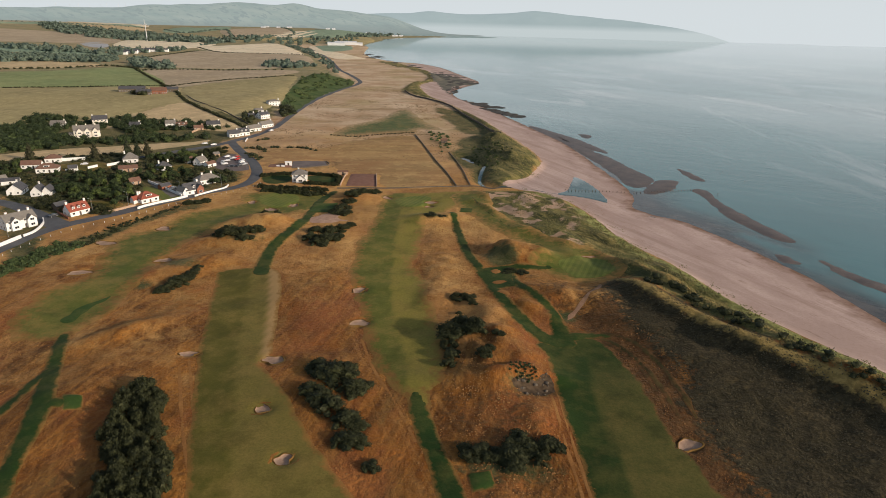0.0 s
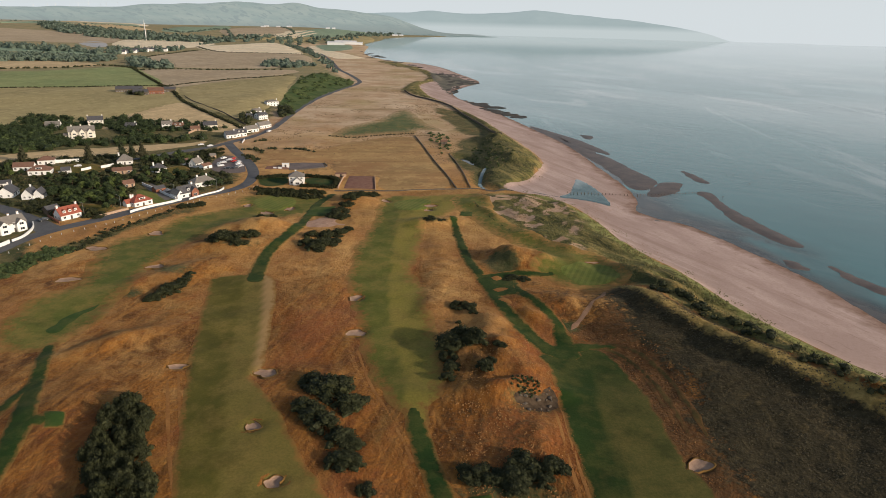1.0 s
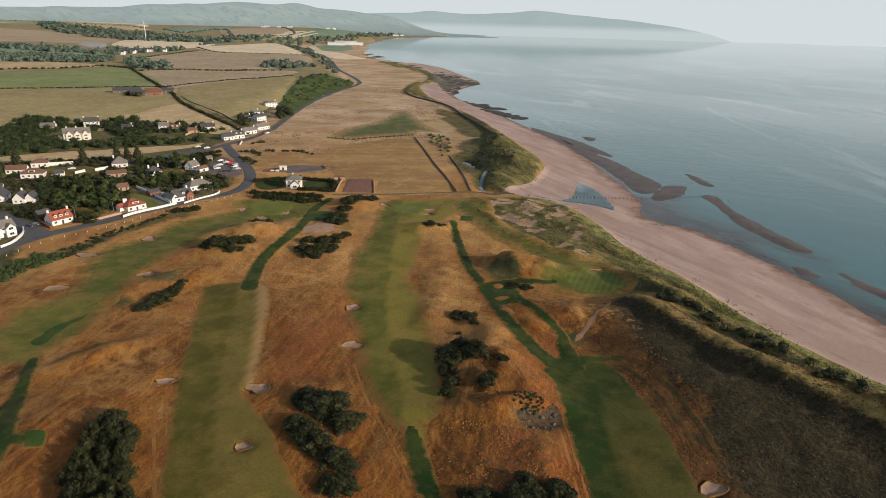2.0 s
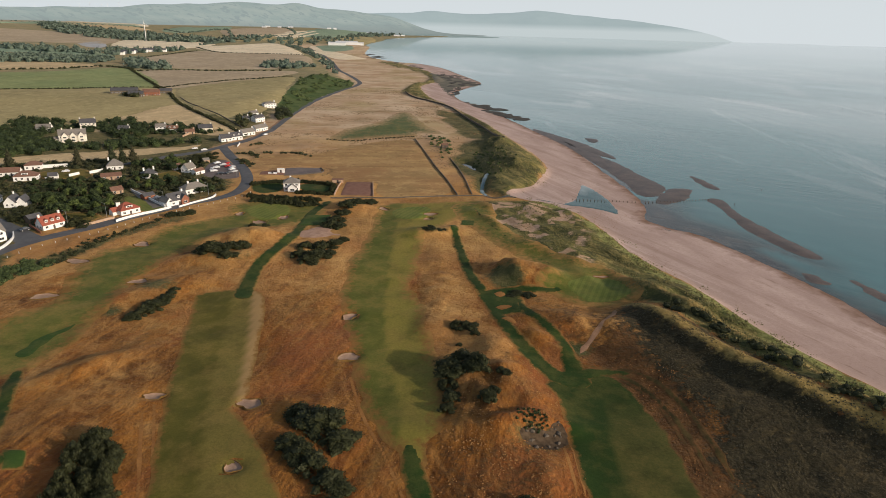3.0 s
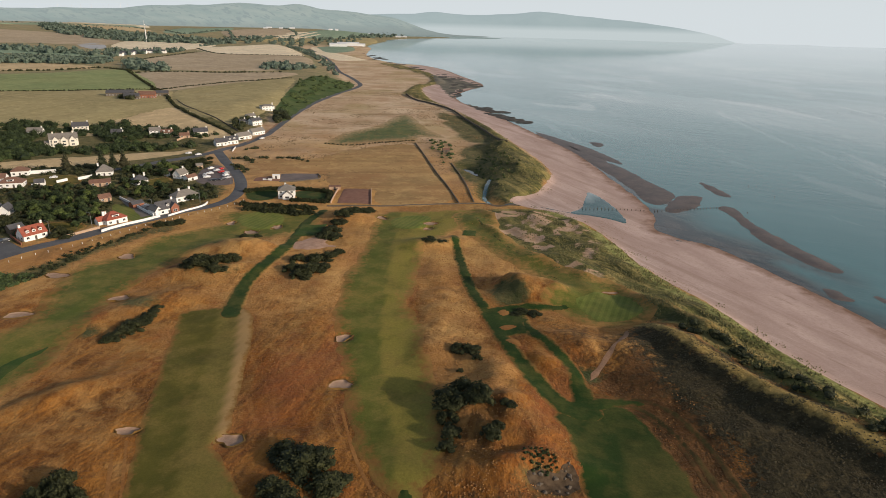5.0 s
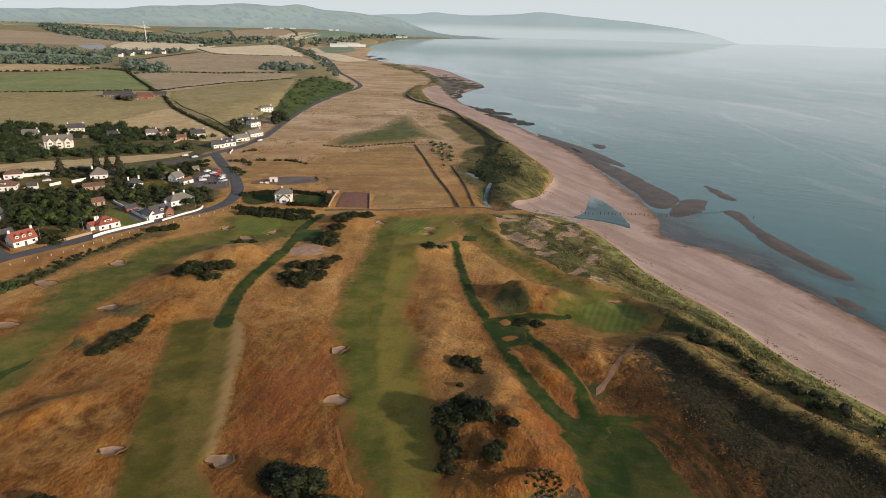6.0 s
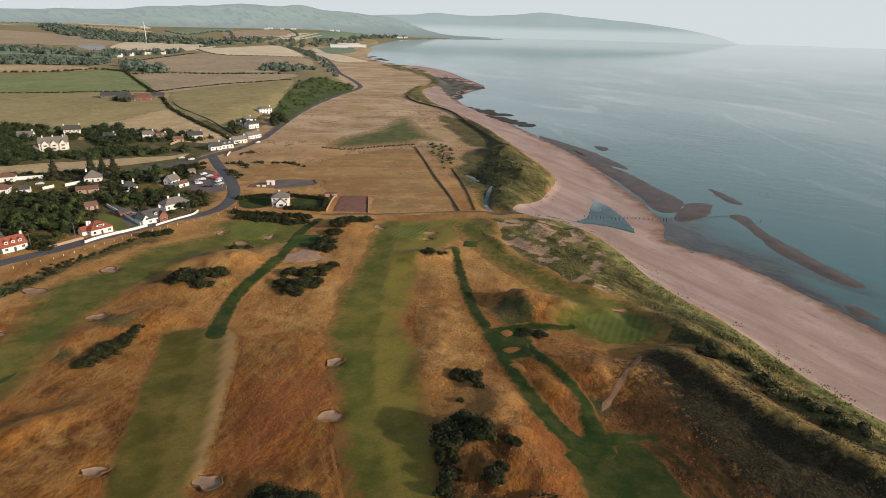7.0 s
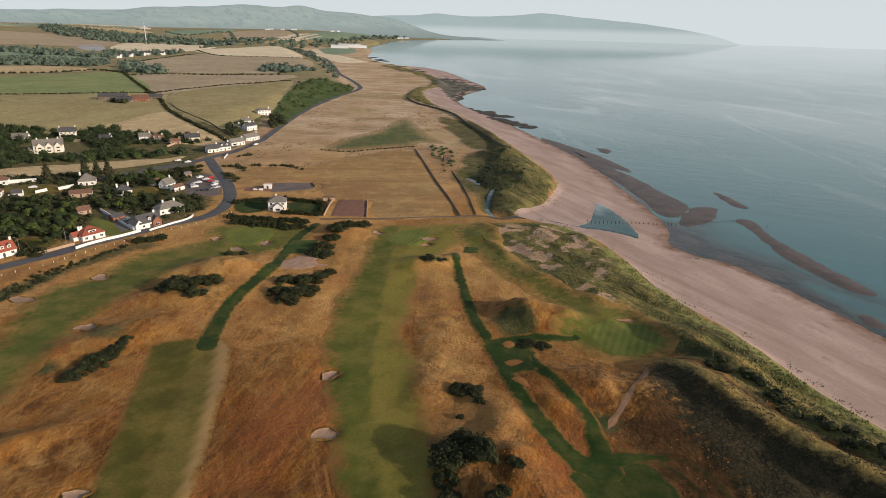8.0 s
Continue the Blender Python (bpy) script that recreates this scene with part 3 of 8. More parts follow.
def sea_material(name, deep, rough_lo, rough_hi):
    """Calm water: ripples, smooth slicks in long curved wisps, and brown sand showing through the shallows."""
    m, nt, p = blank(name)
    slick = fac_noise(nt, 230, 5, 0.55, 0.45, 0.66, (1.0, 0.45, 1.0), -38)
    thin = fac_noise(nt, 60, 6, 0.6, 0.5, 0.66, (1.0, 0.16, 1.0), -42)
    k = calc(nt, 'MINIMUM', calc(nt, 'ADD', calc(nt, 'MULTIPLY', slick, 0.7), calc(nt, 'MULTIPLY', thin, 0.45)), 1.0)
    g = node(nt, "ShaderNodeTexCoord")
    xyz = node(nt, "ShaderNodeSeparateXYZ")
    link(nt, g.outputs["Object"], xyz.inputs[0])
    calm = nt.nodes.new("ShaderNodeMapRange")
    calm.interpolation_type = 'SMOOTHSTEP'
    calm.inputs[1].default_value, calm.inputs[2].default_value, calm.inputs[4].default_value = 450, 2600, 1.0
    link(nt, xyz.outputs[1], calm.inputs[0])
    k = calc(nt, 'MAXIMUM', k, calm.outputs[0])
    c = blend(nt, fac_noise(nt, 240, 4), deep, tuple(1.3 * v for v in deep))
    # sky gleam of the slicks, painted into the base colour as pale wisps
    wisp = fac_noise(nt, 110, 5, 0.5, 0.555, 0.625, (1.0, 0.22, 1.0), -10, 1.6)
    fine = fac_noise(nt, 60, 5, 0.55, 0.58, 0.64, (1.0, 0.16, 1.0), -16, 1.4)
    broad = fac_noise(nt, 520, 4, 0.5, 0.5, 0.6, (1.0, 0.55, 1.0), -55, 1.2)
    slick_gleam = calc(nt, 'ADD', calc(nt, 'MULTIPLY', wisp, 0.6), calc(nt, 'ADD', calc(nt, 'MULTIPLY', broad, 0.34), calc(nt, 'MULTIPLY', fine, 0.20)))
    c = blend(nt, slick_gleam, c, (0.36, 0.42, 0.42))
    bed = blend(nt, fac_noise(nt, 7, 5, 0.6, 0.4, 0.6, (1.0, 0.35, 1.0), -29), (0.034, 0.022, 0.016), (0.085, 0.060, 0.045))
    c = blend(nt, calc(nt, 'MULTIPLY', attribute(nt, "shoal"), 0.9), c, bed)
    link(nt, c, p.inputs["Base Color"])
    r = nt.nodes.new("ShaderNodeMapRange")
    r.inputs[3].default_value, r.inputs[4].default_value = rough_hi, rough_lo
    link(nt, k, r.inputs[0])
    link(nt, calc(nt, 'ADD', r.outputs[0], calc(nt, 'MULTIPLY', calm.outputs[0], 0.03)), p.inputs["Roughness"])
    p.inputs["IOR"].default_value = 1.33
    wave = calc(nt, 'ADD', fac_noise(nt, 2.2, 5, 0.65, 0.3, 0.7, (1.0, 0.35, 1.0), -60), calc(nt, 'MULTIPLY', fac_noise(nt, 9, 3, 0.5, 0.3, 0.7, (1.0, 0.3, 1.0), -62), 1.6))
    b = node(nt, "ShaderNodeBump", Distance=0.10)
    link(nt, calc(nt, 'SUBTRACT', 0.45, calc(nt, 'MULTIPLY', k, 0.425)), b.inputs["Strength"])
    link(nt, wave, b.inputs["Height"])
    link(nt, b.outputs[0], p.inputs["Normal"])
    return m


def sand_material():
    """Dry pinkish sand that turns damp and brown towards the water."""
    m, nt, p = blank("beach_sand")
    c = blend(nt, fac_noise(nt, 16, 5, 0.6, 0.4, 0.62, (1.0, 0.35, 1.0), -25), (0.42, 0.30, 0.255), (0.53, 0.395, 0.345))
    c = blend(nt, calc(nt, 'MULTIPLY', fac_noise(nt, 1.2, 4, 0.7, 0.45, 0.7), 0.4), c, (0.33, 0.225, 0.18))
    c = blend(nt, calc(nt, 'MULTIPLY', fac_noise(nt, 2.2, 4, 0.7, 0.6, 0.7, (1.0, 0.15, 1.0), -28), 0.5), c, (0.20, 0.125, 0.09))
    c = blend(nt, calc(nt, 'MULTIPLY', fac_noise(nt, 7, 4, 0.6, 0.54, 0.6, (1.0, 0.05, 1.0), -30), 0.35), c, (0.30, 0.20, 0.155))
    damp = calc(nt, 'SUBTRACT', 1.0, calc(nt, 'DIVIDE', attribute(nt, "edge"), 8.0))
    damp = calc(nt, 'ADD', damp, calc(nt, 'MULTIPLY', calc(nt, 'SUBTRACT', fac_noise(nt, 9, 4), 0.5), 0.8))
    r = nt.nodes.new("ShaderNodeMapRange")
    link(nt, damp, r.inputs[0])
    c = blend(nt, calc(nt, 'MULTIPLY', r.outputs[0], attribute(nt, "seaward")), c, (0.20, 0.115, 0.075))
    link(nt, c, p.inputs["Base Color"])
    p.inputs["Roughness"].default_value, p.inputs["Specular IOR Level"].default_value = 0.9, 0.2
    bump(nt, p, fac_noise(nt, 0.8, 4, 0.7), 0.5, 0.08)
    return m


def leaf_material(name, a, b, c):
    m, nt, p = blank(name)
    info = nt.nodes.new("ShaderNodeObjectInfo")
    geo = nt.nodes.new("ShaderNodeNewGeometry")
    k = blend(nt, geo.outputs["Random Per Island"], a, b)
    k = blend(nt, calc(nt, 'MULTIPLY', info.outputs["Random"], 0.55), k, c)
    link(nt, k, p.inputs["Base Color"])
    p.inputs["Roughness"].default_value, p.inputs["Specular IOR Level"].default_value = 0.7, 0.25
    return m


def far_material(name, a, b, haze_glow, size=300, veil=(-10, -5), mist=(0.5, 0.55, 0.56)):
    """A far hillside; its haze is painted as emission, thicker towards the foot."""
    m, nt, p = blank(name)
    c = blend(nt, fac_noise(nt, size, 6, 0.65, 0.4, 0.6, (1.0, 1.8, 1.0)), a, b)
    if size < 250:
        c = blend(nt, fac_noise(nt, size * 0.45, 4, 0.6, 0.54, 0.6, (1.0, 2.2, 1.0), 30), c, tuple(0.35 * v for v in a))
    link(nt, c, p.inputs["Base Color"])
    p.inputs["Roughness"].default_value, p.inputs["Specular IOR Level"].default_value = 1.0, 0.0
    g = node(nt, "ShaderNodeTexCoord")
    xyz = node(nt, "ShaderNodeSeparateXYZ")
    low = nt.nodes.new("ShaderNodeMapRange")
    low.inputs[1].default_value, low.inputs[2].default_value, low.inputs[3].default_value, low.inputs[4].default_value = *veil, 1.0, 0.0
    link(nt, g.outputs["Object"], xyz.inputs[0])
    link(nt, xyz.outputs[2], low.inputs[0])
    link(nt, blend(nt, low.outputs[0], haze_glow, mist), p.inputs["Emission Color"])
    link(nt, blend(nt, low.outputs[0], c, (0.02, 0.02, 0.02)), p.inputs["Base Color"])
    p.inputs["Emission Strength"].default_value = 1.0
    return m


def glass_material():
    m, nt, p = blank("window_glass")
    p.inputs["Base Color"].default_value = (0.02, 0.025, 0.03, 1)
    p.inputs["Roughness"].default_value, p.inputs["Specular IOR Level"].default_value = 0.08, 0.6
    return m


GROUND = ground_material()
FAIRWAY = turf("fairway_turf", (0.082, 0.105, 0.018), (0.170, 0.150, 0.034), 0.55, 0.0, 7.0)
FAIRWAY_LONG = turf("long_fairway_turf", (0.082, 0.102, 0.016), (0.168, 0.150, 0.032), 0.45, 0.0, 4.5)
FAIRWAY_DEEP = turf("deep_green_fairway_turf", (0.017, 0.043, 0.007), (0.036, 0.056, 0.011), 0.22, 0.0, 1.2, second=(0.125, 0.104, 0.028))
HOLLOW = turf("damp_hollow_grass", (0.075, 0.11, 0.04), (0.11, 0.13, 0.05), 0.5, 0.0, 14.0)
FAIRWAY_PALE = turf("pale_fairway_turf", (0.088, 0.082, 0.014), (0.138, 0.115, 0.021), 0.5, 0.0, 1.8, second=(0.205, 0.158, 0.042))
GREEN = turf("putting_green_turf", (0.105, 0.135, 0.026), (0.160, 0.178, 0.040), 0.2, 0.22, 0.12, 20.0, 2.4)
PATH_TURF = turf("mown_path_turf", (0.015, 0.042, 0.007), (0.034, 0.062, 0.012), 0.25, 0.0, 1.2)
TRACK_TURF = turf("worn_track_turf", (0.042, 0.040, 0.012), (0.085, 0.058, 0.019), 0.4, 0.0, 0.8)
TEE = turf("tee_turf", (0.028, 0.066, 0.012), (0.046, 0.084, 0.018), 0.25, 0.0, 0.6)
RIM = turf("bunker_rim_turf", (0.165, 0.092, 0.026), (0.235, 0.130, 0.040), 0.5, 0.0, 0.01)
SAND = sand_material()
BUNKER_SAND = matte("bunker_sand", (0.31, 0.205, 0.145), (0.41, 0.285, 0.21), 2.0, 0.95, 0.2, 0.02, 0.1)
WET_SAND = matte("wet_sand", (0.075, 0.052, 0.040), (0.155, 0.107, 0.080), 9.0, 0.45, 1.6, 0.05, 0.4, (0.035, 0.028, 0.024))
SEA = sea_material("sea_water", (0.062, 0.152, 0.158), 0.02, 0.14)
POOL = sea_material("still_water", (0.018, 0.062, 0.062), 0.02, 0.06)
ASPHALT = matte("asphalt", (0.085, 0.087, 0.095), (0.125, 0.125, 0.13), 6.0, 0.85, 0.3, 0.01, 0.3)
PAVING = matte("footway_tarmac", (0.16, 0.14, 0.125), (0.21, 0.185, 0.16), 3.0, 0.9, 0.2, 0.01, 0.2)
GRAVEL = matte("gravel", (0.15, 0.125, 0.12), (0.20, 0.165, 0.155), 4.0, 0.95, 0.3, 0.02, 0.1)
COURT = matte("red_clay_court", (0.22, 0.115, 0.085), (0.27, 0.15, 0.11), 3.0, 0.95, 0.2, 0.01, 0.1)
BARE = matte("bare_sandy_soil", (0.38, 0.235, 0.165), (0.52, 0.345, 0.255), 2.5, 0.95, 0.3, 0.05, 0.1, (0.2, 0.12, 0.08))
STONY = matte("stony_soil", (0.045, 0.030, 0.018), (0.120, 0.084, 0.056), 1.6, 0.95, 0.4, 0.08, 0.1, (0.05, 0.04, 0.025))
TRACK = matte("dusty_track", (0.27, 0.155, 0.092), (0.36, 0.22, 0.138), 3.0, 0.95, 0.4, 0.03, 0.1)
LEAF_BANK = matte("gorse_bank_cover", (0.060, 0.100, 0.032), (0.125, 0.150, 0.055), 16.0, 0.95, 2.0, 0.5, 0.1, (0.02, 0.03, 0.012))
LEAF_GORSE = leaf_material("gorse_leaf", (0.010, 0.015, 0.006), (0.048, 0.052, 0.017), (0.028, 0.032, 0.012))
LEAF_GREEN = leaf_material("broad_leaf", (0.014, 0.026, 0.010), (0.058, 0.080, 0.025), (0.016, 0.026, 0.011))
LEAF_BUSH = leaf_material("bank_leaf", (0.028, 0.046, 0.016), (0.085, 0.110, 0.036), (0.050, 0.075, 0.026))
LEAF_LIGHT = leaf_material("light_leaf", (0.06, 0.085, 0.022), (0.11, 0.14, 0.035), (0.045, 0.065, 0.02))
LEAF_FIR = leaf_material("conifer_leaf", (0.018, 0.028, 0.014), (0.035, 0.045, 0.02), (0.05, 0.04, 0.02))
TUSSOCK = leaf_material("marram_blade", (0.13, 0.12, 0.042), (0.30, 0.24, 0.09), (0.10, 0.10, 0.036))
HEATHER = leaf_material("heather_sprig", (0.034, 0.029, 0.015), (0.078, 0.064, 0.033), (0.044, 0.040, 0.021))
STRAW = leaf_material("dry_tuft", (0.205, 0.080, 0.018), (0.33, 0.155, 0.045), (0.18, 0.072, 0.018))
BARK = matte("bark", (0.07, 0.05, 0.035), (0.12, 0.09, 0.06), 0.4, 0.95, 0.06, 0.02, 0.1)
WHITE = matte("white_render", (0.84, 0.84, 0.83), (0.77, 0.77, 0.75), 2.5, 0.85, 0.15, 0.004, 0.2, (0.55, 0.52, 0.47))
CREAM = matte("cream_render", (0.80, 0.76, 0.67), (0.72, 0.68, 0.59), 2.5, 0.85, 0.15, 0.004, 0.2)
BRICK = matte("red_brick", (0.24, 0.095, 0.06), (0.31, 0.14, 0.09), 0.8, 0.9, 0.12, 0.008, 0.2)
BUFF = matte("buff_stone", (0.42, 0.29, 0.20), (0.50, 0.36, 0.26), 1.2, 0.9, 0.2, 0.01, 0.2)
RED_TILE = matte("red_roof_tile", (0.27, 0.075, 0.048), (0.33, 0.105, 0.066), 1.4, 0.75, 0.22, 0.02, 0.3, (0.2, 0.05, 0.035), vary=0.15)
BROWN_TILE = matte("brown_roof_tile", (0.16, 0.085, 0.06), (0.21, 0.12, 0.085), 1.4, 0.8, 0.22, 0.02, 0.3, vary=0.2)
SLATE = matte("grey_slate", (0.060, 0.060, 0.068), (0.105, 0.102, 0.105), 1.2, 0.6, 0.2, 0.015, 0.4, vary=0.2)
PALE_SLATE = matte("weathered_slate", (0.17, 0.155, 0.14), (0.23, 0.21, 0.185), 1.2, 0.75, 0.2, 0.015, 0.3, vary=0.2)
FRAME_WHITE = matte("white_frame", (0.78, 0.78, 0.77), (0.7, 0.7, 0.69), 0.5, 0.5, 0.05, 0.001, 0.4)
DOOR_DARK = matte("dark_door", (0.06, 0.05, 0.05), (0.09, 0.07, 0.06), 0.5, 0.5, 0.05, 0.002, 0.4)
GLASS = glass_material()
TIMBER = matte("weathered_timber", (0.12, 0.09, 0.065), (0.18, 0.14, 0.10), 0.5, 0.9, 0.05, 0.01, 0.2)
LAMP_GREY = matte("grey_lamp_paint", (0.20, 0.21, 0.21), (0.26, 0.27, 0.27), 1.0, 0.6, 0.1, 0.001, 0.3)
STEEL = matte("painted_steel", (0.72, 0.73, 0.74), (0.66, 0.67, 0.68), 1.0, 0.45, 0.1, 0.001, 0.5)
RUBBER = matte("tyre_rubber", (0.02, 0.02, 0.02), (0.035, 0.035, 0.035), 0.3, 0.9, 0.05, 0.002, 0.2)
SHORE = matte("weedy_shore_rock", (0.105, 0.098, 0.072), (0.19, 0.165, 0.125), 14.0, 0.85, 2.0, 0.1, 0.3, (0.05, 0.055, 0.035))
ROCK = matte("dark_shore_rock", (0.05, 0.046, 0.04), (0.10, 0.09, 0.075), 4.0, 0.85, 0.6, 0.2, 0.3)
STONE = matte("field_stone", (0.12, 0.098, 0.076), (0.18, 0.15, 0.12), 1.0, 0.95, 0.25, 0.04, 0.1)
# leaves of the far woods, distance haze mixed into the colour
LEAF_HAZED = leaf_material("hazed_far_leaf", (0.062, 0.092, 0.072), (0.118, 0.152, 0.114), (0.082, 0.112, 0.088))
LINE_TURF = matte("worn_mowing_line", (0.26, 0.118, 0.038), (0.34, 0.170, 0.058), 6.0, 0.95, 0.6, 0.05, 0.1)
WRACK = leaf_material("dry_wrack", (0.03, 0.022, 0.015), (0.08, 0.055, 0.035), (0.05, 0.04, 0.03))

# ---- building helpers ----
def mesh_object(name, verts, faces, material, parent=None, label="", flat=False, attrs=None):
    me = bpy.data.meshes.new(name)
    me.from_pydata([tuple(map(float, v)) for v in verts], [], [tuple(map(int, f)) for f in faces])
    for m in (material if isinstance(material, (list, tuple)) else [material]):
        me.materials.append(m)
    for key, values in (attrs or {}).items():
        me.attributes.new(key, 'FLOAT', 'POINT').data.foreach_set("value", np.asarray(values, np.float32))
    if not flat:
        me.polygons.foreach_set("use_smooth", np.ones(len(me.polygons), bool))
    me.update()
    ob = new(name, me)
    if parent:
        ob.parent = parent
    if label:
        tagged(ob, label=label)
    return ob


def part(name, bm, material, parent, label="", flat=True):
    """Links a bmesh as one mesh object under a thing or a part."""
    me = bpy.data.meshes.new(name)
    bmesh.ops.recalc_face_normals(bm, faces=bm.faces)
    bm.to_mesh(me)
    bm.free()
    me.materials.append(material)
    if not flat:
        me.polygons.foreach_set("use_smooth", np.ones(len(me.polygons), bool))
    ob = new(name, me)
    ob.parent = parent
    return tagged(ob, label=label)


def empty(name, m, label, category, group=""):
    ob = new(name)
    ob.matrix_basis = m
    return tagged(ob, label, category, group)


def box(bm, x, y, z, sx, sy, sz, turn=0.0, bevel=0.0):
    """A box with its base's middle at x, y, z."""
    m = Matrix.Translation((x, y, z + sz / 2)) @ Matrix.Rotation(radians(turn), 4, 'Z') @ Matrix.Diagonal((sx, sy, sz, 1))
    made = bmesh.ops.create_cube(bm, size=1, matrix=m)
    if bevel:
        edges = list({e for v in made["verts"] for e in v.link_edges})
        bmesh.ops.bevel(bm, geom=edges, offset=bevel, segments=1, affect='EDGES')
    return bm


def rod(bm, a, b, ra, rb, n=8):
    a, b = Vector(a), Vector(b)
    d = b - a
    m = Matrix.Translation((a + b) / 2) @ d.to_track_quat('Z', 'Y').to_matrix().to_4x4()
    bmesh.ops.create_cone(bm, cap_ends=True, segments=n, radius1=ra, radius2=rb, depth=d.length, matrix=m)
    return bm


# ---- ground, in one sheet to the horizon ----
def spread(start, end, first, grow):
    out, v, s = [], start, first
    while (v < end) == (first > 0) and abs(v - start) < abs(end - start):
        out.append(v)
        v += s
        s *= grow
    return out + [end]


XS = np.array(sorted(set(spread(-214, -480, -4.0, 1.03) + spread(-480, -4700, -18, 1.09) + list(np.arange(-214, 148, 1.5)) + spread(148, 300, 3, 1.06) + spread(300, 3200, 14, 1.2))))
YS = np.array(sorted(set(spread(82, -700, -5, 1.25) + list(np.arange(82, 400, 1.5)) + spread(400, 740, 2.4, 1.006) + spread(740, 4700, 6, 1.035))))
GX, GY = np.meshgrid(XS, YS, indexing="ij")
GZ = height(GX.ravel(), GY.ravel()).reshape(GX.shape)


def ground_z(x, y):
    """The ground sheet's own height, between its corners."""
    x, y = np.asarray(x, float), np.asarray(y, float)
    i, j = np.clip(np.searchsorted(XS, x) - 1, 0, len(XS) - 2), np.clip(np.searchsorted(YS, y) - 1, 0, len(YS) - 2)
    a, b = (x - XS[i]) / (XS[i + 1] - XS[i]), (y - YS[j]) / (YS[j + 1] - YS[j])
    return GZ[i, j] * (1 - a) * (1 - b) + GZ[i + 1, j] * a * (1 - b) + GZ[i, j + 1] * (1 - a) * b + GZ[i + 1, j + 1] * a * b


def gz(x, y):
    return float(ground_z(x, y))


def straw_at(x, y):
    """Straw share of rough, 0 to 1; distance paling and sunlit hummocks painted in."""
    # golden tan hummocks, their sunlit slopes put into the colour
    gold = 0.70 * step(-5, 6, inside(x, y, hummock_ring)) * step(140, 205, y + 25 * vnoise(x, y, 18, 30))
    gold = np.maximum(gold, 0.36 * step(-62, -92, x + 10 * vnoise(x, y, 30, 34)) * step(100, 150, y))
    # rises with y to paint in the haze and brighter low-angle view
    return np.maximum(0.85 * step(125, 295, y + 45 * vnoise(x, y, 60, 26)), gold)


rust_ring = smooth([(27.0, 222.0), (35.0, 219.0), (42.0, 214.0), (48.5, 205.0), (46.0, 193.0), (36.0, 181.0), (30.0, 197.0), (26.0, 208.0)], True, 3)
rust_slope = smooth([(43.1, 190.7), (52.3, 199.7), (54.5, 188.8), (59.0, 175.1), (61.7, 159.7), (61.3, 139.9), (51.1, 138.8), (49.6, 153.8), (46.0, 171.5), (37.6, 181.5), (35.2, 185.8)], True, 3)
RUST = smooth([(44.9, 172.2), (50.1, 161.1), (52.8, 143.7), (54.7, 128.1), (56.3, 111.4), (58.8, 94.3)], False, 3)
ROADSIDE = smooth([(-180.6, 191.2), (-176.9, 208.5), (-173.2, 225.8), (-165.3, 243.8), (-154.9, 272.3), (-141.7, 298.6)], False, 3)
# dark growth, with the shaded left faces of mounds painted in
SCRUB_SHADE_SPOTS = [((12.5, 240.5), 6, 9), ((17.5, 236.5), 5, 6), ((-17.5, 291.7), 10, 5), ((-100.5, 250.7), 14, 5), ((-89.7, 282.5), 5, 3), ((-111.6, 219.5), 8, 6), ((-117.2, 199.6), 5, 4),
               ((19.0, 142.4), 8, 4.5), ((11.7, 112.0), 13, 6), ((34.7, 188.4), 5, 5), ((49.1, 292.4), 9, 12), ((-59.1, 331.3), 9, 5)]


def rust_at(x, y):
    """Dark rusty growth on the slope below the dune and over the near hummocks."""
    return np.maximum(np.maximum(step(-5, 4, inside(x, y, rust_slope) + 2 * vnoise(x, y, 7, 33)), 0.42 * step(-4, 6, inside(x, y, hummock_ring)) * step(170, 130, y)), np.maximum(1.0 * np.exp(-(line_distance(x, y, RUST)[0] / 12) ** 2), 0.45 * step(-5, 3, inside(x, y, rust_ring) + 2 * vnoise(x, y, 6, 29))))


def worn_at(x, y):
    """Bare pinkish sand blown out among the inner dunes."""
    return step(-0.2, 0.3, 0.6 * vnoise(x, y, 8, 25) + 0.7 * vnoise(x, y, 3.6, 35)) * step(-4, 6, inside(x, y, dune_field)) * step(225, 265, y) * step(62, 36, x - 0.12 * (y - 240)) * 0.95


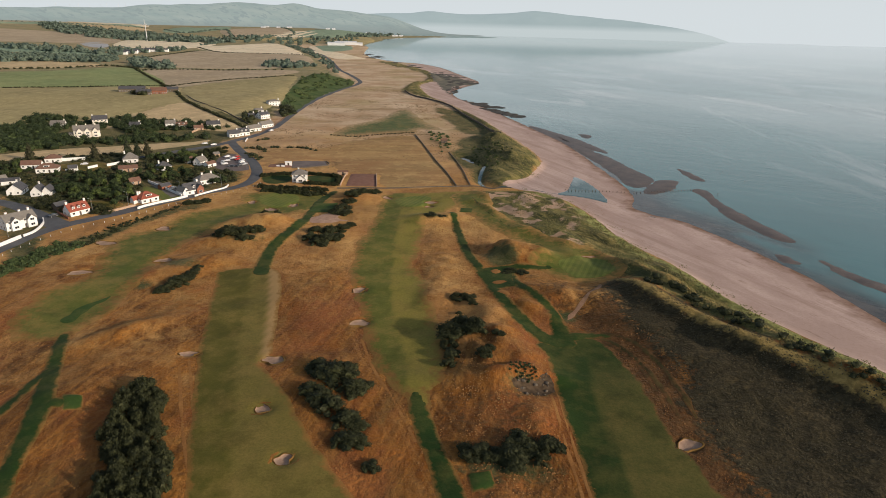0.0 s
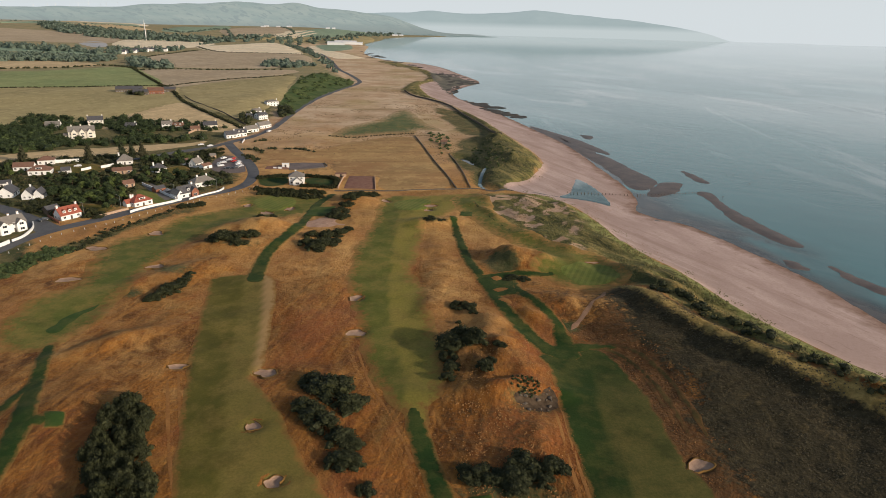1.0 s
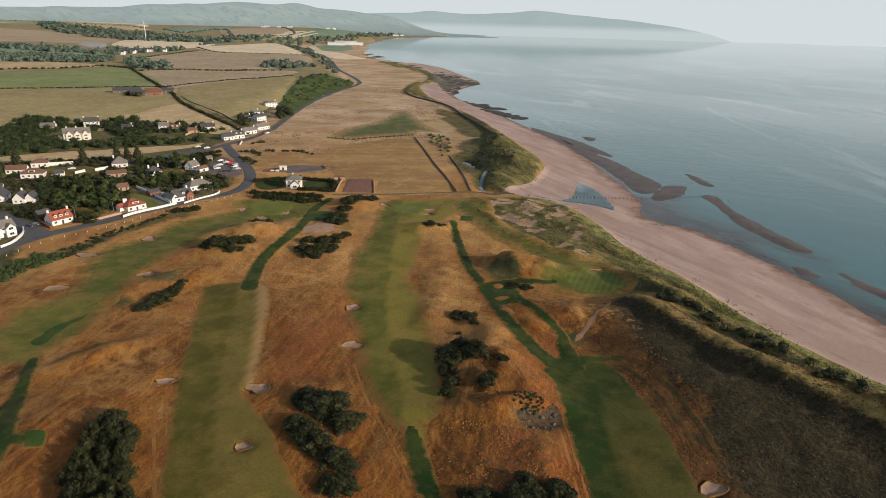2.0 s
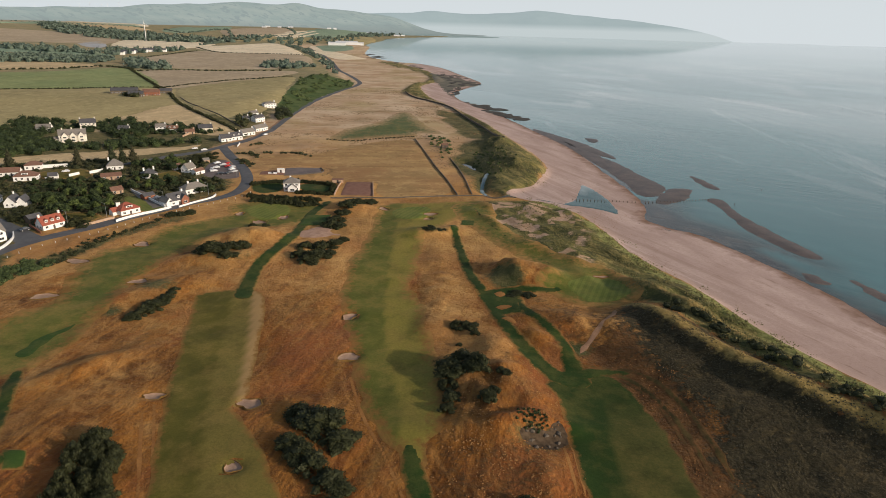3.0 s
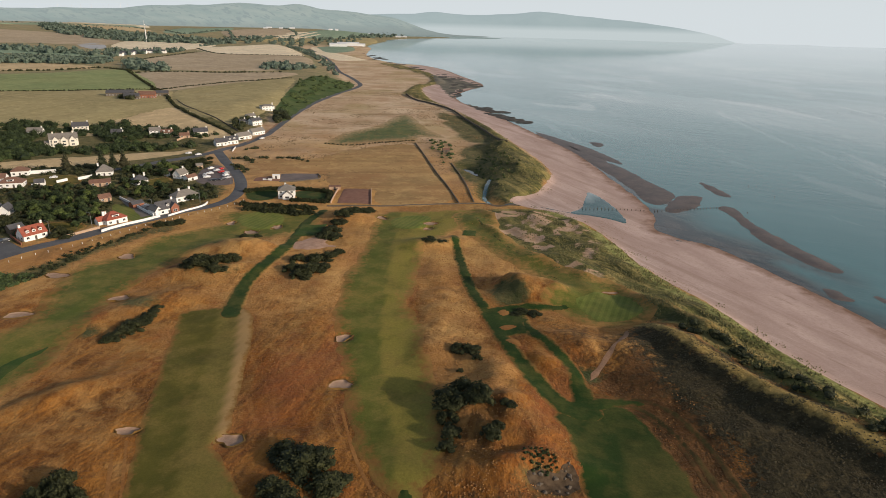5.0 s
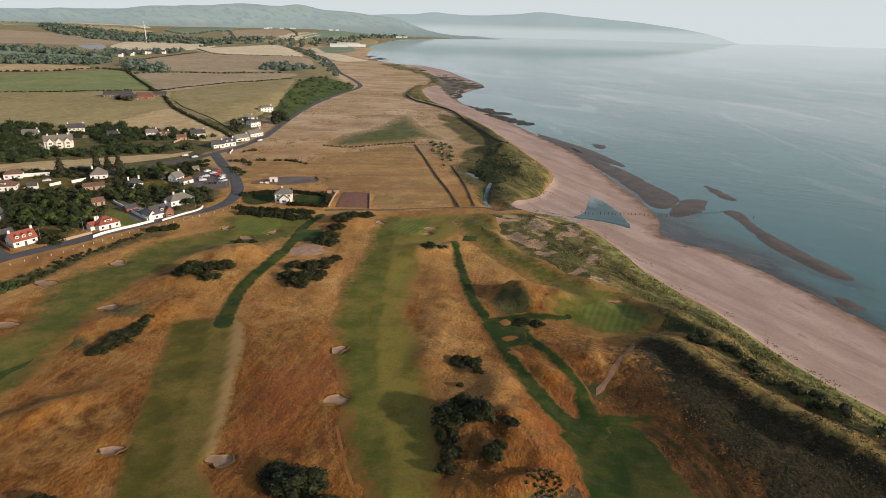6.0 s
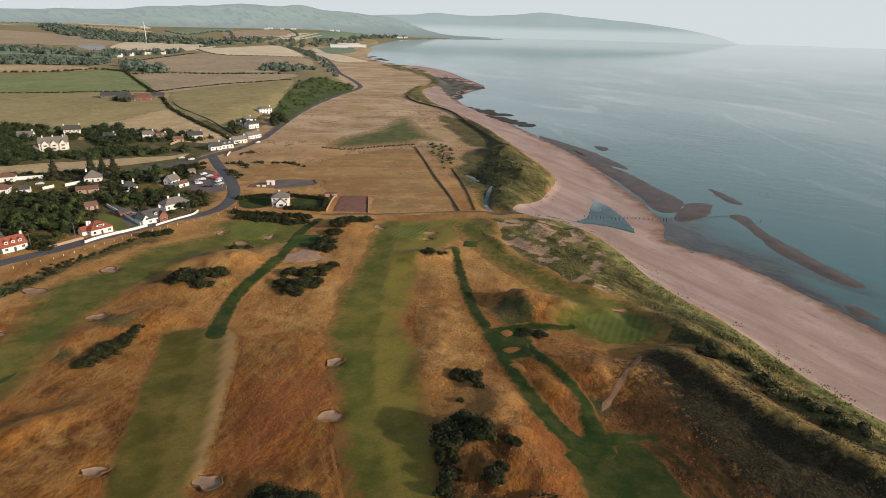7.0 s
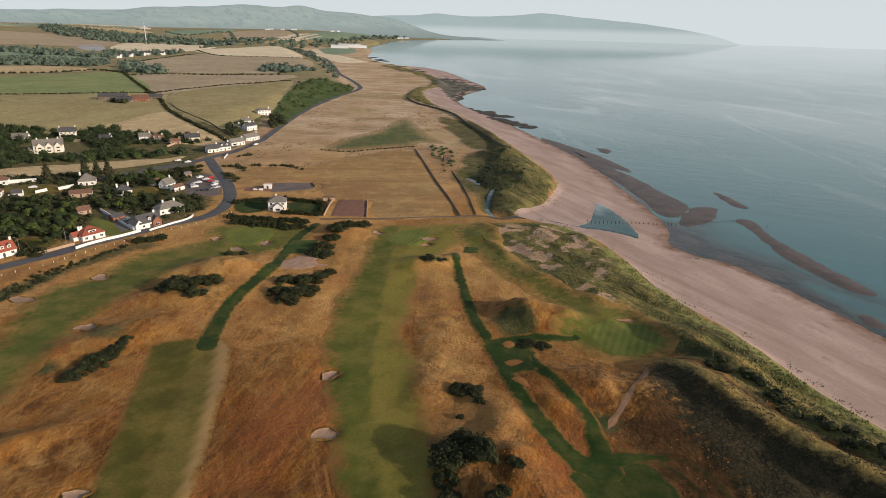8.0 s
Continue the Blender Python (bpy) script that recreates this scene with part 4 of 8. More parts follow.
def build_ground():
    nx, ny = GX.shape
    index = np.arange(nx * ny).reshape(nx, ny)
    quads = np.stack([index[:-1, :-1], index[1:, :-1], index[1:, 1:], index[:-1, 1:]], -1).reshape(-1, 4)
    quads = quads[(GZ.ravel()[quads].max(1) > -2.3) | (GX.ravel()[quads].max(1) < 0)]
    me = bpy.data.meshes.new("ground")
    me.vertices.add(nx * ny)
    me.vertices.foreach_set("co", np.stack([GX, GY, GZ], -1).astype(np.float32).ravel())
    me.loops.add(quads.size)
    me.loops.foreach_set("vertex_index", quads.astype(np.int32).ravel())
    me.polygons.add(len(quads))
    me.polygons.foreach_set("loop_start", np.arange(0, quads.size, 4, dtype=np.int32))
    me.update(calc_edges=True)
    me.polygons.foreach_set("use_smooth", np.ones(len(quads), bool))
    x, y = GX.ravel(), GY.ravel()
    into = inside(x, y, plateau)
    zone = {
        "heath": step(-9, 11, inside(x, y, heath) + 5 * vnoise(x, y, 14, 21) + 2 * vnoise(x, y, 5, 28)),
        "rust": rust_at(x, y),
        "marram": np.maximum(step(-5, 5, inside(x, y, dune_field) + 3 * vnoise(x, y, 9, 22)), step(-5, 8, inside(x, y, far_dune) + 3 * vnoise(x, y, 14, 23))),
        "straw": straw_at(x, y),
        "lawn": np.maximum(step(0, 30, into) * 0.75, step(2150, 2700, np.hypot(x, y))),
        "scrub": 0.8 * np.exp(-(line_distance(x, y, ROADSIDE)[0] / (6 + 3 * vnoise(x, y, 14, 71))) ** 2) + sum(0.8 * np.exp(-((x - a) / r) ** 2 - ((y - b) / q) ** 2) for (a, b), r, q in SCRUB_SHADE_SPOTS) + np.maximum(step(-8, 8, inside(x, y, scrub) + 6 * vnoise(x, y, 18, 24)) * 0.9, step(-4, 8, inside(x, y, village) + 4 * vnoise(x, y, 12, 27)) * 0.75),
        # where the sunlit band is painted along both ridges
        "crest": np.exp(-(line_distance(x, y, ridge_land)[0] / 2.8) ** 2) * 0.95 + np.exp(-(line_distance(x, y, ridge_sea)[0] / 2.2) ** 2) * 0.8,
        "fresh": 0.85 * np.exp(-((inside(x, y, sea_side) + 4 + 2.5 * vnoise(x, y, 8, 72)) / 4.5) ** 2) * step(-6, 2, inside(x, y, dune_field)),
        "worn": worn_at(x, y),
    }
    for key, values in zone.items():
        me.attributes.new(key, 'FLOAT', 'POINT').data.foreach_set("value", values.astype(np.float32))
    me.materials.append(GROUND)
    return tagged(new("ground", me), "parched orange-brown links grass with dunes and rough", "ground", kind="structure")


build_ground()

# ---- sea ----
sea_x = np.array(sorted(set(spread(60, -500, -60, 1.12) + list(np.arange(60, 240, 3.5)) + spread(240, 4700, 10, 1.12))))
sea_y = np.array(sorted(set(spread(130, -700, -40, 1.3) + list(np.arange(130, 640, 4.0)) + spread(640, 4700, 12, 1.06))))
sx, sy = np.meshgrid(sea_x, sea_y, indexing="ij")
keep = np.arange(sx.size).reshape(sx.shape)
sea_faces = [(keep[i, j], keep[i + 1, j], keep[i + 1, j + 1], keep[i, j + 1]) for i in range(len(sea_x) - 1) for j in range(len(sea_y) - 1)
             if math.hypot(sea_x[i + 1], sea_y[j + 1]) < 4930]
px, py = sx.ravel(), sy.ravel()
off = inside(px, py, wet_side)
flat_u, flat_v = 0.485 * px - 0.875 * py, 0.875 * px + 0.485 * py
shoal = step(26 + 28 * step(400, 370, py) * step(230, 290, py), 4, off + 10 * vnoise(flat_u / 3.0, flat_v, 9, 91)) * step(650, 520, py) * step(-0.5, 0.2, vnoise(flat_u / 2.6, flat_v, 13, 92) + 0.5 * step(14, 0, off) + 0.45 * step(380, 350, py) * step(260, 300, py))
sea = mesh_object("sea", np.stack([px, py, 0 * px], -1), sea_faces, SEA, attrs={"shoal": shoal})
tagged(sea, "calm grey-green sea with pale slicks and brown shallows", "sea", kind="structure")


# ---- draped surfaces ----
COVERED = []


def drape(name, distance, bounds, cell, material, lift, label, category="", kind="structure", fray=0.4, more=None, parent=None, level=None):
    """A sheet that lies on the ground wherever distance(x, y) is positive, cut cleanly along its edge."""
    x0, y0, x1, y1 = bounds
    xs, ys = np.arange(x0 - cell, x1 + 2 * cell, cell), np.arange(y0 - cell, y1 + 2 * cell, cell)
    gx, gy = np.meshgrid(xs, ys, indexing="ij")
    s = distance(gx, gy) + fray * vnoise(gx, gy, 3.5, 31) + 0.6 * fray * vnoise(gx, gy, 11, 32)
    ny, verts, index, faces = len(ys), [], {}, []

    def corner(a):
        if a not in index:
            index[a] = len(verts)
            verts.append((xs[a // ny], ys[a % ny], max(s[a // ny, a % ny], 0)))
        return index[a]

    def cut(a, b):
        key = (min(a, b), max(a, b))
        if key not in index:
            sa, sb = s[key[0] // ny, key[0] % ny], s[key[1] // ny, key[1] % ny]
            k = sa / (sa - sb)
            index[key] = len(verts)
            verts.append((xs[key[0] // ny] * (1 - k) + xs[key[1] // ny] * k, ys[key[0] % ny] * (1 - k) + ys[key[1] % ny] * k, 0))
        return index[key]

    wet = s > 0
    any_in = wet[:-1, :-1] | wet[1:, :-1] | wet[1:, 1:] | wet[:-1, 1:]
    for i, j in np.argwhere(any_in):
        q = [i * ny + j, (i + 1) * ny + j, (i + 1) * ny + j + 1, i * ny + j + 1]
        if all(wet[a // ny, a % ny] for a in q):
            faces.append([corner(a) for a in q])
            continue
        for tri in ((q[0], q[1], q[2]), (q[0], q[2], q[3])):
            ring = []
            for a, b in zip(tri, tri[1:] + tri[:1]):
                ia, ib = wet[a // ny, a % ny], wet[b // ny, b % ny]
                if ia:
                    ring.append(corner(a))
                if ia != ib:
                    ring.append(cut(a, b))
            if len(ring) > 2:
                faces.append(ring)
    v = np.array(verts)
    z = ground_z(v[:, 0], v[:, 1]) + 0.03 + (lift - 0.03) * step(0, 1.0, v[:, 2]) if level is None else np.full(len(v), level)
    attrs = {"edge": v[:, 2], "straw": straw_at(v[:, 0], v[:, 1]), "rust": rust_at(v[:, 0], v[:, 1])}
    if more:
        attrs.update(more(v[:, 0], v[:, 1]))
    ob = mesh_object(name, np.stack([v[:, 0], v[:, 1], z], -1), faces, material, parent, attrs=attrs)
    return tagged(ob, label, category, kind=kind)


def area(name, points, cell, material, lift, label, category="", soft=True, grow=0.0, **more):
    ring = smooth(points, True, 4) if soft else np.array(points, float)
    lo, hi = ring.min(0) - grow, ring.max(0) + grow
    COVERED.append(lambda x, y: inside(x, y, ring))
    return drape(name, lambda x, y: inside(x, y, ring) + grow, (lo[0], lo[1], hi[0], hi[1]), cell, material, lift, label, category, **more)


def strip(name, points, width, cell, material, lift, label, category="", **more):
    """A band along a line; width in metres, or one for each point."""
    wide = [1.2 * w for w in width] if isinstance(width, (list, tuple)) else [width] * len(points)
    line = smooth([(*p, w) for p, w in zip(points, wide)], False, 5)
    lo, hi, w = line[:, :2].min(0), line[:, :2].max(0), line[:, 2].max()

    def distance(x, y):
        d, k = line_distance(x, y, line)
        return np.interp(k, np.linspace(0, 1, len(line)), line[:, 2]) / 2 - d
    COVERED.append(distance)
    return drape(name, distance, (lo[0] - w, lo[1] - w, hi[0] + w, hi[1] + w), cell, material, lift, label, category, **more)


# beach and the water left on it
beach_ring = np.vstack([smooth(FOOT[6:], False, 3), smooth(WATER[7:], False, 3)[::-1]])
lo, hi = beach_ring.min(0), beach_ring.max(0)
BEACH_EDGE = smooth(WATER, False, 3)
drape("beach", lambda x, y: inside(x, y, beach_ring) + 1.8, (lo[0], max(lo[1], 70), hi[0], 740), 2.2, SAND, 0.12, "broad pinkish sand beach, damp and brown along the water", "beach",
      fray=0.7, more=lambda x, y: {"seaward": step(16, 4, line_distance(x, y, BEACH_EDGE)[0])})
drape("beach", lambda x, y: inside(x, y, beach_ring) + 1.0, (lo[0], 740, hi[0], hi[1]), 4.5, SAND, 0.25, "narrow far sand beach under low dunes", "beach",
      fray=1.0, more=lambda x, y: {"seaward": step(16, 4, line_distance(x, y, BEACH_EDGE)[0])})
LAGOON = [(69.9, 399.4), (77.1, 385.3), (80.9, 361.0), (80.4, 340.1), (72.4, 343.8), (61.9, 348.5), (52.5, 352.2), (59.5, 362.1), (64.6, 380.7)]
area("lagoon", LAGOON, 1.5, POOL, 0.2, "still blue-green pool in the beach sand", "pool", fray=0.3)
strip("stream", [(11.4, 417.5), (8.5, 397.1), (7.9, 375.7), (14.0, 364.0), (24.8, 361.4), (36.6, 360.3), (52.5, 352.0), (57.2, 350.1)], (1.8, 2.0, 2.0, 1.6, 1.4, 1.4, 1.4, 1.8), 0.7, POOL, 0.22, "small stream winding to the beach", "stream", fray=0.3)
strip("stream", [(79.9, 348.6), (81.9, 334.8), (86.3, 326.6), (92.3, 319.9), (100.4, 316.8)], (1.6, 1.3, 1.3, 1.5, 2), 0.9, POOL, 0.2, "shallow outflow across the wet sand", "stream", fray=0.4)

area("shore_rock", [(-78, 1192), (-47, 1164), (-9, 1084), (7, 1018), (-25, 973), (-32, 906), (-26, 857), (-38, 889), (-51, 974), (-66, 1066)], 3.0, SHORE, 0.35, "dark flat shore rocks with weed below the far beach", "rocks", fray=3.0)

BARS = [
    [(98.9, 489.8), (108.1, 469.7), (116.4, 432.7), (122.8, 403.8), (111.2, 381.6), (101.7, 383.2), (99.7, 410.1), (95.5, 448.0)], [(109.7, 375.9), (125.4, 401.1), (137.9, 399.8), (127.3, 376.9), (110.0, 364.0)], [(149.4, 437.5), (155.1, 424.5), (157.0, 402.4), (148.9, 409.0)],
    [(140.0, 378.5), (148.6, 378.3), (147.5, 356.3), (150.3, 330.5), (155.0, 306.4), (159.3, 285.4), (149.3, 287.5), (143.4, 306.0), (139.9, 327.2), (141.3, 355.5)], [(156.7, 261.3), (162.5, 248.7), (169.0, 233.3), (174.4, 211.8), (164.4, 225.8), (157.1, 243.2)],
    [(139.9, 266.5), (144.7, 263.5), (146.2, 254.8), (139.1, 256.7)], [(58, 618), (81, 576), (98, 539), (110, 487), (97, 503), (82, 525), (66, 561)], [(99.4, 573.1), (110.6, 569.1), (104.9, 550.8)],
    [(68.6, 586.2), (85.7, 556.0), (99.7, 494.5), (104.8, 449.4), (103.3, 401.2), (99.1, 416.6), (93.0, 457.3), (80.4, 517.6)],
]
for points in BARS:
    bar_ring = smooth(points, True, 4)
    lo, hi = bar_ring.min(0), bar_ring.max(0)
    ob = area("sandbar", points, 1.6, WET_SAND, 0.0, "dark wet sandbar just above the shallow water", "sandbar", fray=1.0, level=0.02)
    co = np.array([v.co[:] for v in ob.data.vertices])
    depth = np.clip(inside(co[:, 0], co[:, 1], bar_ring), 0, 5)
    for v, d in zip(ob.data.vertices, depth):
        v.co.z = 0.015 + 0.05 * d

# ---- golf course turf ----
def bands(line, pale=None):
    """Mowing bands: lighter turf to the right of a line, and a dry margin to the right of another."""
    a = np.array(sorted(line, key=lambda p: p[1]))
    b = np.array(sorted(pale, key=lambda p: p[1])) if pale else None

    def made(x, y):
        out = {"band": step(-0.6, 0.6, x - np.interp(y, a[:, 1], a[:, 0]))}
        if pale:
            out["pale"] = step(-0.8, 0.8, x - np.interp(y, b[:, 1], b[:, 0])) * step(b[0, 1] - 6, b[0, 1] + 4, y)
        return out
    return made


area("fairway", F1, 1.6, FAIRWAY, 0.14, "faded green mown fairway with dry patches", "fairway", fray=1.6, grow=5.5)
area("fairway", F2, 1.6, FAIRWAY_PALE, 0.14, "pale olive fairway mown in two broad bands", "fairway", fray=0.5, grow=0.6,
     more=bands([(-83.0, 218.9), (-74.4, 188.0), (-68.1, 164.5), (-63.4, 148.4), (-57.1, 129.8), (-51.3, 112.7), (-41.4, 83.5)], [(-76.5, 219.6), (-66.9, 188.7), (-60.7, 165.1), (-57.4, 151.9)]))
area("fairway", F3, 1.6, FAIRWAY_LONG, 0.14, "long green fairway running towards the far green", "fairway", fray=1.4, grow=2.5, more=bands([(-35.6, 334.9), (-31.9, 263.6), (-27.8, 212.1), (-21.4, 176.1), (-14.9, 152.4)]))
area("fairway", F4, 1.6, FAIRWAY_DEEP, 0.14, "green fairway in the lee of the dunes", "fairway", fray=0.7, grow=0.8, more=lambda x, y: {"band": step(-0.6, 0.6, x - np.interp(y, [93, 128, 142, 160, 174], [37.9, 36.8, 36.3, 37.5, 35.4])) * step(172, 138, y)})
area("fairway", APRON, 1.5, FAIRWAY, 0.17, "mown green apron below the dune field", "fairway", fray=1.2, grow=1.8)
for points, text in (([(37.9, 236.1), (44.9, 244.5), (53.7, 247.4), (59.3, 239.6), (60.9, 228.8), (52.5, 221.7), (42.9, 223.5)], "smooth bright putting green beside the dunes"),
                     ([(-114.9, 320.1), (-107.1, 330.6), (-95.3, 328.5), (-90.4, 316.4), (-96.3, 304.9), (-107.7, 307.7)], "smooth putting green with bunkers round it"),
                     ([(-38.9, 327.4), (-27.7, 336.0), (-19.4, 332.3), (-21.5, 316.2), (-31.6, 310.7), (-38.2, 316.3)], "smooth far putting green")):
    area("putting_green", points, 1.2, GREEN, 0.26, text, "putting green", fray=0.3)
area("mown_path", [(5.6, 225.5), (13.4, 231.1), (21.4, 231.9), (19.7, 215.2), (23.2, 205.8), (17.8, 209.3), (11.5, 208.6), (8.1, 214.6)], 1.1, PATH_TURF, 0.2, "dark green mown ground between the paths", "path", fray=0.4)
for points in ([(9.6, 226.5), (13.3, 229.3), (16.1, 225.4), (12.2, 222.7)], [(9.8, 215.3), (14.6, 217.9), (17.5, 215.0), (12.7, 211.9)], [(10.8, 205.6), (14.6, 206.9), (17.4, 201.3), (14.4, 202.0)]):
    area("rough_island", points, 0.9, LINE_TURF, 0.26, "small island of orange rough grass between mown paths", "rough", fray=0.5)
for points, width in PATHS:
    strip("mown_path", points, width, 1.1, PATH_TURF, 0.2, "narrow dark green mown path through the rough", "path", fray=0.35)
for points, text in (([(-81.6, 313.1), (-68.5, 314.7), (-67.8, 297.2), (-81.3, 296.5)], "dark green rectangular tee beside the bare sand"), ([(-101.0, 128.8), (-95.9, 129.7), (-92.8, 124.1), (-97.7, 123.2)], "square green tee off the mown path"),
                     ([(2.4, 109.6), (7.9, 110.7), (8.9, 105.1), (3.4, 103.4)], "square green tee in the rough"), ([(-3.2, 314.2), (3.7, 313.0), (3.1, 304.7), (-3.9, 305.9)], "small raised tee")):
    area("tee", points, 0.9, TEE, 0.32, text, "tee", soft=False, fray=0.15)
area("bare_ground", [(14.5, 143.0), (17.5, 145.2), (21.0, 145.6), (24.6, 147.6), (25.6, 143.4), (22.5, 141.2), (18.0, 140.6)], 0.6, STONY, 0.06, "stony grey-brown hollow scraped in the rough", "bare ground", fray=1.0)
area("bare_ground", [(-78.8, 289.1), (-71.4, 293.8), (-61.0, 295.1), (-65.4, 288.8), (-59.0, 285.0), (-68.3, 280.3), (-75.6, 282.1)], 1.0, BARE, 0.2, "bare stony sand between the gorse clumps", "bare ground", fray=2.2)
strip("track", [(51.2, 213.3), (49.3, 207.9), (45.6, 202.0), (41.2, 195.3), (36.6, 188.2), (33.3, 182.6)], (0.4, 1.0, 1.1, 0.9, 0.7, 0.3), 0.5, TRACK, 0.1, "short worn sandy track", "track", fray=0.6)
strip("mown_path", [(-127.0, 172.1), (-126.8, 180.7), (-124.1, 187.9), (-122.8, 192.6)], (4.5, 4.0, 3.0, 1.0), 0.8, TEE, 0.2, "dark green streak of lush turf on the fairway", "path", fray=0.8)
strip("mown_path", [(2.7, 332.7), (10.7, 305.6), (21.2, 282.7), (34.4, 258.0), (43.3, 250.4)], (1.6, 1.6, 1.5, 1.3, 0.8), 0.6, PATH_TURF, 0.24, "thin dark green strip along the foot of the dunes", "path", fray=0.4)

TRACK_LINES = [
    ([(33.8, 177.8), (42.8, 175.5), (49.0, 169.6), (53.2, 158.3), (55.3, 145.6), (56.1, 133.4)], (0.5, 1.5, 1.6, 1.6, 1.5, 1.2)),
    ([(35.6, 179.2), (46.2, 177.1), (53.0, 170.9), (57.3, 160.3), (59.4, 146.4), (60.2, 133.4)], (0.5, 1.3, 1.6, 1.7, 1.7, 1.3)),
    ([(36.6, 175.6), (44.4, 172.4), (49.5, 165.3), (52.6, 154.0), (53.6, 140.2)], (0.3, 0.9, 0.9, 0.9, 0.6)),
]
for points, width in TRACK_LINES:
    strip("mown_path", points, width, 0.7, TRACK_TURF, 0.12, "curved dark olive track worn beside the fairway", "path", fray=0.3)


# worn lines where the mowers turn
for points in ([(-77.7, 150.2), (-67.3, 129.0), (-58.7, 112.2), (-49.9, 97.0), (-43.7, 87.3)], [(-79.1, 147.0), (-68.1, 124.2), (-59.8, 108.3), (-52.3, 95.3)], [(-53.8, 143.8), (-41.8, 127.4), (-32.5, 113.1), (-24.7, 103.4), (-17.0, 93.3)], [(-46.4, 135.7), (-35.3, 119.0), (-25.1, 105.4), (-16.1, 94.8)],
               [(26.4, 144.3), (27.0, 127.1), (28.1, 112.9), (28.8, 102.6)], [(24.6, 141.4), (25.3, 124.7), (26.2, 112.8), (27.0, 102.5)],
               [(-30.9, 167.7), (-23.7, 148.7), (-16.3, 134.3), (-9.9, 119.9)], [(-28.3, 168.0), (-19.5, 147.6), (-15.0, 138.2)], [(-75.1, 163.8), (-82.6, 178.6), (-89.6, 200.8), (-94.0, 217.8)], [(-112.7, 142.7), (-110.2, 133.2), (-110.9, 125.5), (-112.2, 119.6)]):
    strip("mowing_line", points, 0.8, 0.6, LINE_TURF, 0.07, "faint pale line worn by mowers in the rough", "track", fray=0.12)


def bunker(mx, my, a, b, seed):
    """A sand bowl within a raised turf lip, highest at the back."""
    east, west, north, south = (height_at(mx + i * 2.2 * a, my + j * 2.2 * b) for i, j in ((1, 0), (-1, 0), (0, 1), (0, -1)))
    mean, lean_x, lean_y = (east + west + north + south) / 4, (east - west) / (4.4 * a), (north - south) / (4.4 * b)
    base = mean
    tilt = lambda x, y: lean_x * x + lean_y * y
    top = empty("bunker", pose(mx, my, 0), "pale sand bunker with a raised turf lip", "bunker", "golf bunkers")
    n = 28
    sand, rim, sf, rf = [(0, 0, base - 0.58)], [], [], []
    shape = lambda k: 1 + 0.16 * math.sin(2 * k + seed) + 0.14 * math.sin(3 * k + 2.1 * seed) + 0.07 * math.sin(5 * k + seed)
    lipped = lambda k: -0.14 + 0.24 * max(0, math.sin(k + 0.6)) ** 1.2
    rings = ((0.55, lambda k: -0.54), (0.88, lambda k: -0.40), (1.0, lambda k: -0.22 + 0.06 * math.sin(k + 0.6)))
    for r, f in rings:
        for i in range(n):
            k = 2 * math.pi * i / n
            x, y = a * r * shape(k) * math.cos(k), b * r * shape(k) * math.sin(k)
            sand.append((x, y, base + f(k) + tilt(x, y)))
    for i in range(n):
        sf.append((0, 1 + i, 1 + (i + 1) % n))
        for q in range(2):
            sf.append((1 + q * n + i, 1 + (q + 1) * n + i, 1 + (q + 1) * n + (i + 1) % n, 1 + q * n + (i + 1) % n))
    rr = ((0.99, lambda k: -0.26), (1.03, lambda k: lipped(k) * 0.9), (1.09, lipped), (1.2, lambda k: 0.45 * lipped(k)), (1.42, lambda k: -0.12))
    for q, (r, f) in enumerate(rr):
        for i in range(n):
            k = 2 * math.pi * i / n
            x, y = a * r * shape(k) * math.cos(k), b * r * shape(k) * math.sin(k)
            z = base + f(k) + tilt(x, y)
            if q >= 3:
                g = gz(mx + x, my + y)
                z = g + (0.35 * lipped(k) if q == 3 else -0.1)
            rim.append((x, y, z))
    for q in range(len(rr) - 1):
        for i in range(n):
            rf.append((q * n + i, (q + 1) * n + i, (q + 1) * n + (i + 1) % n, q * n + (i + 1) % n))
    mesh_object("sand", sand, sf, BUNKER_SAND, top, "raked pale sand")
    mesh_object("lip", rim, rf, RIM, top, "turf lip", attrs={"edge": np.full(len(rim), 1.0)})


for n, ((mx, my), a, b) in enumerate(BUNKERS):
    bunker(mx, my, a, b, n * 1.3)

# ---- roads ----
strip("road", ROAD, 7.0, 1.3, ASPHALT, 0.16, "dark asphalt coast road past the golf links", "road", fray=0.0)
strip("road", MAIN, 7.0, 2.2, ASPHALT, 0.2, "asphalt road running along the coast", "road", fray=0.0)
strip("road", [(-249.7, 298.2), (-227.5, 288.4), (-206.4, 274.6), (-188.8, 262.6)], (6, 6, 7, 9), 1.3, ASPHALT, 0.17, "grey side street between houses", "road", fray=0.0)
strip("pavement", [(-178.6, 510.1), (-178.5, 548.4), (-182.0, 602.7), (-189.8, 681.2), (-192.9, 771.1)], 3.0, 1.8, TRACK, 0.3, "pale footway beside the coast road", "pavement", fray=0.1)
area("car_park", [(-174.9, 418.9), (-170.0, 431.5), (-156.2, 416.1), (-143.5, 389.8), (-142.6, 381.8), (-155.2, 380.0), (-165.8, 388.2)], 1.2, GRAVEL, 0.14, "grey gravel car park beside the road bend", "car park", fray=0.2)
area("car_park", [(-160.2, 312.4), (-188.9, 345.8), (-185.7, 350.4), (-151.7, 325.1)], 1.2, PAVING, 0.16, "pale paved driveway behind a white wall", "driveway", soft=False, fray=0.0)
area("lawn", [(-183.8, 335.9), (-155.7, 317.6), (-161.1, 307.9), (-180.0, 323.9)], 1.5, GREEN, 0.14, "neat green garden lawn", "lawn", fray=0.2)
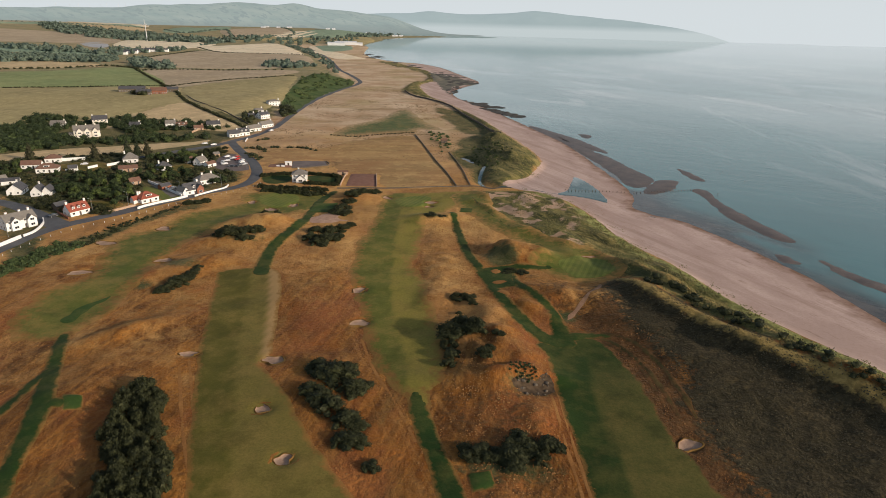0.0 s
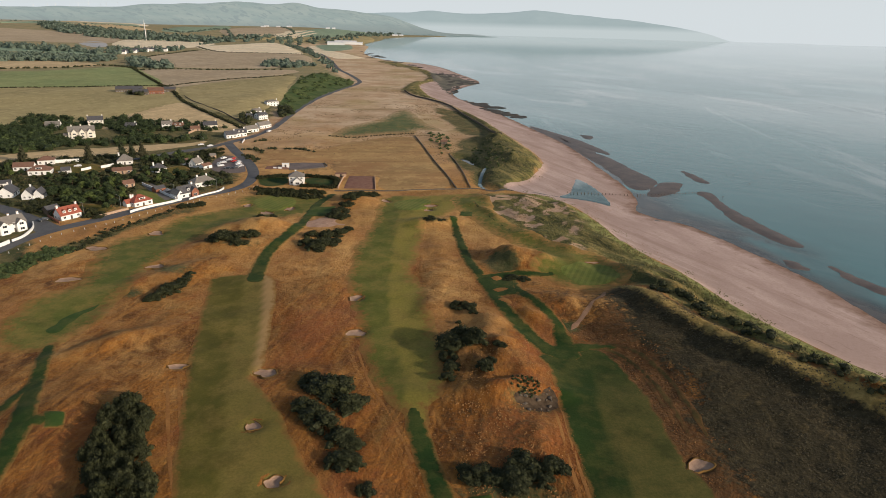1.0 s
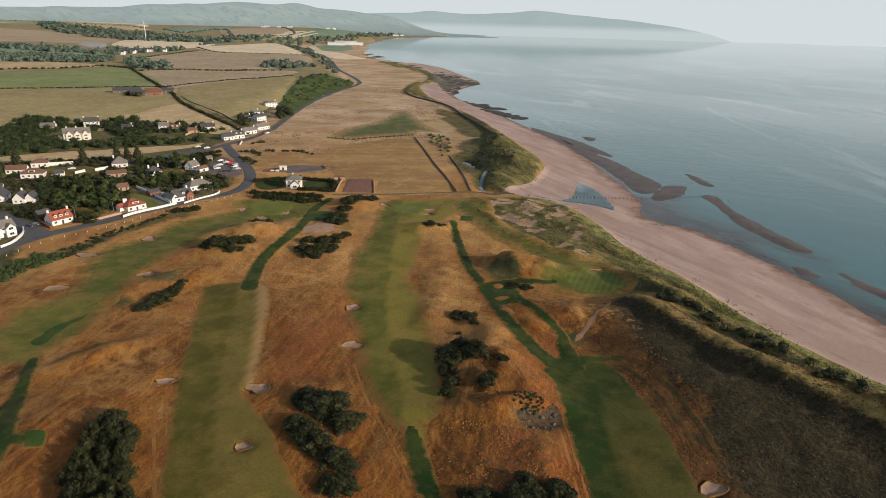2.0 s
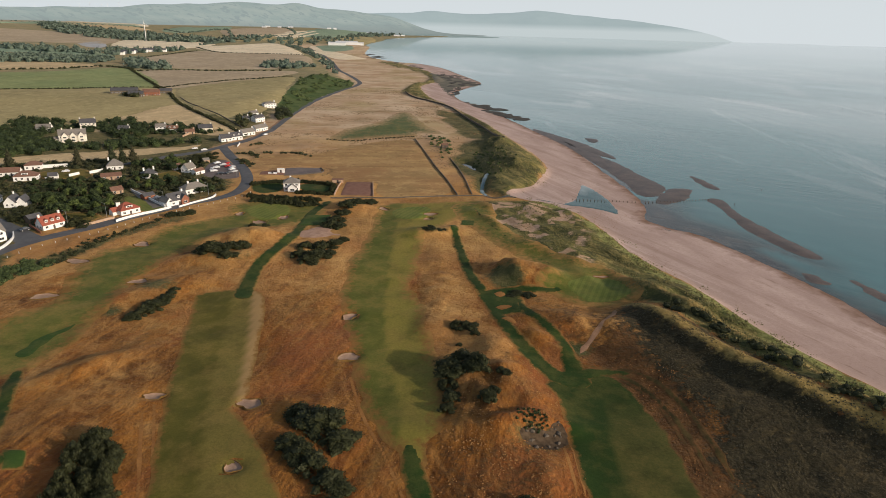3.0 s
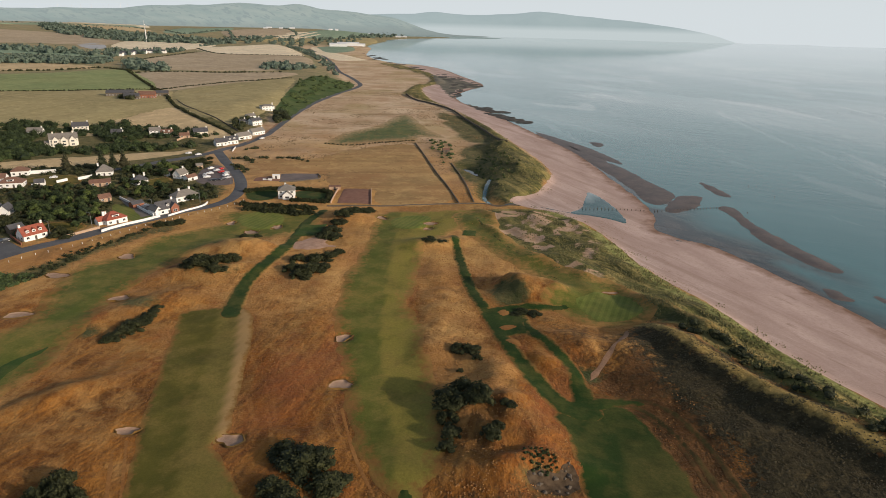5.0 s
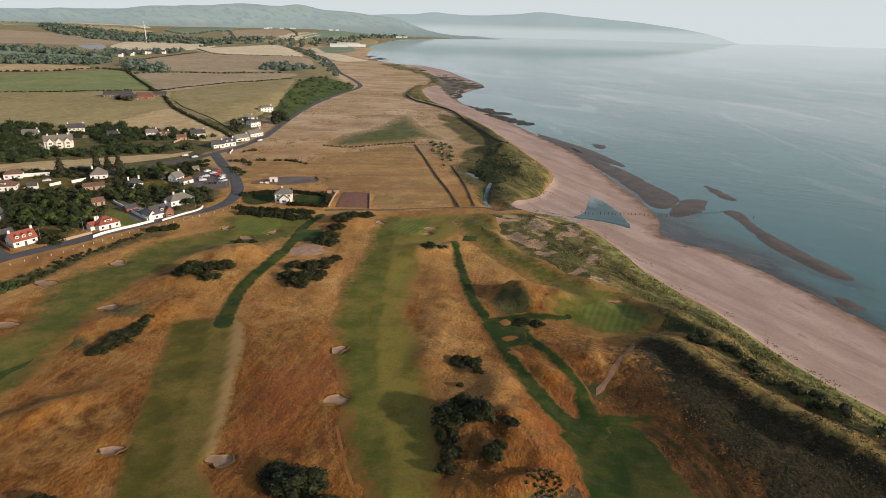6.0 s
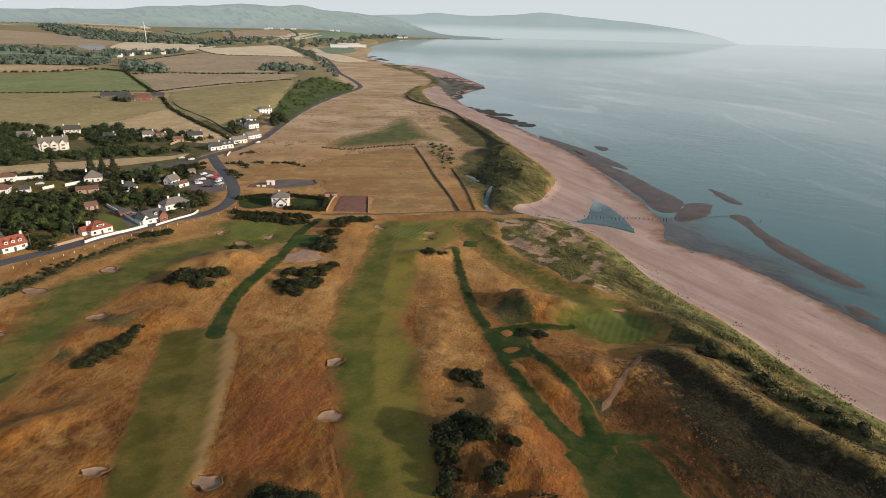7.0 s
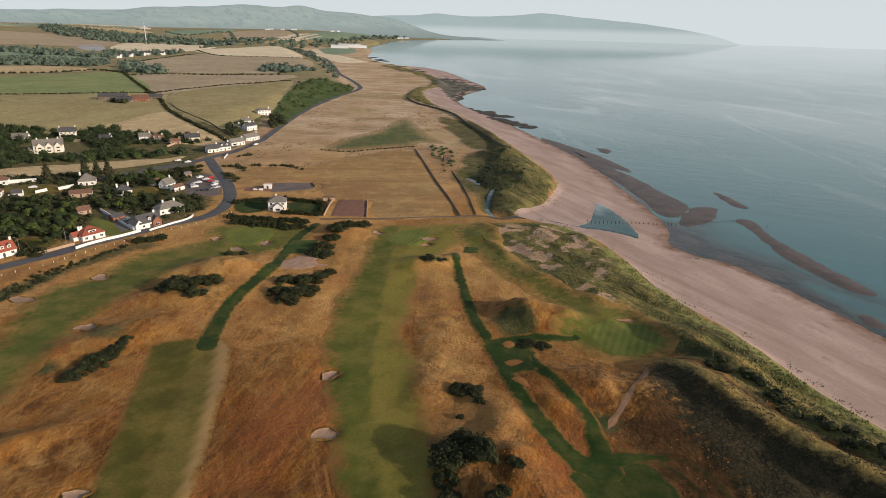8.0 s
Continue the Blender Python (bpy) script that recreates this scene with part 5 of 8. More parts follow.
area("lawn", [(-128.5, 371.4), (-113.1, 376.6), (-107.5, 356.9), (-120.6, 352.3)], 1.5, PATH_TURF, 0.14, "dark green garden lawn beside the white house", "lawn", fray=0.4)
area("lawn", [(-100.1, 372.3), (-81.0, 375.0), (-78.9, 358.0), (-95.5, 358.5)], 1.5, PATH_TURF, 0.14, "long garden lawn inside dark hedges", "lawn", fray=0.4)
GARDEN_LAWNS = [[(-262.7, 379.8), (-243.2, 388.5), (-228.8, 376.7), (-229.8, 369.8), (-251.8, 364.8)], [(-198.8, 299.2), (-186.1, 302.8), (-176.3, 295.7), (-179.3, 287.6), (-191.1, 289.4)], [(-194.1, 383.6), (-186.2, 394.5), (-176.2, 381.0), (-184.6, 370.2)]]
for points, text in zip(GARDEN_LAWNS, ("behind white walls", "beside the red-roofed house", "beside the bungalow")):
    area("lawn", points, 1.5, FAIRWAY_PALE, 0.14, "dry olive garden lawn " + text, "lawn", fray=0.4)
area("court", [(-74.5, 382.0), (-58.1, 379.7), (-54.1, 353.2), (-72.2, 352.1)], 1.5, COURT, 0.18, "old red clay court with a low kerb", "court", soft=False, fray=0.0)
area("car_park", [(-132.8, 399.8), (-120.2, 406.9), (-116.5, 393.7), (-131.2, 389.9)], 1.5, COURT, 0.18, "reddish gravel yard with a white hut", "yard", soft=False, fray=0.0)
area("car_park", [(-120.9, 412.2), (-99.3, 419.1), (-94.7, 402.0), (-116.5, 393.7)], 1.5, GRAVEL, 0.18, "grey gravel yard in the dry field", "yard", soft=False, fray=0.0)
# ---- fields ----
# field colours lifted paler, with distance haze painted in
GRASS_FIELD = crop("pasture", (0.210, 0.255, 0.108), (0.280, 0.300, 0.130))
OLIVE_FIELD = crop("dry_pasture", (0.310, 0.260, 0.128), (0.395, 0.322, 0.162))
TAN_FIELD = crop("parched_field", (0.490, 0.362, 0.200), (0.590, 0.445, 0.258), 0.35)
BROWN_FIELD = crop("stubble_field", (0.385, 0.300, 0.195), (0.480, 0.378, 0.258), 0.4)
STRAW_FIELD = crop("ripe_barley_field", (0.739, 0.603, 0.413), (0.838, 0.702, 0.505), 0.3)
GREEN_FIELD = crop("green_crop_field", (0.209, 0.282, 0.190), (0.265, 0.333, 0.228))
PALE_FIELD = crop("pale_plough_field", (0.38, 0.39, 0.40), (0.44, 0.44, 0.45), 0.3)
PADDOCK = crop("dry_paddock", (0.33, 0.185, 0.082), (0.43, 0.285, 0.125), 0.5, 84.0)
for points, material, cell, text in (
        ([(-142.9, 407.1), (-151.0, 446.9), (-115.3, 457.0), (-88.1, 499.3), (-49.9, 527.2), (-28.8, 445.4), (-10.2, 365.9), (-49.5, 353.8), (-56.2, 381.5), (-83.8, 388.6), (-96.2, 419.6), (-123.0, 415.5)], PADDOCK, 5, "dry olive paddock on the flat links"),
        ([(-702, 833), (-619, 923), (-553, 1018), (-387, 780), (-479, 740), (-586, 691)], GRASS_FIELD, 12, "green pasture field on the rise"),
        ([(-578, 680), (-475, 734), (-372, 770), (-320, 683), (-298, 646), (-336, 544), (-353, 516), (-424, 492)], OLIVE_FIELD, 9, "olive pasture field behind the village"),
        ([(-333.3, 544.5), (-300.8, 644.3), (-242.9, 582.6), (-196.9, 544.3), (-191.9, 516.0), (-243.2, 521.8), (-302.8, 513.3)], TAN_FIELD, 6, "parched tan field behind the houses"),
        ([(-354, 775), (-329, 878), (-275, 974), (-239, 822), (-215, 709), (-214, 593), (-237, 596), (-284, 640), (-325, 699)], OLIVE_FIELD, 9, "olive pasture field above the coast road"),
        ([(-519, 989), (-404, 1032), (-319, 1063), (-284, 1037), (-305, 929), (-336, 853), (-365, 765), (-436, 867)], BROWN_FIELD, 14, "brown stubble field"),
        ([(-651, 1235), (-676, 1558), (-576, 1553), (-406, 1528), (-320, 1268), (-328, 1128), (-391, 1074), (-510, 1056)], BROWN_FIELD, 16, "brown stubble field on the slope"),
        ([(-754, 1740), (-721, 1951), (-649, 2117), (-414, 1560), (-514, 1534), (-615, 1538)], STRAW_FIELD, 18, "straw-coloured barley field"),
        ([(-1028, 1821), (-1114, 2130), (-814, 1999), (-749, 1658), (-890, 1600)], STRAW_FIELD, 24, "pale straw barley field by the wind turbine"),
        ([(-1270, 1529), (-947, 1427), (-770, 1334), (-732, 1238), (-904, 1287), (-1020, 1224)], GREEN_FIELD, 18, "green crop field beside a wood"),
        ([(-1832, 2220), (-1521, 2307), (-1226, 2175), (-1005, 1736), (-1182, 1693), (-1361, 1643)], BROWN_FIELD, 24, "brown ploughed field far inland"),
        ([(-837, 999), (-728, 1091), (-612, 1047), (-639, 982), (-757, 901)], TAN_FIELD, 14, "parched tan strip of field"),
        ([(-1079, 1727), (-1100, 1873), (-931, 1612), (-926, 1537)], PALE_FIELD, 20, "pale bare ploughed plot"),
        ([(-2699, 3281), (-2403, 3465), (-1916, 3131), (-1673, 3156), (-1501, 2879), (-1851, 2814), (-2151, 2610)], GREEN_FIELD, 40, "green field far inland"),
        ([(-2730, 4220), (-1750, 3303), (-1509, 2896), (-2102, 3339)], STRAW_FIELD, 40, "straw field below the hills"),
        ([(-927, 2946), (-816, 3230), (-707, 2956), (-729, 2608), (-804, 2627)], STRAW_FIELD, 50, "straw field far along the coast"),
        ([(-472, 1872), (-410, 1871), (-282, 1614), (-264, 1573), (-320, 1527), (-387, 1668)], STRAW_FIELD, 14, "straw-coloured strip above the shore"),
        ([(-541, 2112), (-531, 2165), (-427, 1862), (-437, 1822)], STRAW_FIELD, 14, "narrow straw strip beside the coast road"),
        ([(-540, 2200), (-451, 2316), (-381, 1997), (-432, 1866)], GREEN_FIELD, 18, "green field above the far shore"),
        ([(-604, 2870), (-535, 3200), (-440, 2875), (-428, 2520), (-400, 2300), (-464, 2405), (-545, 2393)], OLIVE_FIELD, 40, "dry shore links beside the works"),
        ([(-836, 2184), (-800, 2660), (-641, 2708), (-609, 2352), (-721, 2415)], OLIVE_FIELD, 40, "olive pasture far along the coast"),
        ([(-1195, 3090), (-1096, 3674), (-868, 3093), (-799, 2760), (-950, 2512)], BROWN_FIELD, 50, "brown pasture on the far slope"),
        ([(-788, 2780), (-865, 3526), (-900, 4400), (-600, 4400), (-592, 3373), (-640, 2760)], GREEN_FIELD, 50, "green farmland at the head of the bay"),
        ([(-1334, 2752), (-1392, 3598), (-1185, 3099), (-1166, 2595)], GREEN_FIELD, 50, "green strip of field below the hills"),
        ([(-1967, 2919), (-2229, 3544), (-1459, 2803), (-1347, 2608), (-1675, 2704)], TAN_FIELD, 50, "tan field below the hills"),
        ([(-3000, 4000), (-2493, 3736), (-1976, 2819), (-2300, 2723)], BROWN_FIELD, 50, "brown hillside field"),
        ([(-116.2, 516.0), (-112.2, 568.3), (-91.2, 603.8), (-77.4, 686.0), (-61.6, 666.5), (-42.6, 598.1), (-24.7, 560.6), (-45.3, 562.0), (-49.3, 546.3), (-73.1, 537.3), (-101.1, 516.4)], HOLLOW, 5, "dark green damp hollow in the dry links"),
        ([(-345.0, 380.0), (-309.8, 415.3), (-290.0, 428.2), (-260.9, 448.4), (-241.8, 458.6), (-215.4, 473.1), (-205.6, 480.2), (-212.2, 457.3), (-228.0, 440.2), (-247.8, 426.3), (-268.3, 410.1), (-296.9, 398.0), (-335.0, 355.0)], TAN_FIELD, 4, "parched strip of field between trees and gardens")):
    area("field", points, cell, material, 2.5 if cell > 35 else 0.5 if cell > 5 else 0.2, text, "field", fray=min(0.3 * cell, 3))
area("bank", [(-222, 744), (-252, 949), (-243, 1024), (-188, 999), (-178, 916), (-188, 804), (-186, 697), (-181, 622), (-194, 628)], 6, LEAF_BANK, 0.5, "steep green gorse bank above the coast road", "bank", fray=2)

# ---- hills beyond the bay ----
def hill_range(name, near, crest_r, far, crest, material, label, rough=1.0):
    """Hills on an arc round the bay: crest heights by bearing (degrees from ahead, to the right)."""
    bearings = np.linspace(crest[0][0], crest[-1][0], 150)
    tops = np.interp(bearings, [c[0] for c in crest], [c[1] for c in crest])
    radii = np.concatenate([np.linspace(near, crest_r, 16), np.linspace(crest_r, far, 4)[1:]])
    verts, faces = [], []
    for b, top in zip(bearings, tops):
        for r in radii:
            x, y = r * math.sin(radians(b)), r * math.cos(radians(b))
            k = (r - near) / (crest_r - near) if r <= crest_r else 1 - 0.35 * (r - crest_r) / (far - crest_r)
            k = k * k * (3 - 2 * k)
            fold = 0.5 * vnoise(x, y, 420, 41) + 0.3 * vnoise(x, y, 170, 42)
            z = (top - 8) * k * (1 + 0.22 * rough * fold * (1.0 if r < crest_r else 0.3)) + 8 * rough * vnoise(x, y, 90, 43) * k * 0.35
            verts.append((x, y, z - 2 if r > near else -4))
    m = len(radii)
    for i in range(len(bearings) - 1):
        for j in range(m - 1):
            faces.append((i * m + j, (i + 1) * m + j, (i + 1) * m + j + 1, i * m + j + 1))
    ob = mesh_object(name, verts, faces, material)
    return tagged(ob, label, "hills", kind="structure")


# the hills emit their own haze and mist colours
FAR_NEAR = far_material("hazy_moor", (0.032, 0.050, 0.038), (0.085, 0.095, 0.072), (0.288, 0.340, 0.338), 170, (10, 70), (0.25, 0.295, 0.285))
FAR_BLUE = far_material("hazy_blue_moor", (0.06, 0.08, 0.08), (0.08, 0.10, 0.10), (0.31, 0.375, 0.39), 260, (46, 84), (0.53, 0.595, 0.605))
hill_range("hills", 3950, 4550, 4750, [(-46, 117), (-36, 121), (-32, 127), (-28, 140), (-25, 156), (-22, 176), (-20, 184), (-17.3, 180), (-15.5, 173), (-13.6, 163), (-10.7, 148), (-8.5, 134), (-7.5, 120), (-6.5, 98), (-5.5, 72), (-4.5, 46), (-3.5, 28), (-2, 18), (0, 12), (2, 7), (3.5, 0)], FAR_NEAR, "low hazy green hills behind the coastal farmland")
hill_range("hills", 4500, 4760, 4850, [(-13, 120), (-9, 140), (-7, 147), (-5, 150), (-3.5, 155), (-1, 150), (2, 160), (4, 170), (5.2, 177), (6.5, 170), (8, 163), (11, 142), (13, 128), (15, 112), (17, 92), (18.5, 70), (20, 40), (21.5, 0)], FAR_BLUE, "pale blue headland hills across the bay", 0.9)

# low shore, its haze painted as emission too
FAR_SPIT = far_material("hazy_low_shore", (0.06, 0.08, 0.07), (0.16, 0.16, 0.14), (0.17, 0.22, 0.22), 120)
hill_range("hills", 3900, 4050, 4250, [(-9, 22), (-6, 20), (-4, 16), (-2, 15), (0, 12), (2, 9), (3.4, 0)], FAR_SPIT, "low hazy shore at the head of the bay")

# ---- foliage ----
def leaf_cloud(seed, lumps, count, size, tall=1.0, core=0.80):
    """A crown of leaf sprays over lumpy inner masses: verts, faces. Lumps: (x, y, z, radius)."""
    rng = np.random.RandomState(seed)
    verts, faces = [], []
    ico = bmesh.new()
    bmesh.ops.create_icosphere(ico, subdivisions=1, radius=1)
    iv, jf = [v.co[:] for v in ico.verts], [[v.index for v in f.verts] for f in ico.faces]
    ico.free()
    for x, y, z, r in lumps:
        base = len(verts)
        for a, b, c in iv:
            k = core * r * (1 + 0.2 * rng.randn())
            verts.append((x + a * k, y + b * k, max(z + c * k * tall, 0.02)))
        faces += [[base + q for q in f] for f in jf]
    weight = np.array([l[3] ** 2 for l in lumps])
    pick = rng.choice(len(lumps), count, p=weight / weight.sum())
    for i in pick:
        x, y, z, r = lumps[i]
        d = rng.randn(3)
        d[2] = abs(d[2]) * 1.1 - 0.25
        d /= np.linalg.norm(d)
        k = r * (0.80 + 0.34 * rng.rand() + 0.35 * (rng.rand() < 0.12))
        c = np.array((x, y, z)) + d * k * (1, 1, tall)
        if c[2] < 0.05:
            continue
        n = d + 0.55 * rng.randn(3)
        n /= np.linalg.norm(n)
        u = np.cross(n, rng.randn(3))
        u /= np.linalg.norm(u)
        v = np.cross(n, u)
        s = size * (0.6 + 0.8 * rng.rand())
        base = len(verts)
        verts += [tuple(c + u * s), tuple(c + v * s * 0.6 + n * s * 0.25), tuple(c - u * s), tuple(c - v * s * 0.6 + n * s * 0.25)]
        faces.append((base, base + 1, base + 2, base + 3))
    return verts, faces


def lumps_for(seed, n, wide, high, r):
    rng = np.random.RandomState(seed)
    out = []
    for i in range(n):
        a, k = rng.rand() * 6.283, math.sqrt(rng.rand())
        rad = r * (0.7 + 0.6 * rng.rand())
        out.append((wide * k * math.cos(a), wide * k * math.sin(a), max(high * (1 - 0.75 * k * k) * (0.55 + 0.45 * rng.rand()), rad * 0.5), rad))
    return out


def cloud_mesh(name, seed, lumps, count, size, material, tall=1.0):
    verts, faces = leaf_cloud(seed, lumps, count, size, tall)
    me = bpy.data.meshes.new(name)
    me.from_pydata([tuple(map(float, v)) for v in verts], [], faces)
    me.materials.append(material)
    return me


# crowns about 1 m in radius; things scale them
GORSE = [cloud_mesh("gorse_foliage", 100 + i, lumps_for(100 + i, 26, 0.74, 0.74, 0.27), 1700, 0.055, LEAF_GORSE) for i in range(5)]
CROWNS = [cloud_mesh("crown", 200 + i, [(x, y, z + 0.75, r) for x, y, z, r in lumps_for(200 + i, 14, 0.62, 1.15, 0.36)], 620, 0.085, LEAF_GREEN) for i in range(4)]
LIGHT_CROWNS = [cloud_mesh("crown", 230 + i, [(x, y, z + 0.6, r) for x, y, z, r in lumps_for(230 + i, 14, 0.65, 1.1, 0.36)], 620, 0.085, LEAF_LIGHT) for i in range(2)]
FIRS = [cloud_mesh("crown", 260 + i, [(0.1 * math.cos(k * 2.4), 0.1 * math.sin(k * 2.4), 0.55 + 0.24 * k, 0.62 * (1 - k / 9.0)) for k in range(9)], 520, 0.085, LEAF_FIR) for i in range(2)]


def trunk_mesh():
    bm = bmesh.new()
    rod(bm, (0, 0, -0.15), (0.03, 0.02, 0.75), 0.075, 0.05, 7)
    for k in range(4):
        a = k * 1.7
        rod(bm, (0.03, 0.02, 0.62 + 0.05 * k), (0.35 * math.cos(a), 0.35 * math.sin(a), 1.15 + 0.1 * k), 0.035, 0.015, 5)
    me = bpy.data.meshes.new("trunk")
    bm.to_mesh(me)
    bm.free()
    me.materials.append(BARK)
    return me


TRUNK = trunk_mesh()
spin = random.Random(11)


def gorse(x, y, r, h=None, group="gorse clumps", label="dense dark green gorse bush on dry rough grass"):
    ob = new("gorse_bush", GORSE[spin.randrange(5)])
    r, h = 1.42 * r, 1.2 * (h or r * 0.95)
    ob.matrix_basis = pose(x, y, gz(x, y) - 0.1, 0, 0, spin.uniform(0, 360)) @ Matrix.Diagonal((r * spin.uniform(0.9, 1.15), r * spin.uniform(0.85, 1.1), h * spin.uniform(0.85, 1.1), 1))
    return tagged(ob, label, "bush", group)


def tree(x, y, r, h, crowns=None, group="village trees", label="leafy dark green garden tree with a full crown"):
    top = empty("tree", pose(x, y, gz(x, y) - 0.05, 0, 0, spin.uniform(0, 360)), label, "tree", group)
    stem = new("trunk", TRUNK)
    crown = new("crown", (crowns or CROWNS)[spin.randrange(len(crowns or CROWNS))])
    for ob in (stem, crown):
        ob.parent = top
        ob.scale = (r, r * 0.95, h / 2.15)
    return top


def fill(points, gap, make, jitter=0.45):
    """Puts things over an area, about gap metres apart."""
    ring = smooth(points, True, 3)
    (x0, y0), (x1, y1) = ring.min(0), ring.max(0)
    for i, x in enumerate(np.arange(x0, x1, gap)):
        for y in np.arange(y0 + (i % 2) * gap / 2, y1, gap):
            px, py = x + spin.uniform(-jitter, jitter) * gap, y + spin.uniform(-jitter, jitter) * gap
            if float(inside(np.array([px]), np.array([py]), ring)[0]) > 0:
                make(px, py)


def along(points, gap, make, wide=0.0):
    line = smooth(points, False, 6)
    left = 0.0
    for (ax, ay), (bx, by) in zip(line[:-1], line[1:]):
        d = math.hypot(bx - ax, by - ay)
        while left < d:
            k = left / d
            make(ax + (bx - ax) * k + spin.uniform(-wide, wide), ay + (by - ay) * k + spin.uniform(-wide, wide))
            left += gap * spin.uniform(0.8, 1.2)
        left -= d


# gorse on the course
for (x, y), r in (((-34.7, 144.3), 4.2), ((-38.6, 147.4), 3.4), ((-31.6, 145.7), 3.6), ((-28.2, 138.5), 3.4), ((-26.2, 140.0), 2.6), ((-39.0, 136.3), 2.6), ((-35.2, 132.8), 3.0),
                  ((-31.6, 129.9), 3.2), ((-27.6, 125.5), 3.2), ((-24.1, 124.2), 2.2), ((-25.2, 117.7), 3.0), ((-23.1, 118.5), 2.2), ((-18.9, 109.8), 2.0), ((-27.6, 117.5), 2.0)):
    gorse(x, y, r, r * 0.8, "gorse beside the pale fairway")
for (x, y), r in (((-2.9, 170.2), 4.0), ((1.0, 171.3), 4.2), ((4.5, 169.0), 3.2), ((-3.5, 163.1), 2.4), ((11.1, 165.7), 1.6), ((-2.4, 156.6), 2.2), ((-3.1, 151.9), 1.9),
                  ((6.6, 154.9), 2.3), ((8.3, 157.5), 1.6), ((-0.8, 198.6), 2.6), ((2.2, 198.0), 2.4), ((3.8, 192.6), 1.4), ((-1.2, 186.9), 0.9)):
    gorse(x, y, r, r * 0.9, "gorse between the two green fairways")
for (x, y), r in (((3.5, 115.3), 2.8), ((6.7, 115.5), 2.6), ((9.9, 113.8), 2.4), ((12.5, 115.2), 3.4), ((14.5, 119.7), 3.2), ((16.6, 117.8), 2.6), ((21.2, 118.6), 2.6),
                  ((23.2, 118.3), 2.0), ((18.9, 114.5), 1.8), ((12.9, 111.8), 2.2)):
    gorse(x, y, r, r * 0.9, "gorse below the hollow")
for (x, y), r in (((-106.9, 197.7), 2.8), ((-106.3, 200.7), 3.2), ((-105.3, 204.5), 3.2), ((-104.4, 208.3), 2.8), ((-103.8, 212.8), 2.4), ((-108.2, 196.0), 2.0), ((-103.3, 216.8), 1.6)):
    gorse(x, y, r, r * 0.75, "gorse row between fairways")
for (x, y), r in (((-107.7, 251.5), 3.4), ((-105.3, 255.4), 3.8), ((-101.6, 256.6), 3.6), ((-98.2, 258.5), 3.6), ((-95.2, 261.2), 3.2), ((-104.0, 249.5), 3.0), ((-100.0, 252.0), 3.2), ((-96.8, 247.4), 2.4), ((-93.7, 249.2), 1.8), ((-101.2, 292.2), 2.0), ((-95.9, 293.8), 1.6)):
    gorse(x, y, r, r * 0.85, "gorse on the grassy mound")
for (x, y), r in (((-69.0, 255.6), 3.2), ((-65.1, 250.1), 3.0), ((-62.3, 254.1), 3.6), ((-58.7, 257.5), 3.4), ((-62.5, 266.5), 3.2), ((-57.6, 268.7), 3.2), ((-55.0, 275.7), 2.4), ((-68.9, 265.8), 2.8), ((-61.5, 247.6), 2.0)):
    gorse(x, y, r, r * 0.8, "gorse beside the bare sand")
for (x, y), r in (((-64.8, 296.6), 3.2), ((-61.0, 295.1), 2.8), ((-64.1, 304.7), 3.0), ((-63.2, 315.4), 2.6), ((-62.7, 324.4), 3.2), ((-59.5, 329.5), 3.0), ((-54.9, 334.9), 2.6), ((-52.5, 340.1), 2.2)):
    gorse(x, y, 1.2 * r, r * 0.9, "gorse near the far greens")
# low bushes added to darken the shaded bank of the tee
for (x, y), r in (((-16.8, 289.8), 1.8), ((-13.2, 290.3), 1.6), ((-19.7, 291.3), 1.4), ((-17.5, 293.0), 1.4), ((-11.0, 291.5), 1.2)):
    gorse(x, y, r, r * 0.45, "scrub below the raised tee", "low dark green scrub standing in for the shaded bank of a raised tee")
# wind-bent thicket on the near left
fill([(-84.8, 133.9), (-81.4, 136.0), (-75.8, 128.3), (-66.8, 111.5), (-58.2, 94.9), (-53.8, 85.2), (-68.0, 84.6), (-74.0, 97.2), (-79.5, 110.9), (-84.0, 123.1)], 3.0, lambda x, y: gorse(x, y, spin.uniform(1.6, 2.2), spin.uniform(2.8, 3.8), "tall thicket", "tall dark thicket bush with rough leaves"))
along([(-145.7, 300.9), (-140.9, 303.6), (-136.3, 308.5)], 2.2, lambda x, y: gorse(x, y, 2.4, 1.9, "roadside gorse"), 0.8)
# dune bushes
for (x, y), r in (((18.9, 228.0), 2.2), ((16.5, 225.4), 1.8), ((23.2, 226.1), 1.9)):
    gorse(x, y, r, r * 0.5, "scrub on the grassy mound", "low dark scrub on the shaded side of a mound")
along([(-114.8, 334.5), (-104.4, 332.1), (-90.9, 330.2), (-79.8, 330.5)], 2.4, lambda x, y: gorse(x, y, spin.uniform(2.0, 2.8), spin.uniform(1.9, 2.8), "hedge below the white house", "rough dark hedge bush below the white house"), 0.9)
along([(-121.2, 343.8), (-100.1, 340.2), (-80.1, 339.0)], 2.6, lambda x, y: gorse(x, y, spin.uniform(1.6, 2.4), spin.uniform(1.6, 2.3), "hedge below the white house", "rough dark hedge bush below the white house"), 0.6)
for points in ([(-103.2, 377.5), (-91.7, 374.6), (-80.0, 370.2)], [(-80.0, 370.2), (-77.9, 355.0)], [(-127.3, 366.6), (-119.8, 372.2), (-111.6, 374.8)], [(-96.7, 352.4), (-86.5, 352.5), (-77.7, 352.3)]):
    along(points, 1.8, lambda x, y: gorse(x, y, 1.5, spin.uniform(1.6, 2.3), "garden hedge", "dark clipped garden hedge bush"), 0.3)
# village and woods
lawn_rings = [np.array(points) for points in GARDEN_LAWNS]


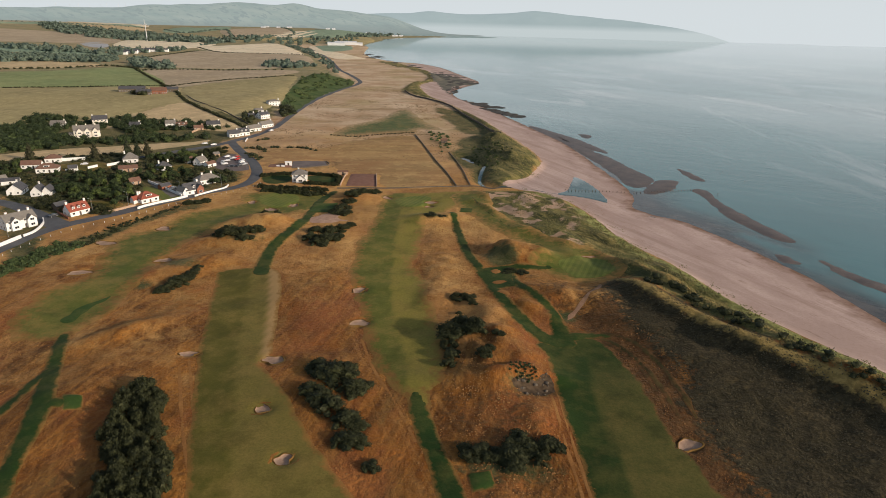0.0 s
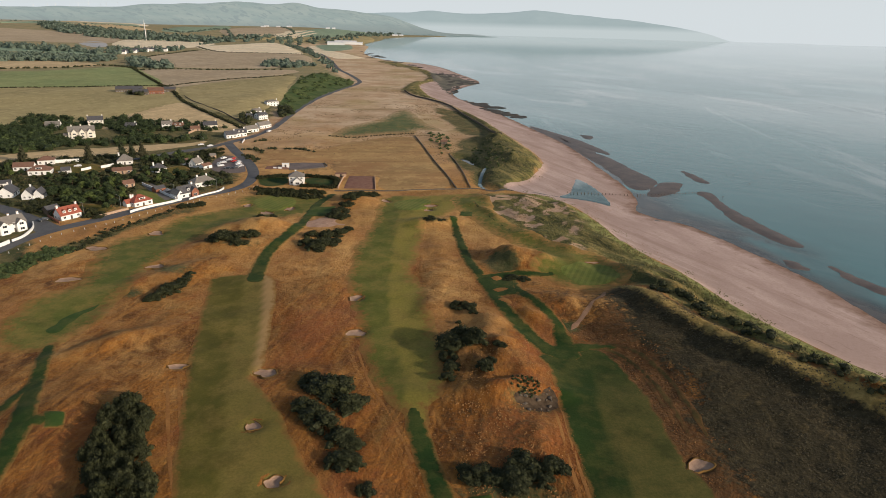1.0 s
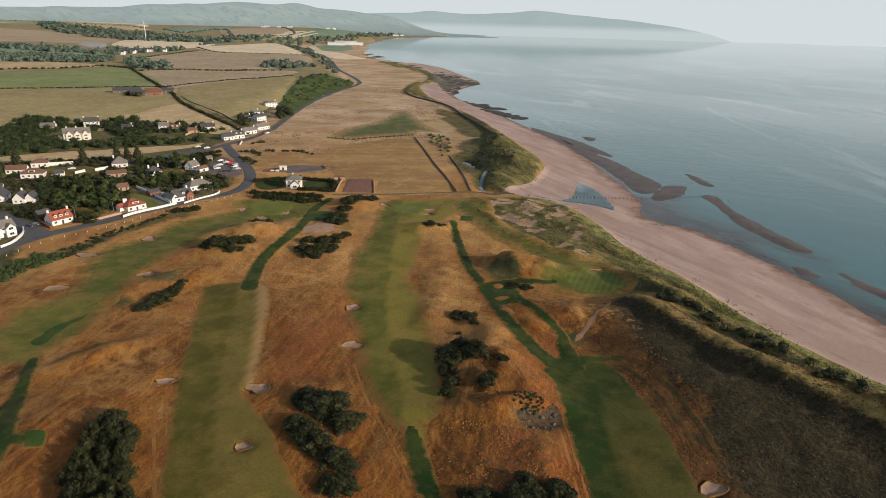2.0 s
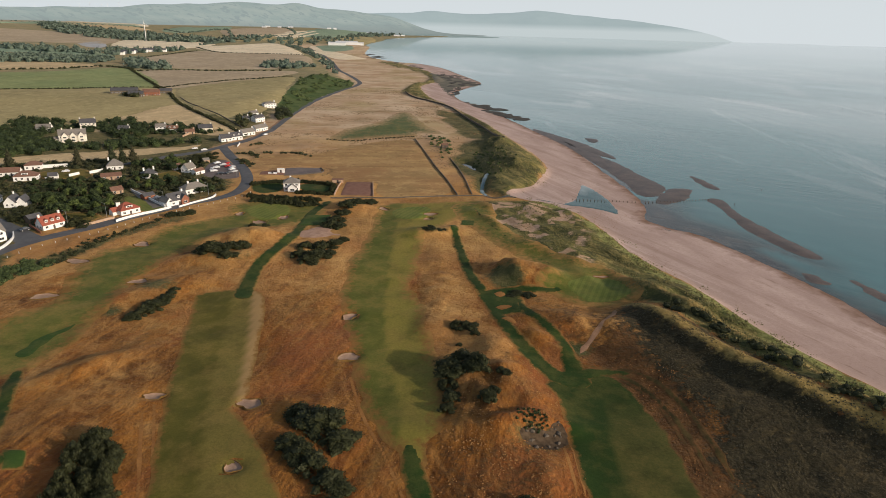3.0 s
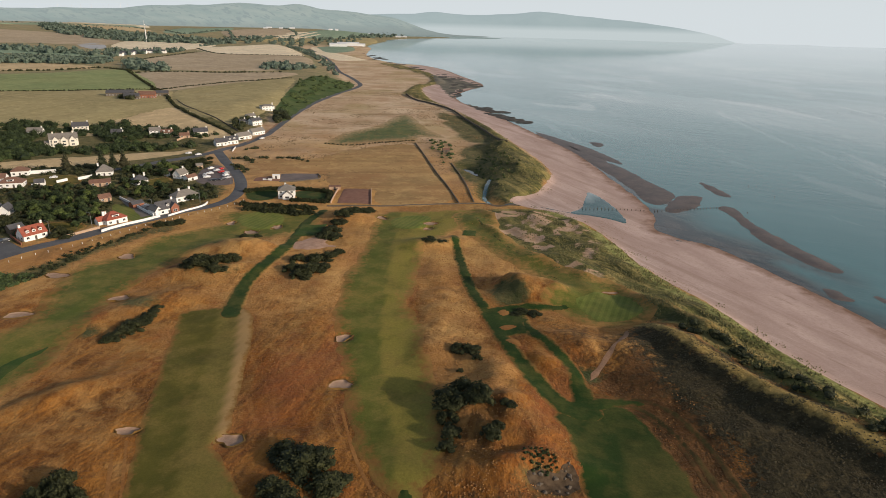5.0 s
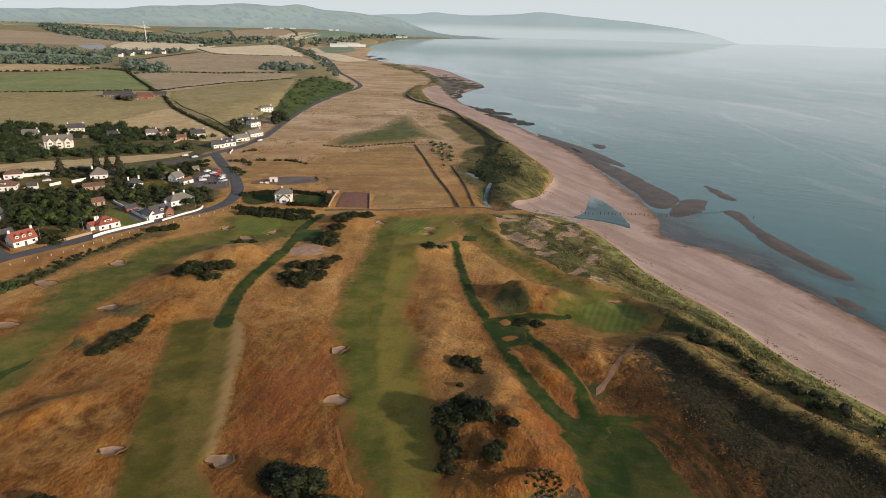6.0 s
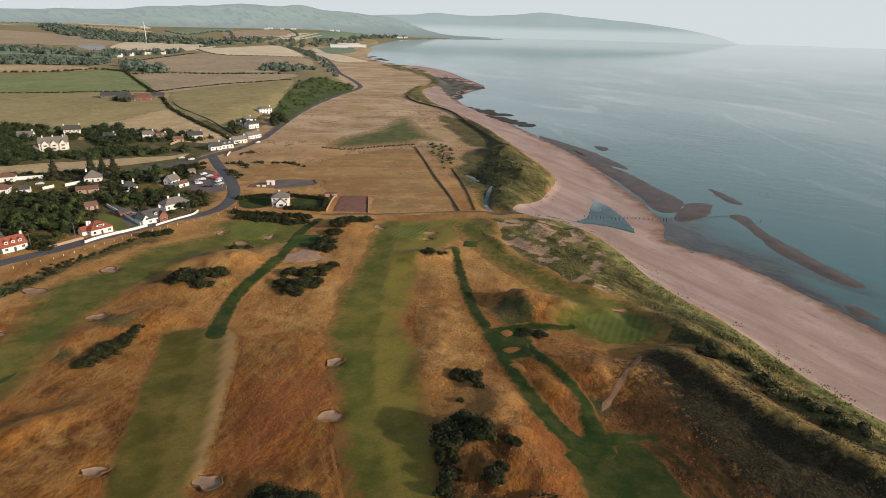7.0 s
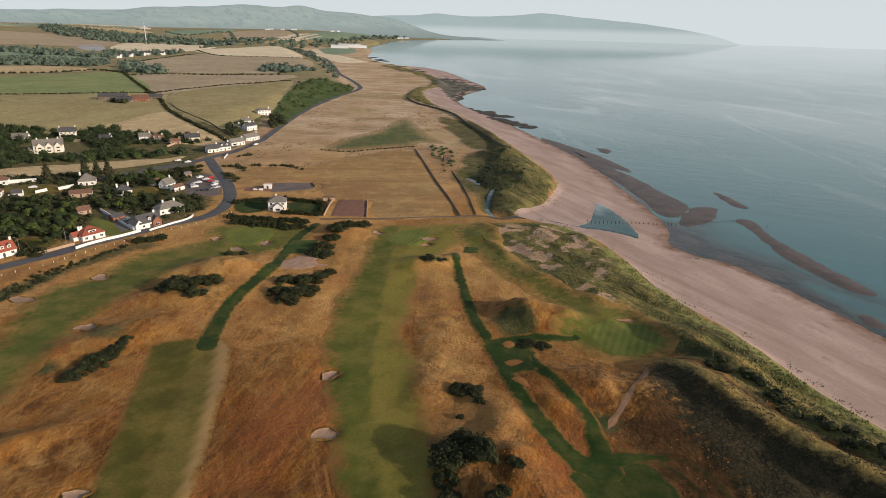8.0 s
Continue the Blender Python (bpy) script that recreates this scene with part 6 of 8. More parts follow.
def garden(x, y):
    if all(float(inside(np.array([x]), np.array([y]), ring)[0]) < 1 for ring in lawn_rings):
        tree(x, y, spin.uniform(2.0, 3.8), spin.uniform(3.4, 6.3), LIGHT_CROWNS if spin.random() < 0.2 else None, "garden trees", "dark green garden tree among the houses")


fill([(-226.1, 320.3), (-218.4, 331.3), (-193.2, 334.6), (-181.6, 317.7), (-179.5, 303.4), (-178.2, 289.1), (-191.6, 294.5), (-215.0, 305.5)], 5.2, garden)
fill([(-245.7, 347.7), (-217.4, 358.9), (-202.6, 352.3), (-196.6, 336.8), (-219.8, 333.6), (-230.6, 327.1)], 6.5, garden)
fill([(-218.7, 404.7), (-198.5, 419.1), (-184.1, 406.3), (-182.7, 392.4), (-197.0, 390.3), (-209.9, 391.8)], 6.0, garden)
fill([(-207.9, 367.7), (-178.8, 375.0), (-169.0, 356.9), (-174.3, 342.4), (-193.8, 350.7)], 7.0, garden)
fill([(-160.1, 366.9), (-144.7, 354.6), (-144.0, 343.8), (-154.8, 350.4)], 4.5, garden)
fill([(-298.7, 362.5), (-287.2, 377.0), (-270.4, 363.5), (-267.4, 349.0), (-280.6, 338.7)], 7.0, garden)
fill([(-216.0, 284.5), (-215.4, 296.8), (-204.0, 302.5), (-183.6, 288.4), (-175.1, 283.6), (-180.0, 277.4), (-209.9, 297.5), (-206.6, 285.6)], 5.0, lambda x, y: gorse(x, y, spin.uniform(1.5, 2.3), spin.uniform(1.6, 2.6), "garden shrubs", "dark garden shrub beside the houses"))
fill([(-195.3, 435.7), (-182.2, 450.5), (-170.0, 431.5), (-177.5, 422.4), (-181.1, 406.8)], 6.0, lambda x, y: gorse(x, y, spin.uniform(1.6, 2.4), spin.uniform(1.6, 2.6), "garden shrubs", "dark garden shrub beside the houses"))
for (x, y), r, h in (((-249.2, 394.7), 3.6, 9), ((-231.1, 402.9), 3.8, 10), ((-220.5, 408.2), 3.6, 9), ((-226.7, 407.2), 3.4, 8.5), ((-290.8, 390.2), 3.4, 8)):
    tree(x, y, 1.3 * r, 1.25 * h, FIRS, "tall conifers", "tall dark conifer with a ragged crown")
for (x, y), r, h in (((-198.6, 328.8), 4.2, 6.5), ((-190.3, 304.2), 3.2, 5), ((-212.7, 312.6), 3.6, 5.5), ((-205.4, 396.0), 3.8, 5.5)):
    tree(x, y, r, h, LIGHT_CROWNS, "light green trees", "light green rounded garden tree")


# hedges and far woods, too many to count
def copse(name, places, r, h, label, material, leaves=16, size=0.9):
    """Many small crowns in one sheet of foliage."""
    rng = np.random.RandomState(len(places) + 3)
    verts, faces = [], []
    for x, y in places:
        k = rng.uniform(0.7, 1.3)
        lumps = [(rng.uniform(-0.4, 0.4) * r, rng.uniform(-0.4, 0.4) * r, h * k * q, r * k * (1.1 - 0.5 * q)) for q in (0.3, 0.65)]
        v, f = leaf_cloud(int(rng.randint(1e6)), lumps, leaves, size, 0.8)
        base, z = len(verts), gz(x, y)
        verts += [(x + a, y + b, z + c) for a, b, c in v]
        faces += [[base + q for q in g] for g in f]
    ob = mesh_object(name, verts, faces, material, flat=True)
    return tagged(ob, label, "trees" if h > 2.5 else "hedge", kind="stuff")


def dots(points, gap, wide):
    out = []
    along(points, gap, lambda x, y: out.append((x, y)), wide)
    return out


def scatter(points, gap):
    out = []
    fill(points, gap, lambda x, y: out.append((x, y)))
    return out


copse("hedge", dots([(-553, 1018), (-460, 884), (-383, 774), (-346, 724), (-310, 664), (-281, 626), (-248, 590), (-209, 549), (-186, 520)], 2.2, 0.7), 1.6, 1.3, "dark hedge along the farm lane", LEAF_GORSE)
copse("hedge", dots([(-732, 891), (-642, 958), (-606, 1036), (-534, 998)], 5, 2.5) + dots([(-526, 974), (-469, 1008), (-379, 1041), (-315, 1064)], 6, 2.5), 2.2, 1.3, "dark field hedge with small trees", LEAF_GORSE)
copse("hedge", dots([(-571, 688), (-475, 734), (-378, 776)], 3, 0.8) + dots([(-376, 773), (-362, 815), (-343, 872), (-275, 972)], 3.4, 1.0), 1.3, 0.7, "thin field hedge", LEAF_GORSE)
copse("hedge", dots([(-750, 1730), (-612, 1532), (-512, 1529), (-402, 1530)], 6, 1.5) + dots([(-651, 1235), (-667, 1389), (-676, 1558)], 7, 1.5), 2.0, 1.0, "thin hedge between far fields", LEAF_GORSE)
copse("wood", scatter([(-966, 1184), (-801, 1203), (-696, 1213), (-643, 1110), (-727, 1090), (-858, 1049)], 14), 6.5, 6, "dark belt of woodland between fields", LEAF_HAZED, 14, 2.6)
copse("wood", scatter([(-612, 1123), (-602, 1162), (-501, 1047), (-497, 1008), (-549, 1028)], 15), 8, 8, "dark clump of woodland on the slope", LEAF_HAZED, 14, 2.6)
copse("wood", scatter([(-1899, 2807), (-1483, 2533), (-1116, 2339), (-872, 2253), (-788, 2057), (-994, 2004), (-1215, 2071), (-1593, 2384)], 30), 10, 8, "long belt of woodland below the hills", LEAF_HAZED, 12, 5.4)
copse("wood", scatter([(-850, 1500), (-800, 1498), (-741, 1641), (-703, 1493), (-740, 1384), (-721, 1269), (-766, 1317)], 22), 7, 7, "trees round the far farmsteads", LEAF_HAZED, 12, 2.2)
copse("wood", scatter([(-388, 1168), (-386, 1251), (-323, 1225), (-289, 1175), (-298, 1128), (-353, 1108)], 18), 7, 6, "dark trees on the slope above the road", LEAF_HAZED, 12, 2.2)
copse("wood", scatter([(-630, 2115), (-521, 1986), (-407, 1664), (-325, 1430), (-238, 1135), (-252, 1129), (-358, 1462), (-478, 1761)], 20), 5, 4, "scrubby trees along the far coast road", LEAF_HAZED, 12, 2.6)
copse("wood", scatter([(-1043, 1378), (-1021, 1458), (-798, 1352), (-764, 1294), (-932, 1329)], 26) + scatter([(-922, 2500), (-743, 2500), (-589, 3092), (-478, 2765), (-576, 2198), (-728, 2071)], 60), 9, 8, "scattered far trees", LEAF_HAZED, 10, 3.5)
copse("wood", scatter([(-915, 2363), (-896, 2550), (-682, 2590), (-640, 2809), (-557, 4300), (-430, 4300), (-538, 3070), (-591, 2407), (-683, 2432), (-797, 2268)], 70), 13, 9, "dark trees among the far farmland", LEAF_HAZED, 10, 5.0)
copse("hedge", dots([(-1195, 3090), (-950, 2512), (-836, 2184), (-790, 1850)], 16, 5) + dots([(-950, 2512), (-799, 2760), (-868, 3093), (-1096, 3674)], 18, 5) + dots([(-1334, 2752), (-1166, 2595), (-1185, 3099)], 18, 5) + dots([(-1459, 2803), (-1967, 2919), (-2300, 2723)], 22, 6), 5, 3.5, "dark hedges between the far fields", LEAF_HAZED, 10, 2.6)
copse("wood", scatter([(-218.8, 583.3), (-219.0, 607.5), (-213.8, 617.1), (-200.8, 595.0), (-202.7, 560.6)], 7) + scatter([(-199, 642), (-196, 675), (-181, 633), (-178, 594)], 6), 3.4, 4, "garden trees round the white houses", LEAF_GORSE, 40, 0.5)
copse("wood", scatter([(-382, 694), (-371, 708), (-355, 684), (-363, 670)], 6), 3.5, 4, "trees beside the farm sheds", LEAF_GORSE, 40, 0.5)
copse("scrub", scatter([(-170.1, 188.4), (-171.2, 200.8), (-169.4, 210.4), (-165.6, 221.5), (-162.3, 234.9), (-163.2, 240.4), (-174.8, 239.1), (-178.4, 226.5), (-181.7, 214.9), (-181.2, 202.5)], 2.4), 1.4, 0.32, "dark low scrub beside the coast road", LEAF_BUSH, 60, 0.28)
copse("scrub", dots([(-163.8, 233.4), (-162.4, 239.1), (-161.0, 249.5), (-158.7, 264.1), (-154.4, 277.7), (-146.9, 296.9)], 1.2, 1.6) + dots([(-167.2, 242.9), (-163.8, 263.5), (-157.1, 276.5)], 1.8, 2.6), 0.9, 0.28, "dark line of scrub along an old track", LEAF_GORSE, 40, 0.24)
for points in ([(69.2, 211.9), (75.9, 199.9), (79.6, 190.5)], [(82.0, 186.6), (86.2, 176.0), (91.2, 171.4)], [(92.2, 162.1), (96.7, 154.8), (101.0, 148.1)], [(103.3, 144.2), (107.8, 137.1), (111.9, 130.5)]):
    copse("scrub", dots(points, 1.5, 2.4), 1.5, 0.8, "low dark bushes in the dune hollow", LEAF_GORSE, 50, 0.24)
copse("scrub", scatter([(6.7, 494.5), (22.5, 489.9), (30.9, 439.8), (19.5, 405.7), (11.2, 404.5), (0.2, 449.0)], 6.0), 0.9, 0.2, "dark scrub in the dune slack", LEAF_BUSH, 40, 0.4)
copse("scrub", scatter([(-38.3, 548.9), (-20.3, 540.3), (-15.3, 474.5), (-11.6, 427.7), (-27.2, 488.9)], 7), 1.6, 0.5, "low scrub beside the burn", LEAF_BUSH, 40, 0.3)
for points in ([(-168.9, 451.7), (-159.5, 453.2), (-149.4, 441.9)], [(-149.2, 454.9), (-132.7, 457.5), (-114.0, 451.8)], [(-160.6, 432.0), (-143.9, 415.1)], [(-169.9, 484.3), (-160.5, 490.9)]):
    copse("scrub", dots(points, 3.4, 1.8), 2.0, 0.8, "low scrub on the dry links", LEAF_GORSE, 40, 0.3)
copse("scrub", scatter([(-230, 779), (-255, 962), (-244, 1027), (-193, 1011), (-184, 936), (-196, 836), (-193, 723), (-190, 653)], 17), 3.8, 0.9, "gorse covering the steep bank", LEAF_BUSH, 40, 0.8)
WOOD = [(-393.7, 463.5), (-356.5, 488.6), (-311.8, 470.2), (-296.1, 462.0), (-276.0, 465.0), (-274.0, 476.0), (-267.9, 490.9), (-237.2, 482.0), (-205.0, 490.0), (-226.0, 473.0), (-258.0, 455.5), (-290.0, 435.0), (-332.0, 405.0)]
copse("wood", scatter(WOOD, 8.0), 3.4, 3.4, "dense dark wood of broad trees behind the village", LEAF_GREEN, 150, 0.5)
copse("wood", scatter(WOOD, 9.5), 3.0, 3.0, "lighter green trees mixed into the wood behind the village", LEAF_BUSH, 130, 0.5)
copse("wood", scatter([(-327.8, 555.4), (-311.2, 569.2), (-276.4, 542.1), (-260.5, 514.5), (-270.5, 495.8), (-291.2, 503.2)], 8), 3.2, 3.6, "dense dark wood of broad trees behind the village", LEAF_GREEN, 150, 0.5)
copse("wood", scatter([(-428.4, 507.1), (-385.4, 509.1), (-352.1, 503.5), (-334.7, 484.4), (-353.3, 470.6), (-386.7, 454.8)], 8), 3.6, 3.4, "dense dark wood of broad trees behind the village", LEAF_GREEN, 150, 0.5)
copse("wood", scatter([(-404.5, 541.5), (-390.6, 557.3), (-359.4, 552.4), (-337.7, 524.1), (-340.0, 507.7), (-340.5, 492.2), (-358.1, 479.3)], 7), 3.2, 3.4, "dense dark trees round the upper houses", LEAF_GREEN, 120, 0.5)
copse("scrub", scatter([(14.7, 145.7), (17.6, 148.2), (20.7, 148.5), (21.3, 146.3), (18.0, 144.4), (15.3, 144.1)], 0.9) + scatter([(12.5, 146.0), (15.0, 150.5), (19.5, 150.0), (18.5, 147.5), (15.0, 145.5)], 1.3), 0.4, 0.12, "low green growth round the rough hollow", LEAF_GREEN, 30, 0.2)
copse("wood", scatter([(-352.6, 550.0), (-301.9, 545.8), (-281.4, 560.9), (-237.5, 549.8), (-210.9, 533.8), (-222.4, 517.0), (-277.6, 511.9), (-323.2, 513.3)], 7), 2.8, 2.4, "dark shrubs and small trees between the upper houses", LEAF_GREEN, 110, 0.42)
copse("hedge", dots([(-116.2, 516.0), (-94.8, 515.3), (-71.5, 532.9), (-49.1, 543.9)], 2.2, 0.8), 0.9, 0.3, "low dark bank along the edge of the paddock", LEAF_GORSE, 24, 0.3)

# ---- houses ----
HOMES = []


def gable_roof(L, W, H, R, over=0.35, thick=0.18):
    """Two roof slabs with their eaves and thickness."""
    bm = bmesh.new()
    l, w = L / 2 + over, W / 2 + over
    low = H - over * R / (W / 2)
    for s in (-1, 1):
        ring = [(-l, s * w, low), (l, s * w, low), (l, 0, H + R), (-l, 0, H + R)]
        a = [bm.verts.new(p) for p in ring]
        b = [bm.verts.new((p[0], p[1], p[2] + thick)) for p in ring]
        bm.faces.new(a)
        bm.faces.new(b[::-1])
        for i in range(4):
            bm.faces.new((a[i], a[(i + 1) % 4], b[(i + 1) % 4], b[i]))
    return bm


def hip_roof(L, W, H, R, over=0.4, thick=0.16):
    bm = bmesh.new()
    l, w = L / 2 + over, W / 2 + over
    r = max(L / 2 - W / 2, 0.15)
    rings = []
    for dz in (-0.05, thick):
        rings.append(([bm.verts.new(p) for p in ((-l, -w, H + dz), (l, -w, H + dz), (l, w, H + dz), (-l, w, H + dz))], [bm.verts.new((-r, 0, H + R + dz)), bm.verts.new((r, 0, H + R + dz))]))
    (b0, _), (b1, t1) = rings
    bmesh.ops.delete(bm, geom=rings[0][1], context='VERTS')
    bm.faces.new(b0)
    for i in range(4):
        bm.faces.new((b0[i], b0[(i + 1) % 4], b1[(i + 1) % 4], b1[i]))
    bm.faces.new((b1[0], b1[1], t1[1], t1[0]))
    bm.faces.new((b1[1], b1[2], t1[1]))
    bm.faces.new((b1[2], b1[3], t1[0], t1[1]))
    bm.faces.new((b1[3], b1[0], t1[0]))
    return bm


def gable_walls(L, W, H, R):
    bm = bmesh.new()
    base = -0.6 if L < 20 else -3.0
    l, w = L / 2, W / 2
    prof = [(-w, base), (w, base), (w, H), (0, H + R), (-w, H)]
    a, b = [bm.verts.new((-l, y, z)) for y, z in prof], [bm.verts.new((l, y, z)) for y, z in prof]
    bm.faces.new(a)
    bm.faces.new(b[::-1])
    for i in range(5):
        bm.faces.new((a[i], a[(i + 1) % 5], b[(i + 1) % 5], b[i]))
    return bm


def window(parent, x, y, z, w, h, side):
    """A framed window; side: 0 front, 1 back, 2 left end, 3 right end."""
    nx, ny = ((0, -1), (0, 1), (-1, 0), (1, 0))[side]
    fr = bmesh.new()
    turn = 0 if side < 2 else 90
    for dx, dz, sw, sh in ((-w / 2, 0, 0.1, h), (w / 2, 0, 0.1, h), (0, 0, w, 0.1), (0, h - 0.1, w, 0.1), (0, 0, 0.07, h)):
        box(fr, x + (dx if side < 2 else 0) + nx * 0.03, y + (dx if side > 1 else 0) + ny * 0.03, z + dz, sw, 0.12, sh, turn)
    frame_part = part("window", fr, FRAME_WHITE, parent)
    pane = bmesh.new()
    box(pane, x + nx * 0.015, y + ny * 0.015, z + 0.08, w - 0.1, 0.06, h - 0.16, turn)
    part("pane", pane, GLASS, frame_part)


def chimney(parent, x, y, z, h, material):
    bm = bmesh.new()
    box(bm, x, y, z, 0.95, 0.7, h)
    box(bm, x, y, z + h, 1.12, 0.86, 0.14)
    c = part("chimney", bm, material, parent)
    pot = bmesh.new()
    for k in (-0.25, 0.25):
        rod(pot, (x + k, y, z + h + 0.14), (x + k, y, z + h + 0.55), 0.13, 0.1, 7)
    part("chimney_pot", pot, BUFF, c)


def dormer(parent, x, y, z, w, h, depth, roof, wall, flat=False):
    bm = bmesh.new()
    box(bm, x, y + depth / 2, z, w, depth, h)
    d = part("dormer", bm, wall, parent)
    top = bmesh.new()
    if flat:
        box(top, x, y + depth / 2 - 0.1, z + h, w + 0.3, depth + 0.3, 0.14)
    else:
        g = gable_roof(depth + 0.1, w, 0, w * 0.42, 0.15, 0.1)
        bmesh.ops.transform(g, matrix=Matrix.Translation((x, y + depth / 2, z + h)) @ Matrix.Rotation(radians(90), 4, 'Z'), verts=g.verts)
        top.free()
        top = g
    part("dormer_roof", top, roof, d)
    window(d, x, y, z + 0.3, w * 0.72, h - 0.5, 0)


def house(place, turn, L, W, H, R, wall, roof, label, hip=False, chimneys=(), dormers=0, wings=(), flat_dormer=False, ends=True, storeys=1, group="village houses", name="house"):
    """A house whose front looks to local -y; wings: (x, y, turn, L, W, H, R, wall, roof)."""
    (x, y) = place
    HOMES.append((x, y, 0.62 * L + 2.5))
    z = min(gz(x + dx, y + dy) for dx in (-3, 3) for dy in (-3, 3))
    top = empty(name, pose(x, y, z + 0.05, 0, 0, turn) @ Matrix.Diagonal((0.92, 0.84, 0.9, 1)), label, "house", group)
    if hip:
        bm = bmesh.new()
        box(bm, 0, 0, -0.6, L, W, H + 0.6)
        part("wall", bm, wall, top)
        part("roof", hip_roof(L, W, H, R), roof, top)
    else:
        part("wall", gable_walls(L, W, H, R), wall, top)
        part("roof", gable_roof(L, W, H, R), roof, top)
    for storey in range(storeys):
        z0 = 0.9 + storey * 2.7
        n = max(2, int(L / 3.0))
        for i in range(n):
            px = (i + 0.5) / n * L - L / 2
            if storey == 0 and i == n // 2:
                bm = bmesh.new()
                box(bm, px, -W / 2 - 0.03, 0, 1.0, 0.12, 2.05)
                part("door", bm, DOOR_DARK, top)
            else:
                window(top, px, -W / 2, z0, 1.3, 1.25, 0)
            window(top, px, W / 2, z0, 1.1, 1.2, 1)
        if ends:
            for side, px in ((2, -L / 2), (3, L / 2)):
                for k in (-0.22, 0.22):
                    window(top, px, k * W, z0, 1.1, 1.2, side)
    for cx, cy in chimneys:
        ridge = H + R * (1 - abs(cy) / (W / 2))
        chimney(top, cx, cy, ridge - 0.9, 2.0, wall if wall is not BRICK else BRICK)
    for i in range(dormers):
        dx = ((i + 0.5) / dormers - 0.5) * L * 0.82
        w = 1.5 if not flat_dormer else min(3.6, L * 0.4)
        dormer(top, dx, -W * 0.40, H + R * 0.22, w, 1.35, W * 0.30, roof, wall, flat_dormer)
    for wx, wy, wt_, wl, ww, wh, wr, wwall, wroof in wings:
        m = Matrix.Translation((wx, wy, 0)) @ Matrix.Rotation(radians(wt_), 4, 'Z')
        a = gable_walls(wl, ww, wh, wr)
        bmesh.ops.transform(a, matrix=m, verts=a.verts)
        wall_part = part("wall", a, wwall, top)
        b = gable_roof(wl, ww, wh, wr, 0.25)
        bmesh.ops.transform(b, matrix=m, verts=b.verts)
        part("roof", b, wroof, top)
        if abs(wt_) == 90:
            side = -1 if wy < 0 else 1
            for k in range(2 if wh > 4 else 1):
                window(wall_part, wx, wy + side * wl / 2, 0.9 + 2.6 * k, ww * 0.45, 1.3, 0 if side < 0 else 1)
    return top


def shed(place, turn, L, W, H, R, wall, roof, label):
    (x, y) = place
    top = empty("shed", pose(x, y, min(gz(x + a * L / 2, y + b * L / 2) for a in (-1, 0, 1) for b in (-1, 0, 1)) + 0.02, 0, 0, turn), label, "shed", "sheds")
    part("wall", gable_walls(L, W, H, R), wall, top)
    part("roof", gable_roof(L, W, H, R, 0.2, 0.1), roof, top)
    bm = bmesh.new()
    box(bm, 0, -W / 2 - 0.02, 0, 1.1, 0.1, 1.95)
    part("door", bm, DOOR_DARK, top)
    return top


house((-205.2, 258.8), 60, 14, 8.5, 4.6, 3.0, WHITE, PALE_SLATE, "large white house with weathered slate roof and front gables", chimneys=((-4.5, 0.5), (1.5, 0.5), (5.5, 0)), storeys=2,
      wings=((-3.2, -4.6, 90, 3.2, 4.2, 4.4, 2.0, WHITE, PALE_SLATE), (4.2, -4.6, 90, 3.2, 4.2, 4.4, 2.0, WHITE, PALE_SLATE)))
house((-190.9, 279.9), 62, 10.5, 7.5, 2.9, 3.6, WHITE, RED_TILE, "white house with bright red tiled roof and three dormers", chimneys=((-4.8, 0), (4.8, 0)), dormers=3)
shed((-203.1, 286.1), 62, 6, 5, 2.4, 1.6, TIMBER, SLATE, "dark timber shed with a slate roof beside the red-roofed house")
house((-168.7, 304.7), 58, 10.5, 9, 2.9, 3.2, WHITE, RED_TILE, "white bungalow with hipped red roof and box dormer", hip=True, chimneys=((-4.2, 1.0), (-2.8, 1.5)), dormers=1, flat_dormer=True, wings=((-5.8, 1.5, 0, 4, 4.5, 2.4, 1.8, WHITE, RED_TILE),))
house((-153.2, 324.9), 55, 11, 8, 3.2, 3.6, WHITE, SLATE, "white house with dark slate roof and red brick gable front", dormers=1, chimneys=((3.8, 0),), wings=((3.0, -3.6, 90, 3.2, 4.6, 3.4, 2.4, BRICK, SLATE), (-5.6, 0.5, 90, 8.5, 4.0, 2.8, 2.4, WHITE, PALE_SLATE)))
house((-155.4, 350.4), 55, 14, 8, 3.2, 3.0, WHITE, PALE_SLATE, "long white house with hipped weathered slate roof", hip=True, chimneys=((-3, 0), (3.5, 0)))
house((-194.3, 377.5), 42, 8.5, 7.5, 2.9, 3.0, WHITE, SLATE, "small white bungalow with hipped slate roof", hip=True, chimneys=((-3, 0.5), (3, 0)))
house((-224.4, 393.2), 25, 9.5, 8.5, 3.0, 4.2, WHITE, PALE_SLATE, "house with tall weathered brown-grey roof", hip=True, chimneys=((-3.4, 0),))
house((-212.7, 368.6), 28, 11.5, 6.5, 2.5, 1.6, BUFF, BROWN_TILE, "low house with flat brown roof")
house((-260.9, 363.3), 20, 13, 9, 3.0, 3.0, WHITE, BROWN_TILE, "wide bungalow with brown tiled roof and broad windows", hip=True, dormers=1, flat_dormer=True)
house((-276.0, 370.5), 20, 12, 7.5, 2.8, 2.4, WHITE, BROWN_TILE, "white bungalow with brown tiled roof")
house((-272.2, 386.0), 25, 10, 7.5, 3.2, 2.4, WHITE, BROWN_TILE, "white house with brown tiled roof behind the bungalow", hip=True)
house((-244.6, 313.1), 110, 11, 9, 2.9, 3.6, WHITE, SLATE, "white gabled house with dark slate roof", chimneys=((2, 0),))
